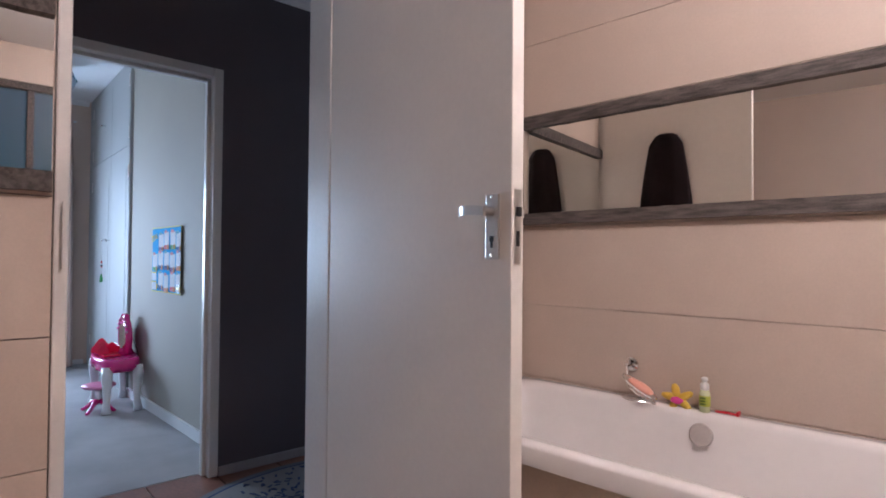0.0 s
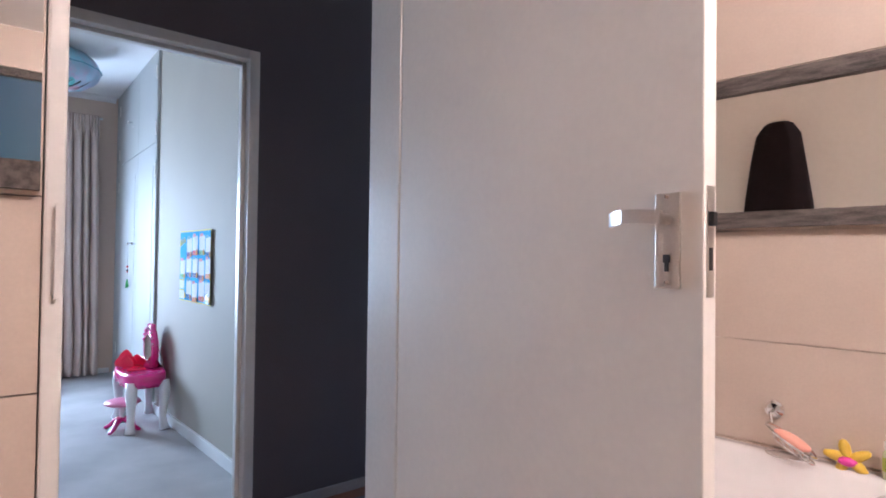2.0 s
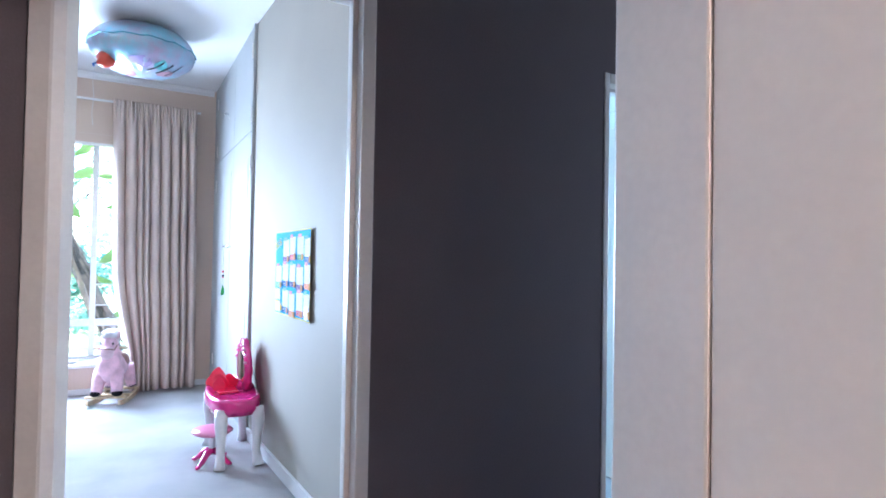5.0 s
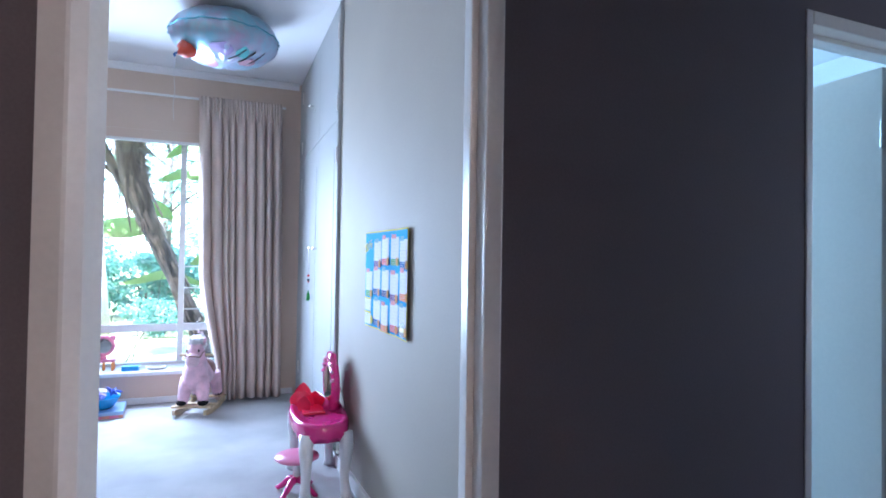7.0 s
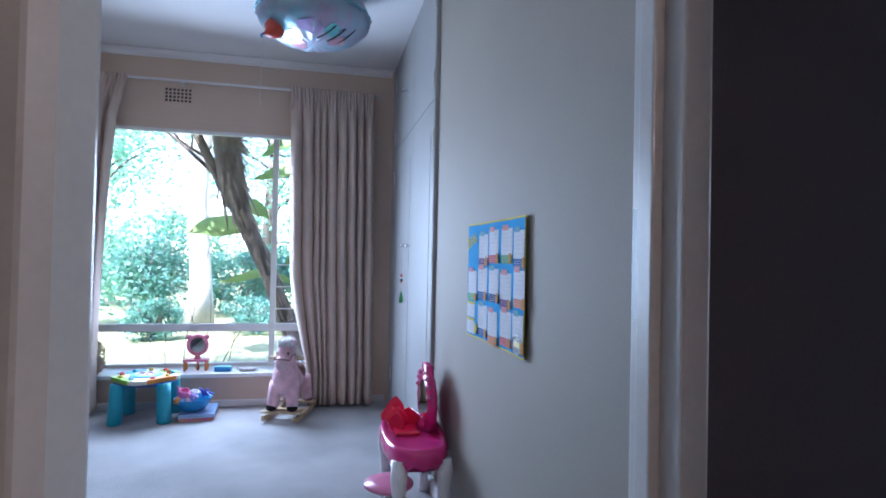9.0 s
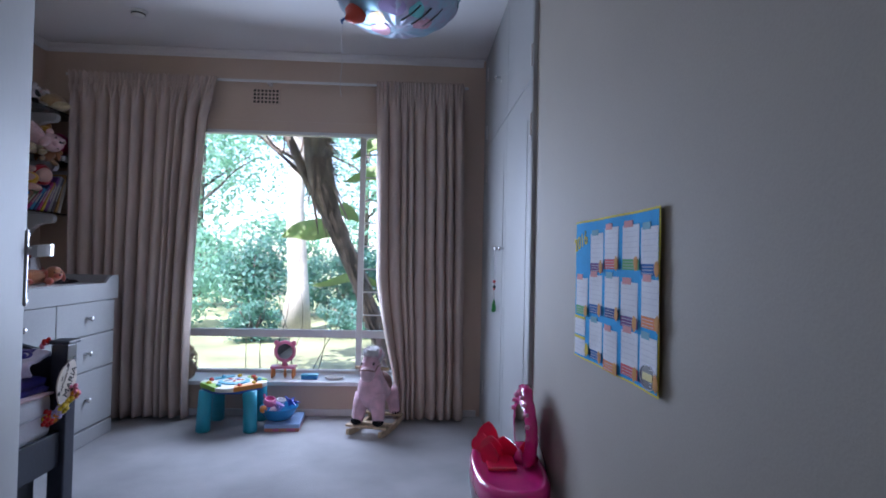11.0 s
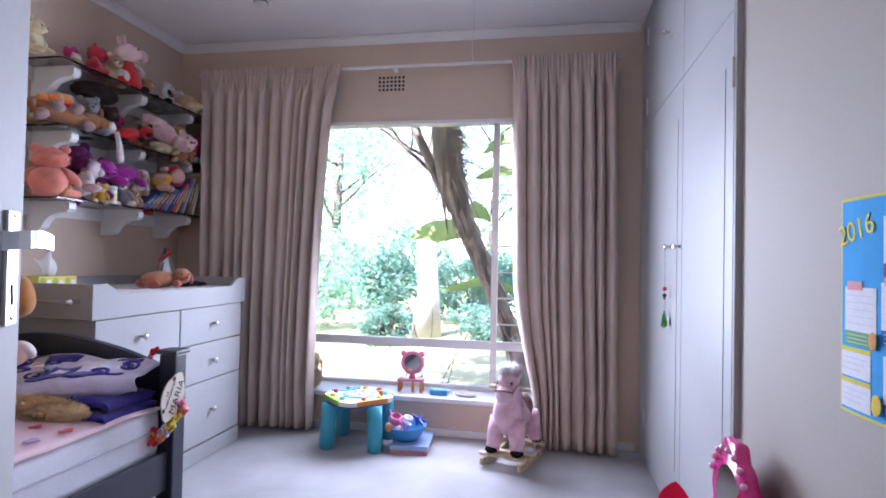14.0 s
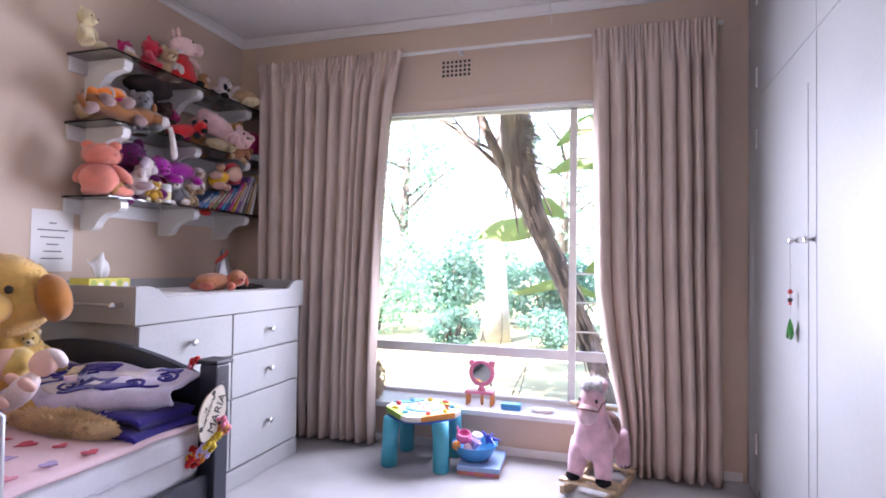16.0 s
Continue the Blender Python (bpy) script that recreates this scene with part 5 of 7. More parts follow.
# ---- rocking horse ----
def rocking_horse():
    t = thing("rocking_horse", "pink plush rocking horse on pale wooden rockers", "rocking horse", pose(-6.235, 0.556, 0, 0, 0, -17) @ Matrix.Diagonal((1, 0.90, 1, 1)))
    pk, wh, bk, br = fur("pink_plush", (0.74, 0.50, 0.56)), fur("white_plush", (0.80, 0.78, 0.78)), fur("black_plush", (0.012, 0.011, 0.013)), fur("brown_plush", (0.25, 0.13, 0.11))
    wood = material("pale_pine", (0.60, 0.45, 0.28), 0.5, 0.15, 6, 60, 0.15, stretch=(1, 7, 7))
    for y in (-0.125, 0.125):
        pts = [(-0.30 + 0.055 * k, y, 0.022 + 1.0 * abs(-0.30 + 0.055 * k + 0.03) ** 2.6) for k in range(10)]
        bm = bmesh.new()
        rows = [[bm.verts.new((p[0], p[1] + dy, p[2] + dz)) for dy, dz in ((-0.011, -0.022), (0.011, -0.022), (0.011, 0.016), (-0.011, 0.016))] for p in pts]
        for a, b in zip(rows, rows[1:]):
            for k in range(4):
                bm.faces.new((a[k], a[(k + 1) % 4], b[(k + 1) % 4], b[k]))
        bm.faces.new(rows[0])
        bm.faces.new(rows[-1][::-1])
        part("rocker", bm, wood, t)
    for x, w in ((0.135, 0.045), (0.055, 0.04), (-0.20, 0.05)):
        part("slat", box(x - w / 2, x + w / 2, -0.160, 0.160, 0.062, 0.078, 0.003), wood, t, "pale wooden slat")
    body = part("body", blob((-0.03, 0, 0.285), (0.175, 0.105, 0.110), 0.06, 1, 24), pk, t, "pink plush body", smooth=True)
    part("chest", blob((0.085, 0, 0.300), (0.085, 0.098, 0.125), 0.05, 2, 20), pk, t, smooth=True)
    for y in (-0.066, 0.066):
        part("leg", tube([(0.085, y * 0.8, 0.27), (0.100, y * 1.05, 0.20), (0.115, y * 1.2, 0.13), (0.120, y * 1.25, 0.095)], [0.062, 0.056, 0.046, 0.042], 14), pk, t, smooth=True)
        part("hoof", blob((0.128, y * 1.28, 0.102), (0.046, 0.043, 0.026), 0.03, 3, 14), bk, t, "black plush hoof", smooth=True)
        part("leg", tube([(-0.15, y, 0.26), (-0.18, y * 1.3, 0.16), (-0.19, y * 1.4, 0.095)], [0.060, 0.048, 0.040], 12), pk, t, smooth=True)
        part("hoof", blob((-0.19, y * 1.4, 0.100), (0.042, 0.04, 0.024), 0.03, 4, 12), bk, t, smooth=True)
    part("neck", tube([(0.055, 0, 0.34), (0.065, 0, 0.42), (0.075, 0, 0.475)], [0.092, 0.076, 0.066], 18), pk, t, smooth=True)
    head = part("head", blob((0.090, 0, 0.478), (0.076, 0.064, 0.070), 0.03, 5, 22), pk, t, smooth=True)
    part("muzzle", blob((0.145, 0, 0.420), (0.062, 0.056, 0.055), 0.03, 6, 20), fur("pale_pink_plush", (0.80, 0.60, 0.64)), head, smooth=True)
    for y in (-0.050, 0.050):
        part("eye", blob((0.142, y * 0.92, 0.487), (0.008, 0.009, 0.011), 0, 0, 10), M["black"], head, smooth=True)
        part("ear", moved(blob((0, 0, 0), (0.014, 0.018, 0.034), 0.05, 7, 12), pose(0.055, y * 1.15, 0.545, y * -300, 0, 0)), wh if y < 0 else pk, head, smooth=True)
    rnd = random.Random(3)
    for k in range(16):
        u = k / 15
        part("mane", blob((0.105 - 0.115 * u, rnd.uniform(-0.034, 0.034), 0.548 - 0.010 * u - 0.13 * max(0, u - 0.5)), (0.036, 0.036, 0.028), 0.35, k, 10), wh, t, smooth=True)
    fuzz(t, "mane_hair", (0.055, 0, 0.548), (0.080, 0.056, 0.030), 700, 0.030, wh, 5)
    part("handle", tube([(0.060, -0.135, 0.442), (0.060, 0.135, 0.442)], 0.011, 12), wood, t, "wooden hand bar")
    part("bridle", tube([(0.160 + 0.062 * 0.85 * math.cos(a) - 0.012, 0.060 * math.sin(a), 0.437 + 0.018 * math.cos(a)) for a in (math.pi * (k / 14 - 0.5) for k in range(15))], 0.0045, 6), br, t, smooth=True)
    for y in (-1, 1):
        part("rein", tube([(0.148, y * 0.060, 0.440), (0.11, y * 0.068, 0.470), (0.065, y * 0.070, 0.470)], 0.004, 6), br, t, smooth=True)
    part("saddle", blob((-0.06, 0, 0.318), (0.10, 0.112, 0.088), 0.05, 9, 20), br, t, "brown plush saddle", smooth=True)
    part("tail", tube([(-0.20, 0, 0.31), (-0.25, 0, 0.27), (-0.27, 0, 0.18)], [0.02, 0.034, 0.014], 10), wh, t, smooth=True)


rocking_horse()


# ---- activity table, basket, box, sill toys ----
def activity_table():
    t = thing("activity_table", "blue legged toy activity table with a coloured top", "toy table", pose(-6.345, -0.43, 0) @ Matrix.Diagonal((1, 1, 0.88, 1)))
    blue, deep = colour("turquoise_plastic", (0.03, 0.36, 0.47), 0.35), colour("deep_blue_plastic", (0.02, 0.10, 0.34), 0.35)
    cols = [("lime_plastic", (0.30, 0.52, 0.06)), ("orange_plastic", (0.72, 0.27, 0.04)), ("cream_plastic", (0.74, 0.70, 0.58)), ("sky_plastic", (0.10, 0.40, 0.55))]
    for x in (-0.135, 0.135):
        for y in (-0.150, 0.150):
            part("leg", tube([(x * 0.95, y * 0.95, 0.31), (x, y, 0.20), (x * 1.04, y * 1.04, 0.012), (x * 1.04, y * 1.04, 0.0)], [0.050, 0.046, 0.048, 0.042], 14), blue, t, "thick turquoise leg", smooth=True)
    part("underside", lathe([(0.15, 0.285), (0.20, 0.30), (0.215, 0.318)], 40), deep, t, smooth=True)
    n = 64
    out = [((0.205 + 0.018 * math.cos(4 * a)) * math.cos(a), (0.205 + 0.018 * math.cos(4 * a)) * math.sin(a)) for a in (2 * math.pi * k / n + 0.78 for k in range(n))]
    part("top", moved(prism(out, 0.030, "z"), pose(0, 0, 0.318)), colour(*cols[2], 0.35), t)
    for k in range(4):
        a0 = 0.78 + k * math.pi / 2
        arc = [((r + 0.018 * math.cos(4 * (a0 + q * 0.1 - 0.5))) * math.cos(a0 + q * 0.1 - 0.5), (r + 0.018 * math.cos(4 * (a0 + q * 0.1 - 0.5))) * math.sin(a0 + q * 0.1 - 0.5)) for r, rng in ((0.212, range(11)), (0.150, range(10, -1, -1))) for q in rng]
        part("lobe", moved(prism(arc, 0.034, "z"), pose(0, 0, 0.320)), colour(*cols[(k + 1) % 4] if k != 1 else cols[0], 0.35), t)
    part("dial", lathe([(0.105, 0.348), (0.105, 0.356), (0.095, 0.360)], 36), colour(*cols[3], 0.35), t)
    part("dial_disc", lathe([(0.075, 0.360), (0.075, 0.363)], 30), colour(*cols[2], 0.35), t)
    for k in range(5):
        a = 2 * math.pi * k / 5
        part("dial_ray", moved(box(-0.008, 0.008, 0.02, 0.066, 0.0, 0.004, 0.001), pose(0, 0, 0.363, 0, 0, math.degrees(a))), deep if k % 2 else colour("red_toy", (0.6, 0.05, 0.04), 0.4), t)
    rnd = random.Random(9)
    for k in range(9):
        a = 0.5 + 0.68 * k
        part("button", moved(blob((0, 0, 0), (0.020, 0.015, 0.016), 0.1, k, 10), pose(0.165 * math.cos(a), 0.165 * math.sin(a), 0.357, 0, 0, 40 * k)), colour(*[("red_toy", (0.6, 0.05, 0.04)), ("yellow_plastic", (0.78, 0.52, 0.06)), ("sky_plastic", (0.10, 0.40, 0.55))][k % 3], 0.4), t, smooth=True)
    part("figure", moved(prism([(-0.018, 0), (0.018, 0), (0.008, 0.018), (0.020, 0.036), (-0.020, 0.036), (-0.008, 0.018)], 0.008, "x"), pose(0.02, 0.150, 0.354)), colour("rust_plastic", (0.42, 0.10, 0.05), 0.4), t)


activity_table()


def basket():
    f = thing("picture_box", "flat blue and pink toy box on the carpet", "box", pose(-6.36, -0.075, 0, 0, 0, 4))
    part("lower", box(-0.15, 0.15, -0.115, 0.115, 0.0, 0.022, 0.003), colour("box_orange", (0.65, 0.25, 0.18), 0.4), f)
    part("lid", box(-0.153, 0.153, -0.118, 0.118, 0.0225, 0.050, 0.003), colour("box_blue", (0.28, 0.42, 0.66), 0.4), f)
    part("sticker", box(0.1531, 0.1536, -0.06, -0.02, 0.004, 0.020), colour("box_pink", (0.70, 0.18, 0.32), 0.5), f)
    part("sticker", box(0.1531, 0.1536, 0.03, 0.09, 0.003, 0.021), colour("box_pink", (0.70, 0.18, 0.32), 0.5), f)
    b = thing("toy_basket", "translucent blue bowl heaped with small plastic toys", "bowl", pose(-6.335, -0.115, 0.051))
    part("bowl", lathe([(0.065, 0.0), (0.085, 0.010), (0.115, 0.055), (0.130, 0.085), (0.132, 0.090), (0.126, 0.086), (0.110, 0.055), (0.080, 0.016), (0.02, 0.012)], 32), colour("blue_bowl", (0.035, 0.24, 0.50), 0.2), b, smooth=True)
    rnd = random.Random(7)
    toys = [("toy_teapot", "pink plastic toy teapot in the bowl", (0.72, 0.16, 0.36)), ("toy_ball", "orange plastic ball in the bowl", (0.74, 0.26, 0.05)), ("toy_cup", "lilac plastic cup in the bowl", (0.45, 0.32, 0.62)),
            ("toy_ball", "pale pink plastic ball in the bowl", (0.76, 0.48, 0.52)), ("toy_shape", "deep blue plastic toy shape in the bowl", (0.03, 0.07, 0.42)), ("toy_cup", "white plastic cup in the bowl", (0.7, 0.68, 0.72))]
    spots = [(0.04, -0.055, 0.150), (0.085, -0.085, 0.120), (0.06, 0.01, 0.125), (0.08, -0.02, 0.110), (0.0, 0.075, 0.140), (-0.04, 0.0, 0.130)]
    for (nm, lb, c), (x, y, z) in zip(toys, spots):
        tt = thing(nm, lb, "toy", pose(-6.335 + x, -0.115 + y, 0.051 + z - 0.03, rnd.uniform(-30, 30), rnd.uniform(-30, 30), rnd.uniform(0, 360)))
        mat = colour(nm + lb[:5].strip(), c, 0.3)
        if nm == "toy_teapot":
            part("pot", lathe([(0.02, -0.02), (0.042, -0.005), (0.046, 0.015), (0.036, 0.036), (0.030, 0.038), (0.038, 0.015), (0.030, -0.002)], 20), mat, tt, smooth=True)
            part("spout", tube([(0.035, 0, 0.0), (0.06, 0, 0.015), (0.068, 0, 0.035)], [0.012, 0.009, 0.006], 8), mat, tt, smooth=True)
            part("grip", tube([(-0.035, 0, 0.03), (-0.065, 0, 0.02), (-0.06, 0, -0.01), (-0.035, 0, -0.008)], 0.005, 8), mat, tt, smooth=True)
        elif nm == "toy_cup":
            part("cup", lathe([(0.018, -0.02), (0.030, 0.02), (0.032, 0.028), (0.028, 0.026), (0.016, -0.014)], 18), mat, tt, smooth=True)
            part("grip", tube([(0.026, 0, 0.015), (0.045, 0, 0.008), (0.024, 0, -0.008)], 0.004, 8), mat, tt, smooth=True)
        elif nm == "toy_shape":
            for q in range(4):
                part("fin", moved(prism([(0, -0.02), (0.012, 0.0), (0.055, 0.045), (0.0, 0.03)], 0.008, "y"), pose(0, 0, 0, 0, 25, 60 * q)), mat, tt)
        else:
            part("shell", blob((0, 0, 0), 0.026, 0.0, 0, 14), mat, tt, smooth=True)
            part("seam", tube([(0.0262 * math.cos(a), 0.0262 * math.sin(a), 0) for a in (2 * math.pi * k / 20 for k in range(21))], 0.0012, 5), mat, tt)


basket()


def sill_things():
    Z = 0.2625
    t = thing("toy_mirror", "pink bear-eared toy mirror on a small pink stand", "toy mirror", pose(-6.70, -0.180, Z))
    pink, org = colour("candy_pink", (0.76, 0.22, 0.36), 0.3), colour("orange_leg", (0.75, 0.28, 0.08), 0.35)
    part("top", box(-0.045, 0.045, -0.085, 0.100, 0.072, 0.092, 0.008), pink, t)
    for x, y in ((0.03, -0.07), (0.03, 0.085), (0.0, 0.02), (-0.03, -0.07), (-0.03, 0.085)):
        part("leg", lathe([(0.007, 0.0), (0.011, 0.02), (0.009, 0.072)], 12, (x, y, 0)), org, t, smooth=True)
    part("stem", tube([(0, 0.015, 0.09), (0, 0.015, 0.135)], [0.026, 0.014], 12), pink, t, smooth=True)
    part("ring", tube([(0.0, 0.015 + 0.070 * math.cos(a), 0.200 + 0.070 * math.sin(a)) for a in (2 * math.pi * k / 36 for k in range(37))], 0.014, 10), pink, t, smooth=True)
    part("glass", moved(lathe([(0.062, -0.004), (0.062, 0.004)], 30), pose(0, 0.015, 0.200, 0, 90, 0)), M["mirror"], t)
    for y in (-0.050, 0.080):
        part("ear", blob((0, y, 0.262), (0.012, 0.022, 0.022), 0, 0, 12), pink, t, smooth=True)
    b = thing("soap_box", "small bright blue plastic box on the window sill", "box", pose(-6.66, 0.035, Z))
    part("tub", box(-0.035, 0.035, -0.060, 0.060, 0.0, 0.028, 0.006), colour("bright_blue", (0.03, 0.25, 0.62), 0.3), b)
    part("lid", box(-0.038, 0.038, -0.063, 0.063, 0.0285, 0.038, 0.004), colour("teal_lid", (0.06, 0.42, 0.62), 0.3), b)
    d = thing("white_dish", "shallow white oval dish on the window sill", "dish", pose(-6.66, 0.220, Z))
    bm = lathe([(0.05, 0.0), (0.060, 0.004), (0.080, 0.020), (0.083, 0.022), (0.078, 0.020), (0.055, 0.008), (0.02, 0.006)], 32)
    part("bowl", moved(bm, Matrix.Diagonal((0.62, 1, 1, 1))), M["paper"], d, smooth=True)
    p = thing("fluffy_toy", "fluffy cream soft toy on the sill beside the curtain", "soft toy", pose(-6.62, -0.865, Z))
    cr = fur("cream_fluff", (0.62, 0.48, 0.36))
    part("body", blob((0, 0, 0.075), (0.055, 0.060, 0.080), 0.15, 2, 16), cr, p, smooth=True)
    part("head", blob((0.01, 0, 0.185), (0.048, 0.050, 0.055), 0.12, 3, 16), cr, p, smooth=True)
    fuzz(p, "coat", (0, 0, 0.12), (0.06, 0.062, 0.13), 900, 0.025, cr, 4)


sill_things()


# ---- balloon ----
def balloon():
    t = thing("foil_balloon", "blue pearly foil balloon resting against the ceiling", "balloon", pose(-5.30, 0.690, CEIL - 0.164) @ Matrix.Diagonal((1, 1, 0.90, 1)))
    foil = material("pearly_foil", (0.26, 0.50, 0.60), 0.36, 0.1, 4.5, 30, 0.25, metal=0.55, second=(0.42, 0.34, 0.46))
    bm = bmesh.new()
    nu, nv = 72, 26
    rings = []
    for j in range(1, nv):
        ph = math.pi * j / nv
        row = []
        for i in range(nu):
            th = 2 * math.pi * i / nu
            edge = math.sin(ph) ** 6
            pucker = 1 + 0.022 * edge * math.sin(th * 26) + 0.012 * math.sin(th * 8)
            r = 0.318 * math.sin(ph) ** 0.85 * pucker
            z = 0.175 * math.cos(ph) * (1 + 0.05 * (1 - edge) * math.sin(th * 13 + ph * 3) * math.sin(ph))
            row.append(bm.verts.new((r * math.cos(th), r * math.sin(th), z)))
        rings.append(row)
    for a, b in zip(rings, rings[1:]):
        for k in range(nu):
            bm.faces.new((a[k], a[(k + 1) % nu], b[(k + 1) % nu], b[k]))
    bm.faces.new(rings[0])
    bm.faces.new(rings[-1][::-1])
    part("skin", bm, foil, t, "pearly blue foil skin", smooth=True)
    part("seam", tube([(0.325 * math.cos(a) * (1 + 0.012 * math.sin(26 * a)), 0.325 * math.sin(a) * (1 + 0.012 * math.sin(26 * a)), 0.004 * math.sin(13 * a)) for a in (2 * math.pi * k / 120 for k in range(121))], 0.004, 6), colour("teal_foil", (0.10, 0.42, 0.50), 0.2, metal=0.5), t, smooth=True)

    def under(x, y):
        r = min(0.99, math.hypot(x, y) / 0.318) ** (1 / 0.85)
        return -0.175 * math.sqrt(max(0.0, 1 - r * r)) - 0.004
    for k in range(3):
        pts = [(0.10 + 0.10 * u - 0.035 * k, 0.02 + 0.10 * u + 0.055 * k, 0) for u in (q / 8 for q in range(9))]
        part("stroke", tube([(x, y, under(x, y)) for x, y, _ in pts], 0.0045, 6), M["black"], t, "dark printed stroke", smooth=True)
    for x, y, rx, ry, nm, c in ((-0.02, -0.09, 0.075, 0.055, "foil_pink", (0.62, 0.30, 0.42)), (0.10, -0.10, 0.06, 0.04, "foil_gold", (0.60, 0.42, 0.18)), (0.17, 0.10, 0.05, 0.04, "foil_aqua", (0.20, 0.60, 0.62)), (0.20, -0.02, 0.05, 0.07, "foil_lilac", (0.45, 0.36, 0.62)), (0.05, 0.13, 0.05, 0.05, "foil_rose", (0.60, 0.36, 0.44))):
        bm = bmesh.new()
        c0 = bm.verts.new((x, y, under(x, y)))
        ring = [bm.verts.new((x + rx * math.cos(a) * (1 + 0.2 * math.sin(3 * a)), y + ry * math.sin(a), under(x + rx * math.cos(a) * (1 + 0.2 * math.sin(3 * a)), y + ry * math.sin(a)))) for a in (2 * math.pi * k / 20 for k in range(20))]
        for k in range(20):
            bm.faces.new((c0, ring[k], ring[(k + 1) % 20]))
        part("print_patch", bm, colour(nm, c, 0.25, metal=0.4), t)
    part("tail", tube([(0.08, -0.200, -0.105), (0.10, -0.215, -0.150), (0.105, -0.235, -0.172), (0.105, -0.262, -0.178)], [0.055, 0.058, 0.035, 0.010], 12), colour("red_foil", (0.52, 0.06, 0.03), 0.3), t, "crumpled red foil tail", smooth=True)
    part("knot", tube([(0.105, -0.262, -0.175), (0.107, -0.280, -0.190), (0.108, -0.275, -0.205)], 0.007, 8), colour("blue_ribbon", (0.06, 0.16, 0.40), 0.4), t)
    pts = [(0.108 + 0.006 * math.sin(k * 1.3), -0.275 + 0.004 * math.cos(k), -0.205 - 0.035 * k) for k in range(13)]
    part("ribbon", tube(pts, 0.0016, 5), colour("white_ribbon", (0.72, 0.72, 0.74), 0.3), t, "thin curled white ribbon")


balloon()


# ---- soft toys ----
def soft_toy(name, label, m, size, main, second=None, ears="round", lying=False, dress=None, big=1.0):
    """A stuffed animal about size tall, sitting and facing +y of m (or lying on its belly along x)."""
    s = size
    t = thing(name, label, "soft toy", m)
    a, b = fur(*main), fur(*(second or main))
    k = lambda *v: tuple(q * s for q in v)
    if lying:
        part("body", blob(k(0, 0, 0.22), k(0.46, 0.24, 0.21), 0.10, s * 9, 18), a, t, smooth=True)
        hc = (0.56 * (1 if lying > 0 else -1), 0.10, 0.30)
        for x, y in ((0.30, 0.30), (-0.32, 0.30), (0.30, -0.22), (-0.34, -0.22)):
            part("leg", moved(blob((0, 0, 0), k(0.10, 0.22, 0.10), 0.08, x, 12), pose(x * s, y * s, 0.11 * s, 0, 0, 25 if x > 0 else -15)), b, t, smooth=True)
    else:
        part("body", blob(k(0, 0, 0.27), k(0.24, 0.21, 0.28), 0.08, s * 7, 18), fur(*dress) if dress else a, t, smooth=True)
        hc = (0, 0.05, 0.70)
        for x in (-1, 1):
            part("leg", moved(blob((0, 0, 0), k(0.10, 0.22, 0.10), 0.08, x, 12), pose(0.20 * x * s, 0.20 * s, 0.10 * s, 0, 0, -24 * x)), a if big > 1 else b, t, smooth=True)
            part("arm", moved(blob((0, 0, 0), k(0.085, 0.085, 0.20), 0.08, x, 12), pose(0.25 * x * s, (0.08 if big == 1 else -0.06) * s, (0.38 if big == 1 else 0.24) * s, 20 if big == 1 else -10, -32 * x, 0)), a, t, smooth=True)
    h = part("head", blob(k(*hc), k(0.23 * big, 0.21 * big, 0.21 * big), 0.06, s * 5, 18), a, t, smooth=True)
    part("muzzle", blob(k(hc[0], hc[1] + 0.19 * big, hc[2] - 0.05), k(0.11 * big, 0.10 * big, 0.085 * big), 0.05, 3, 14), a if big > 1 else b, h, smooth=True)
    part("nose", blob(k(hc[0], hc[1] + 0.285 * big, hc[2] - 0.025), k(0.035, 0.022, 0.028), 0, 0, 8), M["black"], h, smooth=True)
    for x in (-1, 1):
        part("eye", blob(k(hc[0] + 0.09 * big * x, hc[1] + 0.185 * big, hc[2] + 0.055), k(0.024, 0.018, 0.026), 0, 0, 8), M["black"], h, smooth=True)
        if ears == "round":
            part("ear", blob(k(hc[0] + 0.17 * x, hc[1] - 0.02, hc[2] + 0.17), k(0.085, 0.045, 0.085), 0.05, x, 12), b, h, smooth=True)
        elif ears == "long":
            part("ear", moved(blob((0, 0, 0), k(0.07, 0.04, 0.20), 0.06, x, 12), pose(s * (hc[0] + 0.10 * x), s * (hc[1] - 0.04), s * (hc[2] + 0.30), 0, 16 * x, 0)), b, h, smooth=True)
        else:
            part("ear", moved(blob((0, 0, 0), k(0.05 * big + (0.03 if big > 1 else 0), 0.09 * big, (0.12 if big > 1 else 0.17) * big), 0.06, x, 16), pose(s * (hc[0] + 0.24 * big * x), s * (hc[1] + (0.10 if big > 1 else 0.02)), s * (hc[2] - (0.0 if big > 1 else 0.05)), 0, -14 * x, 0)), b, h, smooth=True)
    return t


S1, S2, S3 = 2.1605, 1.8205, 1.4555
CREAM, TAN, CORAL = ("cream_plush", (0.72, 0.62, 0.42)), ("tan_plush", (0.46, 0.33, 0.21)), ("coral_plush", (0.74, 0.29, 0.23))
PINK, RED, WHITE = ("rose_plush", (0.80, 0.58, 0.57)), ("red_plush", (0.55, 0.02, 0.03)), ("white_toy_plush", (0.74, 0.68, 0.66))
GREY, BROWN, DARK = ("grey_plush", (0.24, 0.24, 0.25)), ("chestnut_plush", (0.38, 0.19, 0.09)), ("dark_brown_plush", (0.06, 0.035, 0.028))
ORANGE, PURPLE, MAG = ("orange_plush", (0.72, 0.25, 0.03)), ("purple_plush", (0.37, 0.025, 0.31)), ("magenta_plush", (0.52, 0.03, 0.17))
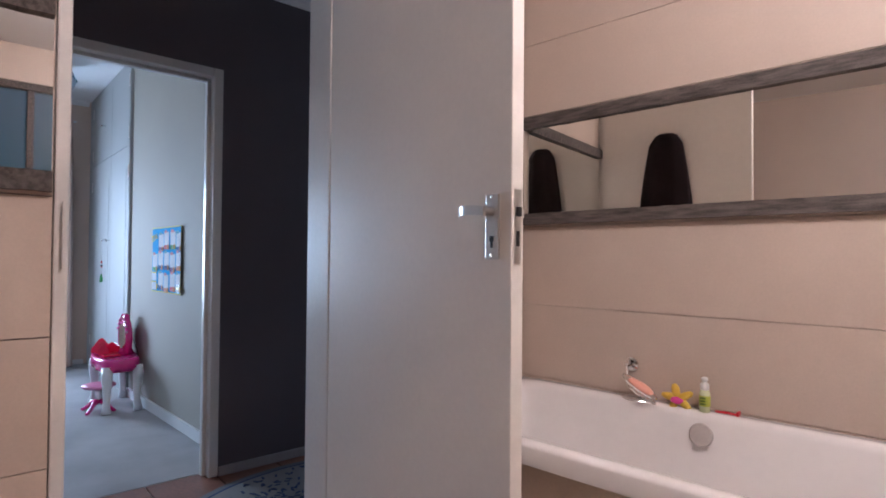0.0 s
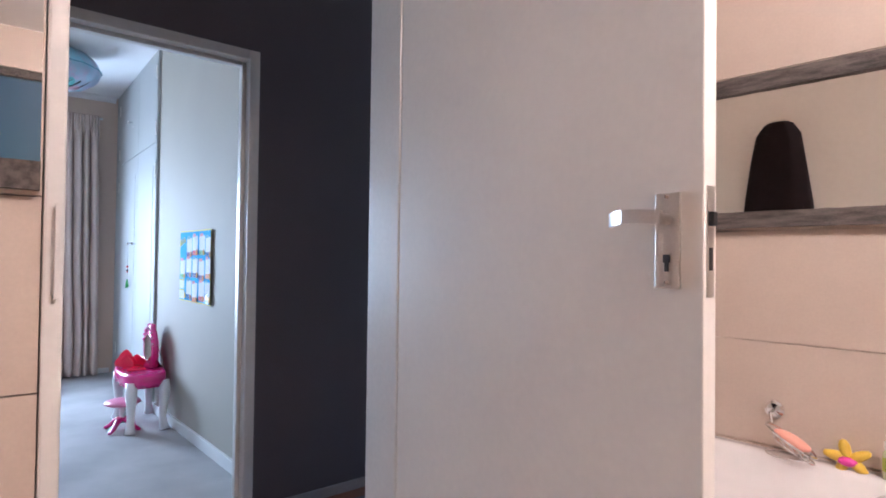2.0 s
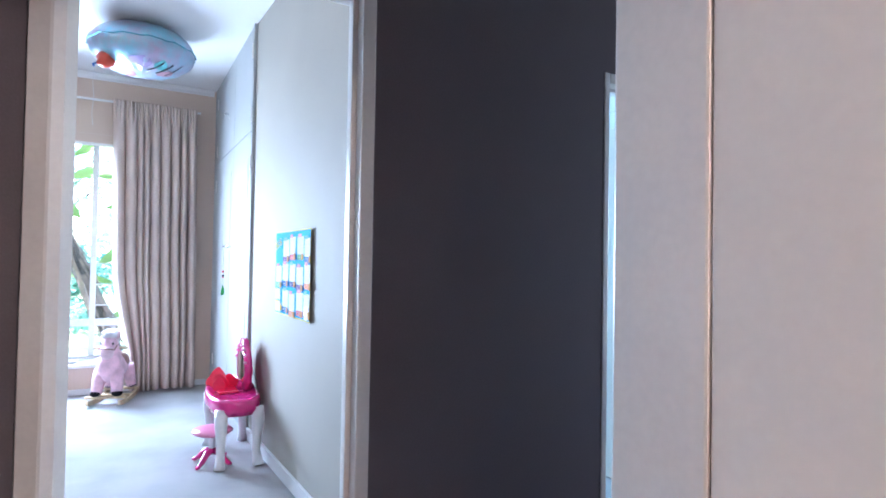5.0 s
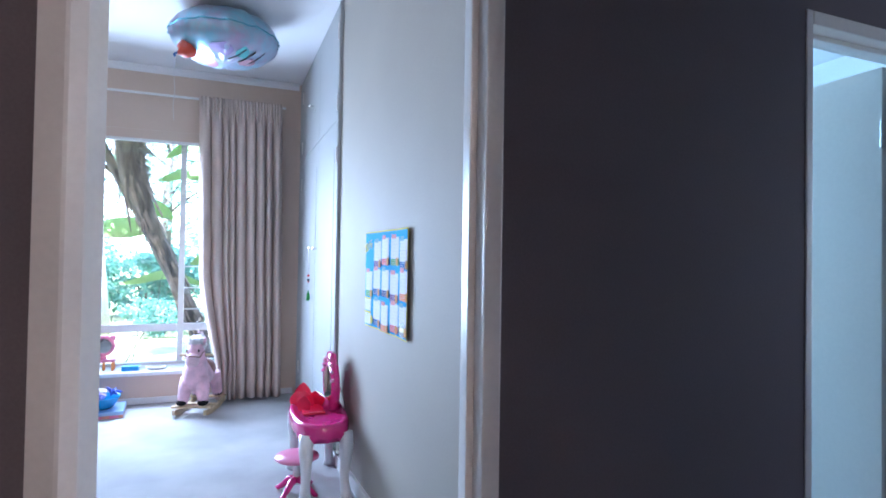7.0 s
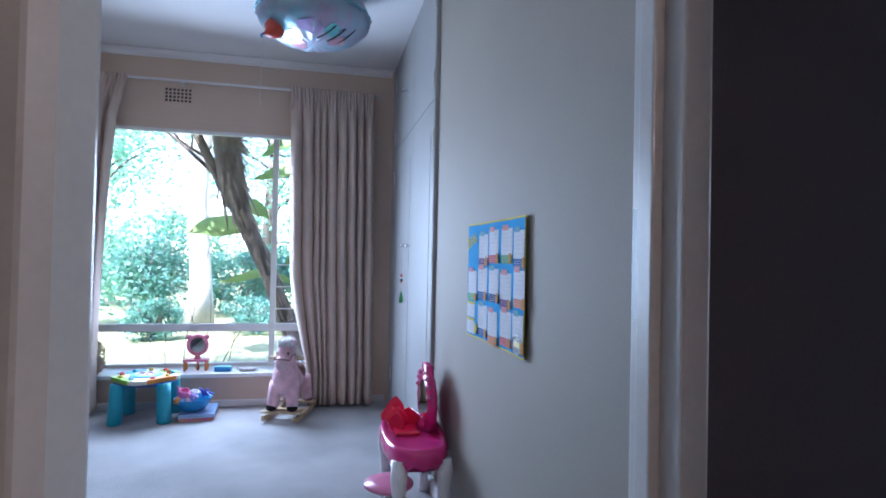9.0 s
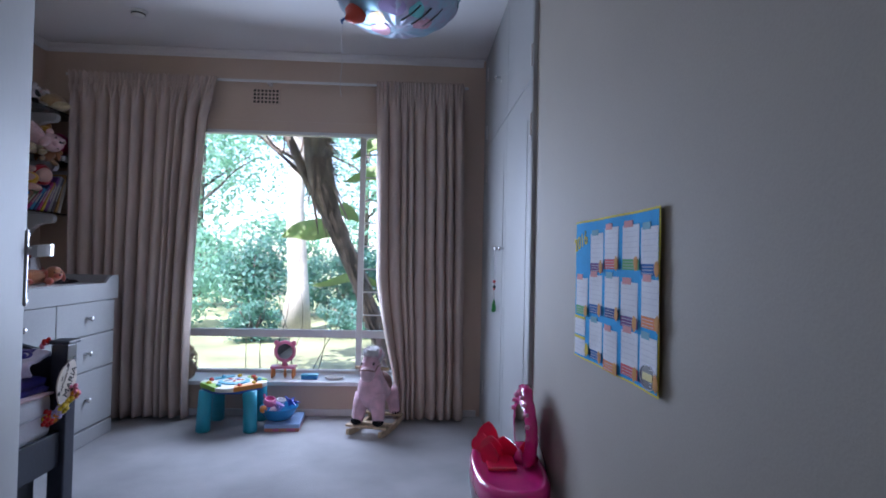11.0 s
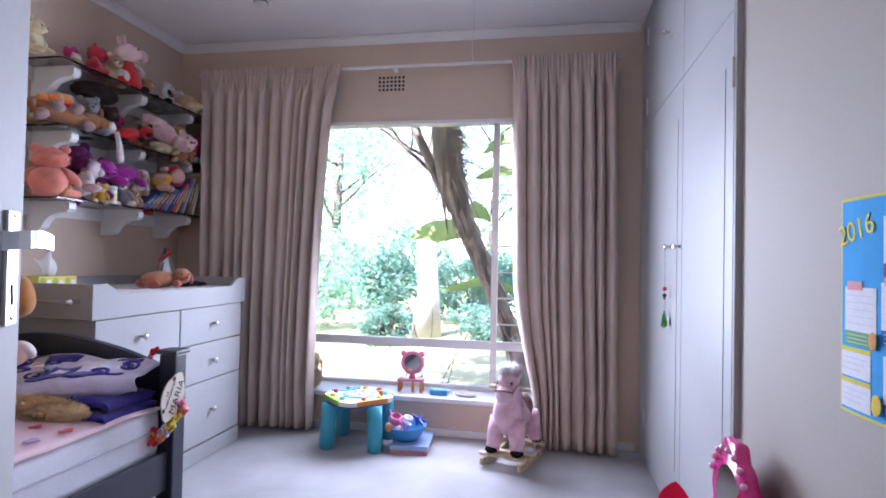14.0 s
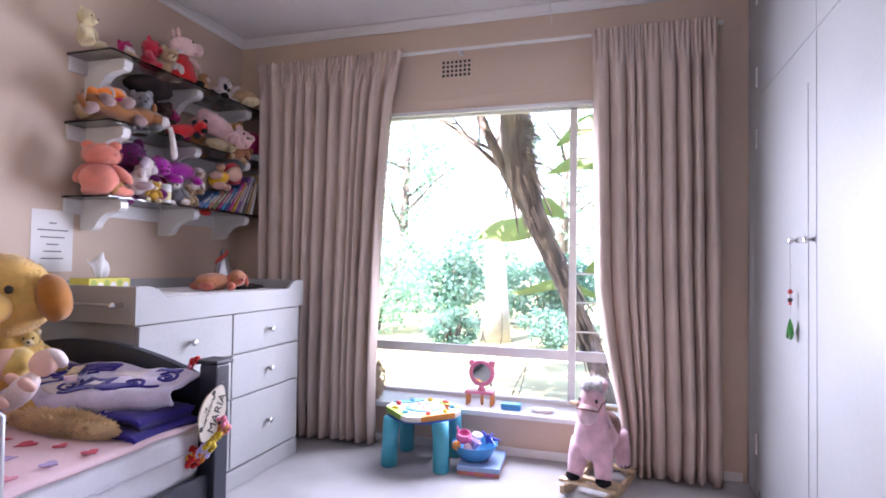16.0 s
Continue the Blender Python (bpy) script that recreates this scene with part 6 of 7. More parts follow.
GIRAFFE = ("giraffe_plush", (0.50, 0.30, 0.08))
Y1 = -1.81
TOYS = [
    # shelf 1
    ("teddy_bear", "small cream teddy bear sitting on the top shelf", (-5.235, Y1 + 0.03, S1), 0.150, CREAM, None, "round", False, None, 20),
    ("soft_toy", "small brown soft toy lying behind the cream teddy", (-5.43, Y1 - 0.01, S1), 0.11, TAN, None, "flop", True, None, 150),
    ("soft_toy", "tiny white soft toy on the top shelf", (-5.50, Y1 + 0.02, S1), 0.085, WHITE, None, "round", False, None, 10),
    ("soft_toy", "crimson plush toy sitting on the top shelf", (-5.635, Y1, S1), 0.185, ("crimson_plush", (0.56, 0.07, 0.10)), None, "round", False, None, 30),
    ("soft_toy", "beige plush toy tucked beside the crimson one", (-5.735, Y1 + 0.01, S1), 0.16, TAN, CREAM, "round", False, None, -20),
    ("soft_toy", "small orange and beige soft toy beside the pig", (-6.04, Y1 + 0.01, S1), 0.13, ("apricot_plush", (0.62, 0.36, 0.20)), WHITE, "round", False, None, 10),
    ("dog_toy", "white plush puppy with black ears lying down", (-6.10, Y1 + 0.06, S1), 0.12, WHITE, ("black_toy_plush", (0.02, 0.02, 0.02)), "flop", True, None, 60),
    ("soft_toy", "white plush lamb on the top shelf", (-6.24, Y1 + 0.03, S1), 0.15, WHITE, None, "round", False, None, 20),
    ("soft_toy", "small white plush cat on the top shelf", (-6.35, Y1 + 0.04, S1), 0.13, WHITE, PINK, "round", False, None, -10),
    ("dog_toy", "long tan plush dog lying along the shelf end", (-6.42, Y1 + 0.05, S1), 0.265, ("fawn_plush", (0.52, 0.37, 0.22)), CREAM, "flop", 1, None, (0, 0, 195)),
    # shelf 2
    ("cat_toy", "grey plush cat on the middle shelf", (-5.56, Y1 + 0.065, S2), 0.185, GREY, GREY, "round", False, None, (-6, 8, -30)),
    ("soft_toy", "dark brown plush bear in the shelf's shade", (-5.72, Y1 + 0.03, S2), 0.185, DARK, DARK, "round", False, None, -30),
    ("ladybird_toy", "bright red plush ladybird hanging over the shelf edge", (-5.78, Y1 + 0.105, S2 + 0.015), 0.155, RED, ("black_toy_plush", (0.02, 0.02, 0.02)), "round", -1, None, (-18, 14, -20)),
    ("pig_toy", "pale pink plush pig lying head down on the shelf", (-6.04, Y1 + 0.09, S2 + 0.10), 0.235, PINK, PINK, "round", -1, None, (0, -30, -25)),
    ("soft_toy", "cream plush toy lying under the pink pig", (-6.09, Y1 + 0.095, S2), 0.155, CREAM, CREAM, "flop", -1, None, (0, 0, -10)),
    ("giraffe_toy", "small spotted plush giraffe at the shelf's back", (-6.33, Y1 + 0.06, S2 + 0.03), 0.185, GIRAFFE, BROWN, "round", False, None, -30),
    ("monkey_toy", "brown plush monkey drooping over the shelf edge", (-6.22, Y1 + 0.125, S2 - 0.02), 0.150, ("rust_plush", (0.34, 0.17, 0.10)), TAN, "round", False, None, (-30, -14, -30)),
    # shelf 3
    ("teddy_bear", "large coral plush teddy bear turned to the wall", (-5.285, Y1 + 0.085, S3), 0.225, CORAL, CORAL, "round", False, None, (0, 0, 118)),
    ("rabbit_toy", "white plush lamb slumped beside the coral bear", (-5.485, Y1 + 0.085, S3 + 0.035), 0.195, WHITE, ("lilac_white_plush", (0.66, 0.56, 0.62)), "flop", False, None, (-10, -24, 40)),
    ("giraffe_toy", "tiny spotted plush giraffe on the lowest shelf", (-5.575, Y1 + 0.120, S3), 0.095, GIRAFFE, CREAM, "round", False, None, -40),
    ("mouse_toy", "grey plush mouse in a spotted dress", (-5.765, Y1 + 0.105, S3), 0.140, GREY, WHITE, "round", False, ("spot_dress", (0.16, 0.15, 0.17)), (-8, 10, -35)),
    # dark plum filler toy, put where shadow gathers behind the heap
    ("soft_toy", "deep plum plush filler for the shadow mass behind other toys", (-5.60, Y1 - 0.01, S3), 0.285, ("plum_plush", (0.13, 0.020, 0.10)), ("plum_plush", (0.13, 0.020, 0.10)), "round", False, None, -20),
    ("soft_toy", "bright purple plush toy lying on the heap", (-5.79, Y1 + 0.055, S3 + 0.145), 0.205, PURPLE, PURPLE, "flop", 1, None, (-20, 4, -6)),
    ("soft_toy", "white and tan plush puppy peeping between toys", (-5.885, Y1 + 0.085, S3 + 0.085), 0.140, WHITE, TAN, "flop", False, None, (0, -16, -30)),
    # chest, bed
    ("dog_toy", "small brown plush dog lying on the changing tray", (-5.76, -1.45, 0.986), 0.22, ("auburn_plush", (0.40, 0.18, 0.10)), ("russet_plush", (0.46, 0.14, 0.10)), "flop", -1, None, -25),
    ("dog_toy", "very large golden plush dog sitting on the bed", (-4.655, -1.425, 0.605), 0.58, ("honey_plush", (0.64, 0.41, 0.16)), ("rust_ear_plush", (0.36, 0.15, 0.040)), "flop", False, None, -52),
    ("teddy_bear", "yellow and pink plush teddy propped on the bed", (-4.69, -1.345, 0.755), 0.15, ("yellow_toy_plush", (0.74, 0.56, 0.26)), CREAM, "round", False, None, -35),
]
EXTRA = [(S1, -5.55, -0.05, 0.13, MAG), (S1, -5.80, -0.06, 0.17, WHITE), (S1, -6.16, -0.05, 0.17, TAN), (S1, -6.40, -0.05, 0.16, CREAM), (S1, -6.54, 0.05, 0.13, TAN),
         (S2, -5.66, -0.05, 0.22, DARK), (S2, -5.86, -0.05, 0.20, MAG), (S2, -6.02, -0.06, 0.22, BROWN), (S2, -6.22, -0.05, 0.22, GREY), (S2, -6.38, 0.10, 0.10, BROWN), (S2, -5.45, -0.07, 0.17, TAN),
         (S3, -5.42, -0.04, 0.20, BROWN), (S3, -5.74, -0.05, 0.24, MAG), (S3, -5.90, -0.05, 0.23, PURPLE), (S3, -6.02, -0.07, 0.20, RED), (S3, -5.86, 0.105, 0.10, TAN), (S3 + 0.16, -5.70, -0.02, 0.15, PURPLE)]
for k, (z, x, dy, size, c) in enumerate(EXTRA):
    TOYS.append(("soft_toy", "%s soft toy squeezed into the pile on the shelf" % c[0].replace("_", " ").replace(" plush", "").replace(" toy", ""), (x, Y1 + dy, z), size, c, None, ("round", "flop")[k % 2], k % 3 != 0, None, 70 * k))
rnd = random.Random(17)
for nm, lb, loc, size, c1, c2, ears, lying, dress, turn in TOYS:
    shelf_toy = loc[2] > 1.3
    tx, ty = (rnd.uniform(-14, 10), rnd.uniform(-16, 16)) if shelf_toy else (0, 0)
    if isinstance(turn, tuple):
        tx, ty, turn = turn
    toy = soft_toy(nm, lb, pose(*loc, tx, ty, turn) @ Matrix.Diagonal((1.30, 1.25, 1.0, 1) if c1 is CORAL else (1, 1, 1, 1)), size * (1.22 if shelf_toy else 1.0), c1, c2, ears, lying, dress, 1.25 if size > 0.5 else 1.0)
    s9 = size * (1.22 if shelf_toy else 1.0)
    if lying:
        fuzz(toy, "coat", (0, 0, 0.22 * s9), (0.46 * s9, 0.24 * s9, 0.21 * s9), 420, 0.05 * s9 + 0.003, fur(*c1), 3)
    else:
        hb = 1.25 if size > 0.5 else 1.0
        fuzz(toy, "coat", (0, 0.05 * s9, 0.70 * s9), (0.23 * s9 * hb, 0.21 * s9 * hb, 0.21 * s9 * hb), 420 if size < 0.5 else 2600, 0.045 * s9 + 0.002 if size < 0.5 else 0.012, fur(*c1), 3)
tagged(part("plush_cap", moved(blob((0, 0, 0), (0.15, 0.085, 0.050), 0.15, 6, 18), pose(-5.60, Y1 + 0.04, S2 + 0.252, 12, 0, 6)), fur("black_felt", (0.020, 0.013, 0.012)), smooth=True), "dark floppy felt cap lying over the plush toys", "cap")
bag = thing("toy_ball", "magenta rubber ball at the end of the shelf", "ball", pose(-6.50, -1.775, S2 + 0.052 + 0.084))
part("shell", blob((0, 0, 0), 0.083, 0.02, 0, 20), colour("magenta_rubber", (0.52, 0.02, 0.14), 0.35), bag, smooth=True)
part("valve", blob((0.02, 0.081, 0.0), 0.004, 0, 0, 6), M["black"], bag)


def lying_horse():
    t = thing("horse_toy", "chestnut plush horse lying along the middle shelf", "soft toy", pose(-5.40, -1.735, S2))
    coat, hoof, white = fur("deep_chestnut_plush", (0.25, 0.105, 0.045)), fur("mauve_hoof_plush", (0.30, 0.21, 0.20)), fur("white_toy_plush", (0.74, 0.68, 0.66))
    part("body", moved(blob((0, 0, 0), (0.20, 0.065, 0.050), 0.08, 1, 22), pose(0.03, 0, 0.064, 0, -4, 0)), coat, t, smooth=True)
    fuzz(t, "coat", (0.03, 0, 0.064), (0.20, 0.065, 0.050), 700, 0.010, coat, 4)
    part("neck", moved(blob((0, 0, 0), (0.10, 0.05, 0.050), 0.06, 2, 18), pose(-0.13, 0.01, 0.070, 0, 4, 0)), coat, t, smooth=True)
    h = part("head", blob((-0.190, 0.03, 0.068), (0.065, 0.042, 0.040), 0.05, 3, 18), coat, t, smooth=True)
    part("muzzle", blob((-0.222, 0.050, 0.062), (0.034, 0.034, 0.036), 0.04, 4, 16), white, h, smooth=True)
    for y in (0.0, 0.045):
        part("ear", blob((-0.165, y, 0.125), (0.016, 0.012, 0.026), 0.05, y, 10), coat, h, smooth=True)
    part("eye", blob((-0.205, 0.073, 0.092), (0.006, 0.004, 0.006), 0, 0, 8), M["black"], h, smooth=True)
    for x, y, z, a in ((0.20, 0.04, 0.030, 20), (0.13, 0.06, 0.085, -20), (0.02, 0.065, 0.098, 30), (-0.06, 0.06, 0.030, 0)):
        part("leg", moved(blob((0, 0, 0), (0.040, 0.034, 0.028), 0.08, x, 14), pose(x, y, z, 0, a, 0)), hoof, t, smooth=True)
    part("tail", tube([(0.215, 0, 0.09), (0.235, 0.02, 0.06), (0.232, 0.05, 0.02)], [0.022, 0.018, 0.010], 8), coat, t, smooth=True)
    part("hanging_leg", tube([(-0.235, 0.085, 0.040), (-0.250, 0.092, -0.03), (-0.262, 0.092, -0.10), (-0.270, 0.090, -0.125)], [0.012, 0.015, 0.020, 0.013], 12), white, t, "cream leg hanging over the shelf edge", smooth=True)
    f = thing("fish_toy", "orange and white plush clownfish on the plush horse", "soft toy", pose(-5.355, -1.74, S2 + 0.108, 0, 8, 0))
    og = fur("orange_plush", (0.78, 0.25, 0.02))
    part("body", blob((0, 0, 0.025), (0.085, 0.05, 0.040), 0.08, 5, 18), og, f, smooth=True)
    for x in (0.03, -0.035):
        part("stripe", moved(blob((0, 0, 0), (0.009, 0.047, 0.038), 0.03, 1, 14), pose(x, 0.006, 0.029)), fur("white_toy_plush", (0.74, 0.68, 0.66)), f, smooth=True)
    part("tail", blob((0.105, 0, 0.02), (0.035, 0.016, 0.034), 0.15, 2, 12), og, f, smooth=True)
    part("fin", blob((-0.01, 0.045, 0.0), (0.035, 0.028, 0.014), 0.15, 3, 12), fur("magenta_plush", (0.52, 0.03, 0.17)), f, smooth=True)


lying_horse()


def dressed_pig():
    t = thing("pig_toy", "pale pink pig soft toy in a red dress", "soft toy", pose(-5.825, Y1 + 0.045, S1, 0, 0, -12))
    skin, red = fur("pale_pig_plush", (0.82, 0.62, 0.60)), fur("red_plush", (0.55, 0.02, 0.03))
    part("dress", lathe([(0.020, 0.0), (0.088, 0.006), (0.092, 0.030), (0.070, 0.105), (0.048, 0.160), (0.020, 0.172)], 26), red, t, "flared red dress", smooth=True)
    head = part("head", moved(blob((0, 0, 0), (0.082, 0.058, 0.062), 0.05, 4, 22), pose(-0.010, 0.006, 0.215, 0, 12, 0)), skin, t, smooth=True)
    part("snout", moved(lathe([(0.018, 0.0), (0.036, 0.004), (0.036, 0.050), (0.030, 0.058), (0.008, 0.060)], 20), pose(-0.060, 0.010, 0.222, 0, -78, 0)), skin, head, smooth=True)
    for y in (-0.018, 0.028):
        part("ear", moved(blob((0, 0, 0), (0.012, 0.010, 0.030), 0.05, y, 12), pose(0.038, y, 0.282, 0, 14, 0)), skin, head, smooth=True)
    part("eye", blob((-0.030, 0.060, 0.246), (0.006, 0.004, 0.006), 0, 0, 8), M["black"], head, smooth=True)
    part("smile", tube([(-0.070, 0.048, 0.190), (-0.055, 0.056, 0.182), (-0.038, 0.059, 0.186)], 0.0018, 6), red, head)
    for y in (-0.05, 0.062):
        part("arm", tube([(-0.02, y * 0.8, 0.150), (-0.045, y * 1.25, 0.120), (-0.060, y * 1.3, 0.095)], [0.013, 0.011, 0.014], 10), skin, t, smooth=True)
    for y in (-0.03, 0.045):
        part("shoe", blob((-0.075, y + 0.03, 0.016), (0.030, 0.018, 0.016), 0.05, y, 12), fur("black_felt", (0.020, 0.013, 0.012)), t, smooth=True)
    part("bow", blob((0.050, 0.055, 0.165), (0.018, 0.010, 0.012), 0.3, 2, 10), fur("white_toy_plush", (0.74, 0.68, 0.66)), t, smooth=True)


dressed_pig()


def doll(name, label, m, size, skin, hair, cloth, cap=False):
    """A doll in one mesh: head, hair, dress, limbs."""
    bm = bmesh.new()
    s = size
    slots = []
    def add(c, r, idx, seed=0.0, mm=None):
        n0 = len(bm.faces)
        add_blob(bm, [q * s for q in c], [q * s for q in r], 0.05, seed, 14, mm)
        bm.faces.ensure_lookup_table()
        for f in bm.faces[n0:]:
            f.material_index = idx
    add((0, 0, 0.28), (0.17, 0.14, 0.26), 2, 1)
    add((0, 0.03, 0.68), (0.17, 0.16, 0.18), 0, 2)
    if cap:
        add((0, -0.02, 0.79), (0.180, 0.165, 0.105), 1, 3)
    else:
        add((0, -0.055, 0.735), (0.25, 0.165, 0.21), 1, 3)
    for x in (-1, 1):
        add((0.22 * x, 0.08, 0.36), (0.07, 0.12, 0.07), 0, 4)
        add((0.11 * x, 0.22, 0.08), (0.08, 0.20, 0.07), 0, 5)
    me = bpy.data.meshes.new(name)
    for f in bm.faces:
        f.smooth = True
    bm.to_mesh(me)
    bm.free()
    for c in (skin, hair, cloth):
        me.materials.append(c)
    ob = new(name, me)
    ob.matrix_world = m
    return tagged(ob, label, "doll")


SKIN = colour("doll_vinyl", (0.74, 0.46, 0.37), 0.5)
doll("rag_doll", "rag doll with red hair and a yellow striped dress", pose(-6.00, Y1 + 0.105, S3 + 0.165, 0, -68, -12), 0.29, SKIN, fur("red_yarn", (0.50, 0.03, 0.06)), fur("yellow_cloth", (0.70, 0.42, 0.05)))
doll("baby_doll", "baby doll with a white cap lying on the blanket", pose(-4.465, -1.140, 0.680, 42, 0, -108), 0.255, SKIN, fur("white_knit", (0.76, 0.66, 0.64)), fur("white_knit", (0.76, 0.66, 0.64)), True)
doll("cloth_doll", "cloth doll in a pink and red suit on the bed", pose(-4.430, -1.290, 0.660, 42, 0, -112), 0.28, SKIN, fur("blond_yarn", (0.68, 0.50, 0.20)), fur("pink_suit", (0.70, 0.08, 0.17)))


# ---- shelf clutter ----
jar = thing("plastic_jar", "white plastic jar with a yellow label on the shelf", "jar", pose(-5.665, -1.695, S3))
part("body", lathe([(0.026, 0.0), (0.028, 0.003), (0.028, 0.078), (0.024, 0.083)], 22), M["paper"], jar, smooth=True)
part("label_sheet", lathe([(0.0282, 0.018), (0.0286, 0.018), (0.0286, 0.060), (0.0282, 0.060)], 22), colour("pale_yellow_label", (0.70, 0.62, 0.30), 0.5), jar)
part("lid", lathe([(0.0275, 0.0835), (0.0285, 0.086), (0.0285, 0.100), (0.025, 0.103)], 22), M["white"], jar, "white screw lid", smooth=True)
rnd = random.Random(21)
SPINES = [(0.10, 0.16, 0.36), (0.05, 0.24, 0.52), (0.42, 0.20, 0.14), (0.16, 0.22, 0.10), (0.48, 0.05, 0.20), (0.04, 0.30, 0.55), (0.06, 0.10, 0.30), (0.55, 0.06, 0.22), (0.72, 0.50, 0.06), (0.20, 0.08, 0.30), (0.35, 0.36, 0.38), (0.10, 0.09, 0.10)]
SPINES += [(0.50, 0.30, 0.10), (0.62, 0.58, 0.55)]
x = -5.925
for i, c in enumerate(SPINES):
    lean = 56 - 2.9 * i
    h, d, w = 0.150 + 0.0120 * i + rnd.uniform(-0.015, 0.015), 0.15, rnd.uniform(0.016, 0.033)
    b = thing("book", "thin children's book leaning on the shelf, %s spine" % ("blue", "blue", "brown", "green", "crimson", "blue", "navy", "pink", "golden", "purple", "grey", "black", "ochre", "white")[i], "book",
              pose(x, -1.685, S3 + 0.001, 0, -lean, 0), group="leaning books")
    cv = colour("cover_%02d" % i, c, 0.35)
    part("cover", boxes((0.0, w, -d, 0.0, 0.0, h)), cv, b)
    part("pages", box(0.002, w - 0.002, -d - 0.001, -0.004, h + 0.0002, h + 0.0012), M["paper"], b)
    part("spine_bar", box(w * 0.3, w * 0.7, 0.0002, 0.0008, h * 0.3, h * 0.75), colour("spine_print", (0.6, 0.58, 0.5), 0.5), b)
    x -= 0.039 if i < 4 else 0.036
flat = thing("book", "navy hardback book lying flat under the ball", "book", pose(-6.505, -1.785, S2))
part("cover", box(-0.075, 0.075, -0.10, 0.105, 0.0, 0.004), colour("navy_cover", (0.03, 0.05, 0.14), 0.4), flat)
part("cover", box(-0.075, 0.075, -0.10, 0.105, 0.047, 0.051), colour("navy_cover", (0.03, 0.05, 0.14), 0.4), flat)
part("pages", box(-0.072, 0.072, -0.098, 0.102, 0.0041, 0.0469), M["paper"], flat)

# ---- on the changing tray ----
cm = thing("changing_mat", "white padded changing mat lying in the tray", "changing mat")
part("pad", box(-6.19, -5.03, -1.92, -1.215, 0.907, 0.985, 0.02), M["paper"], cm, smooth=True)
part("seam", tube([(-6.18, -1.217, 0.947), (-5.04, -1.217, 0.947)], 0.003, 6), M["chest"], cm)
tb = thing("tissue_box", "yellow printed tissue box with a tissue pulled out", "tissue box", pose(-5.34, -1.76, 0.986))
part("carton", box(-0.115, 0.115, -0.06, 0.06, 0.0, 0.070, 0.003), colour("tissue_yellow", (0.66, 0.60, 0.10), 0.6), tb)
for k in range(6):
    part("print_spot", moved(lathe([(0.016, 0.0), (0.016, 0.0008)], 12), pose(-0.09 + 0.036 * k, 0.0600, 0.035 + 0.012 * (k % 2), -90)), colour("print_lime", (0.34, 0.42, 0.06), 0.6) if k % 2 else M["paper"], tb)
bm = bmesh.new()
g = []
for i in range(11):
    row = []
    for j in range(9):
        u, v = i / 10 - 0.5, j / 8
        row.append(bm.verts.new((0.11 * u * (0.35 + v), 0.014 * math.sin(u * 11 + v * 3) - 0.03 * v * v, 0.068 + 0.115 * v * (1 - 0.55 * abs(u + 0.15) - 0.15 * math.sin(u * 9)))))
    g.append(row)
for a, b in zip(g, g[1:]):
    for j in range(8):
        bm.faces.new((a[j], a[j + 1], b[j + 1], b[j]))
tis = part("tissue", bm, M["paper"], tb, "crumpled white tissue", smooth=True)
tis.modifiers.new("thickness", "SOLIDIFY").thickness = 0.0012
scarf = thing("dark_scarf", "dark folded cloth lying on the changing tray", "cloth", pose(-5.97, -1.42, 0.986))
part("fold", blob((0, 0, 0.018), (0.12, 0.05, 0.018), 0.3, 5, 20), fur("black_felt", (0.020, 0.013, 0.012)), scarf, smooth=True)
part("end", blob((-0.09, 0.02, 0.012), (0.07, 0.028, 0.012), 0.3, 6, 16), fur("black_felt", (0.020, 0.013, 0.012)), scarf, smooth=True)
bk = thing("book", "pale pink book lying flat on the changing tray", "book", pose(-6.08, -1.66, 0.986, 0, 0, 8))
part("cover", box(-0.10, 0.10, -0.07, 0.07, 0.0, 0.003), colour("pale_pink_cover", (0.62, 0.36, 0.40), 0.5), bk)
part("cover", box(-0.10, 0.10, -0.07, 0.07, 0.030, 0.033), colour("pale_pink_cover", (0.62, 0.36, 0.40), 0.5), bk)
part("pages", box(-0.098, 0.098, -0.068, 0.068, 0.0032, 0.0298), M["paper"], bk)
ct = thing("party_cone", "silver and red foil party cone standing on a book", "party cone", pose(-6.10, -1.66, 1.0195))
part("cone", lathe([(0.070, 0.0), (0.069, 0.004), (0.014, 0.200), (0.004, 0.203)], 22), colour("silver_foil", (0.60, 0.62, 0.66), 0.2, metal=0.9), ct, smooth=True)
part("stripe", tube([(0.068 * (1 - 0.78 * u) * math.cos(9 * u), 0.068 * (1 - 0.78 * u) * math.sin(9 * u), 0.200 * u) for u in (k / 20 for k in range(20))], 0.012, 6), colour("red_foil", (0.52, 0.06, 0.03), 0.3), ct, smooth=True)


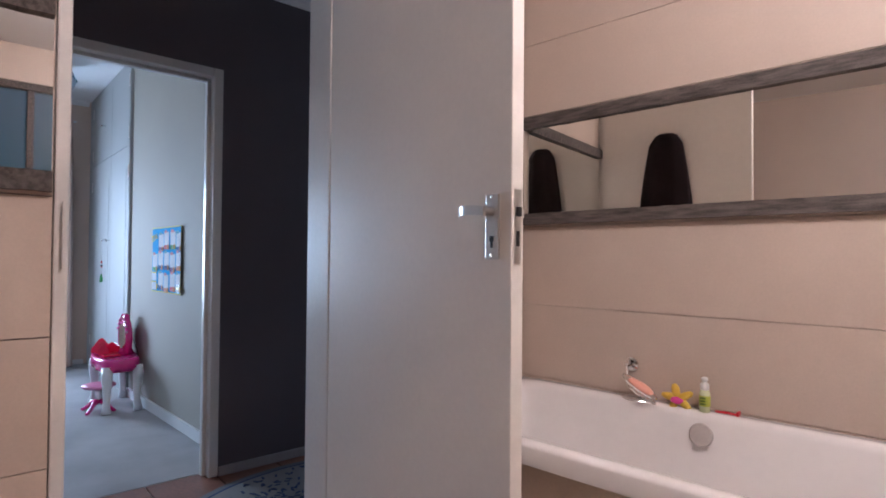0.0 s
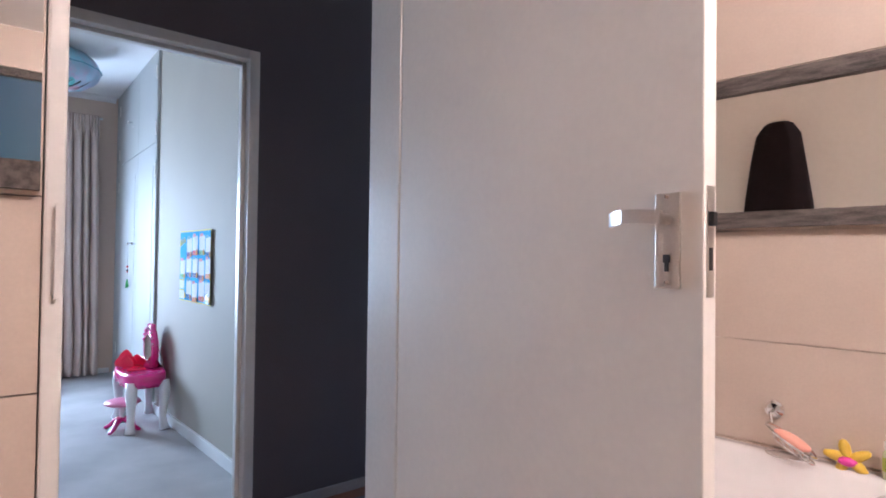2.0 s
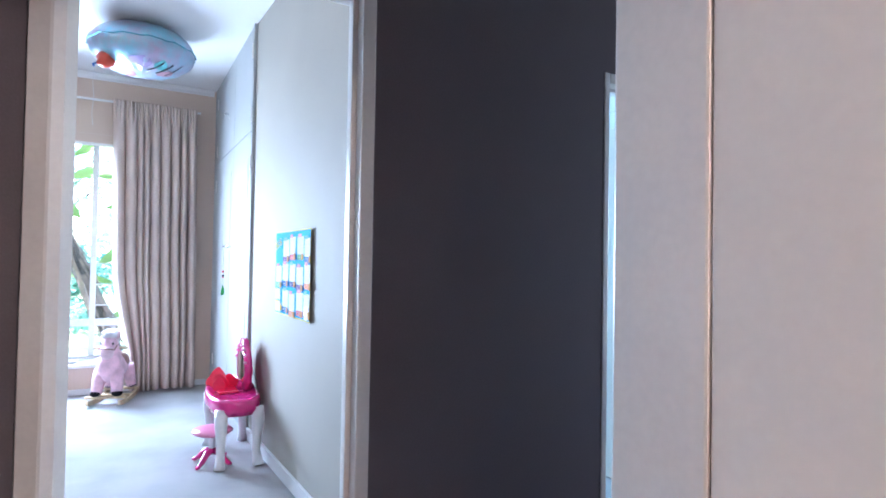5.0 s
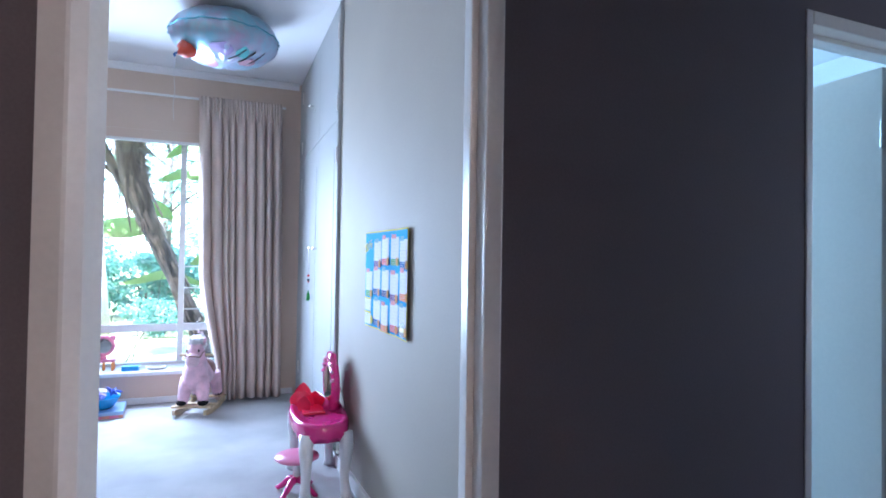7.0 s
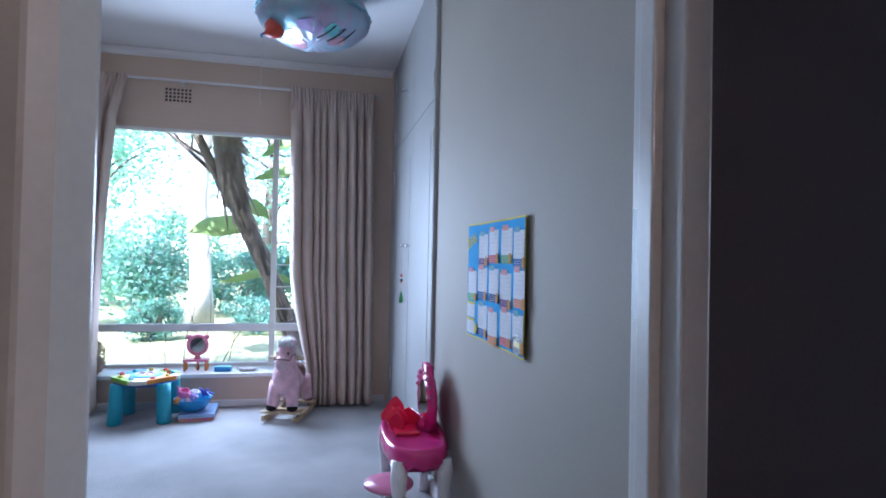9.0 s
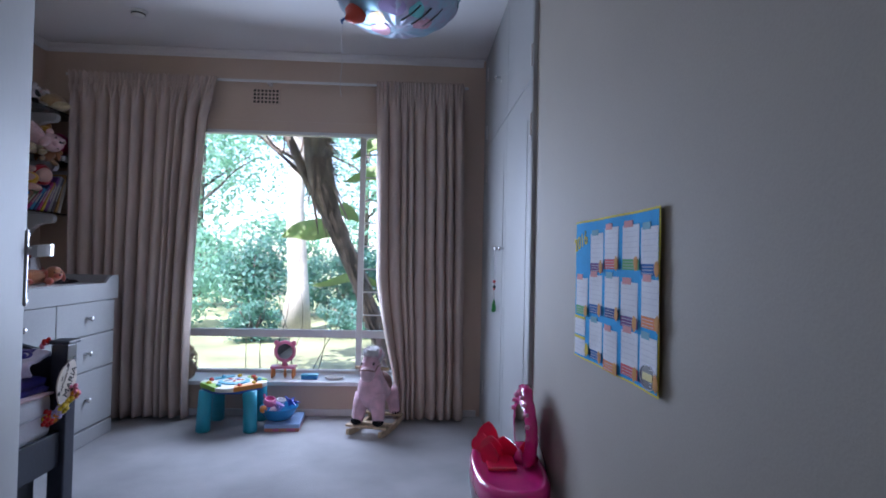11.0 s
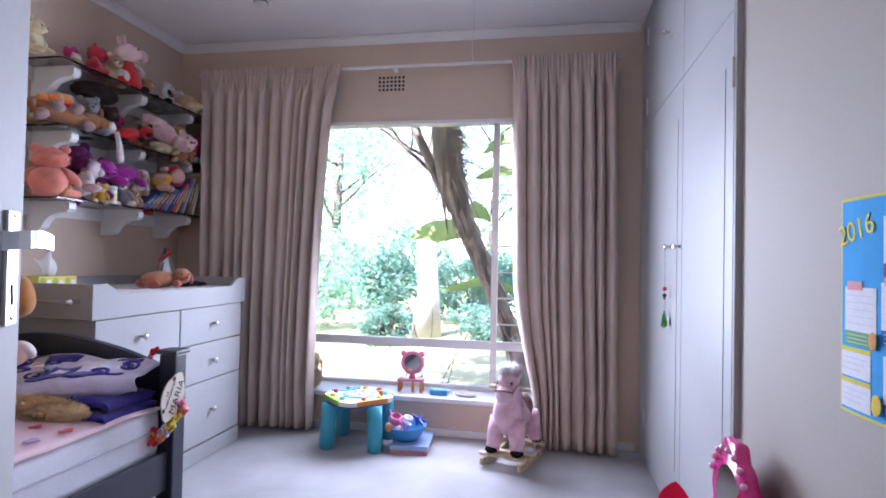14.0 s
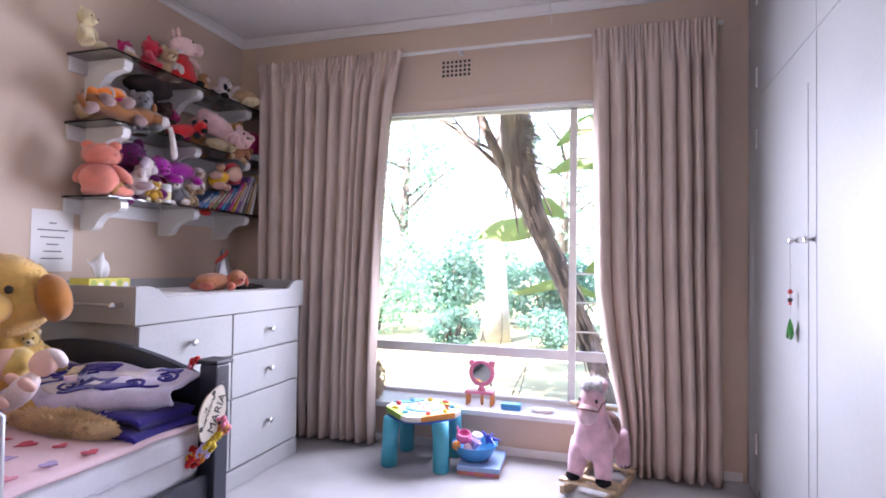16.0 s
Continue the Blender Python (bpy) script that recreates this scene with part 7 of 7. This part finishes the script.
# ---- name sign and flower garland on the bed post ----
def sign():
    t = thing("name_sign", "cream wooden name sign hanging on the bed post", "sign", pose(-4.800, -0.650, 0.640, 0, 62, 0))
    out = [(0.090 * math.cos(a) * (1 + 0.06 * math.cos(4 * a)), 0.056 * math.sin(a) * (1 - 0.10 * math.cos(2 * a))) for a in (2 * math.pi * k / 40 for k in range(40))]
    part("board", prism(out, 0.006, "y"), colour("cream_board", (0.66, 0.58, 0.48), 0.6), t)
    ink = colour("black_ink", (0.02, 0.018, 0.018), 0.6)
    for body, sz, u, w in (("MARIA", 0.045, -0.005, -0.018), ("LA", 0.016, 0.0, 0.040), ("HABITACION DE", 0.014, 0.0, 0.022)):
        ob = words("sign_text", body, sz, t.matrix_world @ pose(u, 0.0068, w, 90, 0, 180), ink, t)
        ob.matrix_parent_inverse = t.matrix_world.inverted()
    for x, z in ((-0.060, 0.030), (0.062, 0.030), (0.02, -0.046)):
        part("spot", moved(lathe([(0.009, 0.0), (0.009, 0.0006)], 12), pose(x, 0.0062, z, -90)), ink, t)
    part("string", tube([(-0.05, 0.003, 0.05), (-0.085, 0.0, 0.01), (-0.115, -0.01, -0.02)], 0.0014, 5), ink, t)
    lei = thing("flower_garland", "garland of red, yellow, orange and lilac cloth flowers", "garland", pose(0, 0, 0))
    cols = [("lei_red", (0.62, 0.03, 0.03)), ("lei_yellow", (0.76, 0.55, 0.05)), ("lei_orange", (0.75, 0.28, 0.04)), ("lei_lilac", (0.48, 0.42, 0.66)), ("lei_pink", (0.74, 0.24, 0.32))]
    rnd = random.Random(5)
    cord = colour("white_cord", (0.7, 0.7, 0.68), 0.7)
    bow = [Vector(v) for v in ((-4.815, -0.745, 0.490), (-4.800, -0.715, 0.475), (-4.800, -0.690, 0.490), (-4.815, -0.668, 0.525), (-4.835, -0.655, 0.560), (-4.850, -0.645, 0.600))]
    part("cord", tube(bow, 0.0016, 5), cord, lei)
    n = 14
    for k in range(n):
        u = k / (n - 1) * (len(bow) - 1.001)
        q = bow[int(u)].lerp(bow[int(u) + 1], u - int(u)) + Vector((rnd.uniform(-0.012, 0.012), rnd.uniform(-0.006, 0.006), rnd.uniform(-0.010, 0.010)))
        bm = bmesh.new()
        for j in range(6):
            b = 2 * math.pi * j / 6 + k
            add_blob(bm, q + Vector((0.017 * math.cos(b), 0.012 * math.sin(b) + rnd.uniform(-0.004, 0.006), 0.015 * math.sin(b + 0.6))), (0.013, 0.008, 0.011), 0.25, j, 8)
        part("flower", bm, fur(*cols[(0, 1, 0, 0, 2, 3, 3, 3, 1, 1, 1, 2, 4, 4)[k]]), lei, smooth=True)
    for k in range(4):
        bm = bmesh.new()
        for j in range(6):
            b = 2 * math.pi * j / 6
            add_blob(bm, Vector((-4.850 + 0.008 * (k % 2) + 0.007 * math.cos(b), -0.757 - 0.013 * k, 0.803 - 0.006 * k * k + 0.007 * math.sin(b))), (0.0075, 0.007, 0.0075), 0.2, j, 6)
        part("flower", bm, fur(*cols[(0, 0, 4, 4)[k]]), lei, smooth=True)


sign()


# ---- garden ----
G = -0.35
structure("ground", box(-400, 400, -400, 400, G - 0.2, G), M["grass"], "sunlit dry lawn reaching to the horizon", "lawn")


def foliage(parent, name, centre, radii, count, size, mat, seed, clumps=28, long=1.0):
    """A crown of many small leaves set in clumps, with gaps and an uneven outline."""
    rnd = random.Random(seed)
    cs = []
    for _ in range(clumps):
        d = Vector((rnd.gauss(0, 1), rnd.gauss(0, 1), rnd.gauss(0, 1))).normalized() * rnd.uniform(0.45, 1.0)
        cs.append((Vector((d.x * radii[0], d.y * radii[1], d.z * radii[2])), rnd.uniform(0.14, 0.30) * min(radii)))
    verts, faces = [], []
    for _ in range(count):
        c, r = rnd.choice(cs)
        p = Vector(centre) + c + Vector((rnd.gauss(0, r), rnd.gauss(0, r), rnd.gauss(0, r * 0.8)))
        a = Vector((rnd.gauss(0, 1), rnd.gauss(0, 1), rnd.gauss(-0.3, 0.7))).normalized()
        b = a.orthogonal().normalized()
        b = (b * math.cos(rnd.uniform(0, 6.28)) + a.cross(b) * math.sin(rnd.uniform(0, 6.28))).normalized()
        s = size * rnd.uniform(0.6, 1.3)
        k = len(verts)
        verts += [p, p + a * s * 0.5 * long + b * s * 0.22, p + a * s * long, p + a * s * 0.5 * long - b * s * 0.22]
        faces.append((k, k + 1, k + 2, k + 3))
    me = bpy.data.meshes.new(name)
    me.from_pydata(verts, [], faces)
    me.materials.append(mat)
    ob = new(name, me)
    ob.parent = parent
    return tagged(ob, kind="stuff")


def branchy(parent, start, aim, length, radius, mat, seed, depth=2):
    rnd = random.Random(seed)
    pts, p, d = [Vector(start)], Vector(start), Vector(aim).normalized()
    for _ in range(6):
        d = (d + Vector((rnd.uniform(-.25, .25), rnd.uniform(-.25, .25), rnd.uniform(-.15, .22)))).normalized()
        p = p + d * length / 6
        pts.append(p.copy())
    part("limb", tube(pts, [radius * (1 - 0.13 * k) for k in range(7)], 7), mat, parent, smooth=True)
    if depth:
        for k in (2, 4, 5):
            branchy(parent, pts[k], d + Vector((rnd.uniform(-1, 1), rnd.uniform(-1, 1), rnd.uniform(-.2, .7))), length * 0.55, radius * 0.45, mat, seed * 7 + k, depth - 1)


# leaning shaggy trunk close to the window
def leaning_tree():
    t = thing("leaning_tree", "leaning shaggy-barked garden tree with broad leaves", "tree")
    pts = [Vector((-8.15, 0.70, G)), Vector((-8.17, 0.43, 0.50)), Vector((-8.2, 0.245, 0.93)), Vector((-8.2, -0.045, 1.58)), Vector((-8.2, -0.19, 1.98)), Vector((-8.2, -0.235, 2.42)), Vector((-8.2, -0.25, 3.2)), Vector((-8.1, -0.3, 4.2))]
    part("trunk", tube(pts, [0.085, 0.074, 0.080, 0.098, 0.138, 0.135, 0.12, 0.09], 18), M["bark"], t, "shaggy grey brown trunk", smooth=True)
    part("trunk", tube([pts[3] + Vector((0.03, -0.02, 0.0)), Vector((-8.16, -0.27, 1.92)), Vector((-8.2, -0.50, 2.38)), Vector((-8.3, -0.85, 3.2))], [0.060, 0.052, 0.046, 0.03], 12), M["bark"], t, smooth=True)
    part("limb", tube([Vector((-8.16, -0.30, 1.98)), Vector((-8.2, -0.52, 2.18)), Vector((-8.3, -0.80, 2.42)), Vector((-8.3, -1.3, 2.75))], [0.024, 0.018, 0.014, 0.008], 8), M["bark"], t, smooth=True)
    rnd = random.Random(12)
    bm = bmesh.new()
    for k in range(150):
        u = rnd.uniform(0.3, 6.0)
        i = int(u)
        p = pts[i].lerp(pts[i + 1], u - i)
        d = (pts[i + 1] - pts[i]).normalized()
        a = rnd.uniform(0, 6.28)
        n = Vector((math.cos(a), math.sin(a), 0))
        n = (n - d * n.dot(d)).normalized()
        s = d.cross(n)
        r = 0.128 if u > 3.6 else 0.080
        L, w, f = rnd.uniform(0.12, 0.42), rnd.uniform(0.008, 0.024), rnd.uniform(0.0, 0.06)
        q0 = p + n * r
        q1 = q0 - d * L * 0.5 + n * 0.012
        q2 = q0 - d * L + n * f
        vs = [bm.verts.new(v) for v in (q0 - s * w, q0 + s * w, q1 + s * w, q2 + s * w * 0.3, q2 - s * w * 0.3, q1 - s * w)]
        bm.faces.new(vs)
    ob = part("bark_strips", bm, material("peeling_bark", (0.27, 0.21, 0.17), 0.9, 0.25, 8, 60, 0.5), t, "peeling bark strips")
    ob.modifiers.new("thickness", "SOLIDIFY").thickness = 0.006
    tagged(ob, kind="stuff")
    bm = bmesh.new()
    for k in range(220):
        p = Vector((-8.12 + rnd.uniform(-.05, .1), -0.10 + rnd.uniform(-0.05, .03), 2.12 + rnd.uniform(-.22, .32)))
        e = p + Vector((rnd.uniform(-.05, .1), rnd.uniform(0.03, 0.16), rnd.uniform(-.16, .02)))
        s = Vector((0, 0.0, 0.006))
        bm.faces.new([bm.verts.new(v) for v in (p - s, p + s, e)])
    tagged(part("fibre", bm, M["bark"], t, "dark hanging fibre"), kind="stuff")
    branchy(t, (-8.2, -0.30, 2.15), (-0.2, -0.9, 0.45), 1.0, 0.022, M["bark"], 32, 1)
    foliage(t, "crown", (-8.4, -0.6, 4.6), (1.6, 1.8, 0.9), 2600, 0.22, M["leaf2"], 33)
    return t


leaning_tree()


def broad_leaf(parent, base, tip, width, seed):
    """One large arching leaf with a midrib fold."""
    bm = bmesh.new()
    a, b = Vector(base), Vector(tip)
    side = (b - a).cross(Vector((1, 0, 0.25))).normalized()
    rows = []
    for k in range(13):
        u = k / 12
        c = a.lerp(b, u) + Vector((0, 0, 0.10 * math.sin(math.pi * u)))
        w = width * math.sin(math.pi * min(1, 0.04 + 0.96 * u)) ** 0.7
        up = Vector((0.03, 0, 0.02 * math.sin(seed + u * 9)))
        rows.append([bm.verts.new(c + side * w + up), bm.verts.new(c), bm.verts.new(c - side * w + up)])
    for r, q in zip(rows, rows[1:]):
        for j in range(2):
            bm.faces.new((r[j], r[j + 1], q[j + 1], q[j]))
    ob = part("leaf", bm, M["banana"], parent, smooth=True)
    ob.modifiers.new("thickness", "SOLIDIFY").thickness = 0.002
    return ob


bl = thing("banana_plant", "broad-leaved garden plant behind the leaning tree", "plant")
for k, (b, t, w) in enumerate((((-8.75, 0.02, 1.44), (-8.85, -0.72, 1.40), 0.125), ((-8.8, 0.16, 1.60), (-8.75, -0.12, 1.68), 0.085), ((-8.8, 0.95, 2.05), (-8.85, -0.02, 2.08), 0.10), ((-8.8, 0.95, 1.22), (-8.7, 0.36, 1.10), 0.10),
                               ((-9.4, 0.50, 0.84), (-9.5, -0.48, 0.82), 0.060), ((-8.9, 0.95, 0.45), (-8.8, 0.50, 0.42), 0.07), ((-8.9, 1.2, 2.5), (-8.8, 0.2, 2.45), 0.12), ((-9.0, 1.3, 1.65), (-9.0, 0.40, 1.75), 0.10),
                               ((-8.9, 0.9, 2.6), (-8.9, 0.05, 2.35), 0.10))):
    broad_leaf(bl, b, t, w, k)
part("stem", tube([(-8.95, 1.15, G), (-8.9, 1.05, 1.2), (-8.9, 1.2, 2.6)], [0.07, 0.05, 0.03], 10), M["leaf2"], bl, smooth=True)

gum = thing("pale_gum_tree", "pale smooth-barked tall tree on the lawn", "tree")
part("trunk", tube([(-14.0, -1.60, G), (-14.0, -1.56, 0.6), (-14.05, -1.68, 2.2), (-14.2, -1.62, 4.2), (-14.4, -1.4, 7.0)], [0.33, 0.21, 0.185, 0.165, 0.12], 16), M["palebark"], gum, "pale smooth trunk", smooth=True)
for k, (z, dx, dy) in enumerate(((3.2, -0.4, -1.0), (4.4, 0.3, 1.0), (5.6, -0.5, -0.7), (6.4, 0.4, 0.8))):
    branchy(gum, (-14.15, -1.6, z), (dx, dy, 0.55), 3.0, 0.07, M["palebark"], 50 + k, 1)
foliage(gum, "crown", (-14.3, -1.5, 7.6), (3.4, 3.6, 1.8), 2600, 0.18, M["leaf2"], 61, 40, 1.3)


def shrub(name, label, x, y, r, h, count, size, mat, seed, stems=True):
    t = thing(name, label, "shrub", pose(0, 0, 0))
    for k in range(4):
        a = 1.6 * k + seed
        part("stem", tube([(x, y, G), (x + 0.2 * r * math.cos(a), y + 0.2 * r * math.sin(a), G + 0.4 * h), (x + 0.5 * r * math.cos(a), y + 0.5 * r * math.sin(a), G + 0.75 * h)], [0.04, 0.03, 0.015], 7), M["bark"], t, smooth=True)
    foliage(t, "crown", (x, y, G + h * 0.52), (r, r, h * 0.46), count, size, mat, seed, 30)


shrub("dark_shrub", "dense dark green garden shrub", -17.0, -3.35, 0.95, 2.1, 5200, 0.14, M["leaf"], 71)
shrub("dark_shrub", "dense dark green shrub behind the pale trunk", -17.0, -0.95, 1.25, 1.9, 5600, 0.14, M["leaf"], 72)
shrub("round_bush", "low clipped round bush on the lawn", -12.6, -2.05, 0.55, 0.75, 4200, 0.065, M["leaf"], 73)
shrub("round_bush", "low bush under the shrubs", -13.6, -0.35, 0.85, 0.70, 4200, 0.075, M["leaf"], 74)
shrub("light_shrub", "loose pale green flowering shrub", -14.5, -4.3, 1.1, 2.0, 3200, 0.12, M["leaf2"], 75)
shrub("light_shrub", "loose pale green garden shrub", -19.0, -5.8, 1.9, 2.6, 4200, 0.18, M["leaf2"], 76)
for k, (x, y, h, r) in enumerate(((-24, -7.5, 8.5, 3.2), (-27, -1.5, 9.5, 3.8), (-24, 4.0, 8.0, 3.2), (-31, -12.5, 10, 4.5), (-33, 3.0, 10, 4.5), (-22, 9.0, 8.0, 3.5))):
    tr = thing("garden_tree", "tall leafy tree at the back of the garden", "tree")
    part("trunk", tube([(x, y, G), (x + 0.1, y + 0.1, h * 0.35), (x - 0.1, y + 0.2, h * 0.75)], [0.28, 0.2, 0.09], 12), M["bark"], tr, smooth=True)
    for q in range(5):
        a = 1.25 * q + k
        branchy(tr, (x, y + 0.1, h * (0.3 + 0.07 * q)), (math.cos(a), math.sin(a), 0.6), r * 0.9, 0.07, M["bark"], 90 + 10 * k + q, 0)
    foliage(tr, "crown", (x, y, h * 0.62), (r, r, h * 0.36), 3400, 0.26, M["leaf2"], 120 + k, 40)
# twiggy bare shrub near the window
tw = thing("bare_shrub", "thin bare twigs growing near the window", "shrub")
for k in range(7):
    branchy(tw, (-8.6 - 0.15 * (k % 3), -0.95 + 0.11 * k, G), (0.05 * (k - 3), 0.10 * (k - 3), 1), 1.2 + 0.25 * (k % 3), 0.007, M["bark"], 200 + k, 0)
# far boundary hedge
hd = thing("boundary_hedge", "tall leafy hedge closing the garden", "hedge")
for k in range(9):
    foliage(hd, "crown", (-38 + 0.6 * (k % 3), -26 + 6.5 * k, 1.9), (1.8, 4.0, 2.4), 2000, 0.36, M["leaf2"], 300 + k, 40)
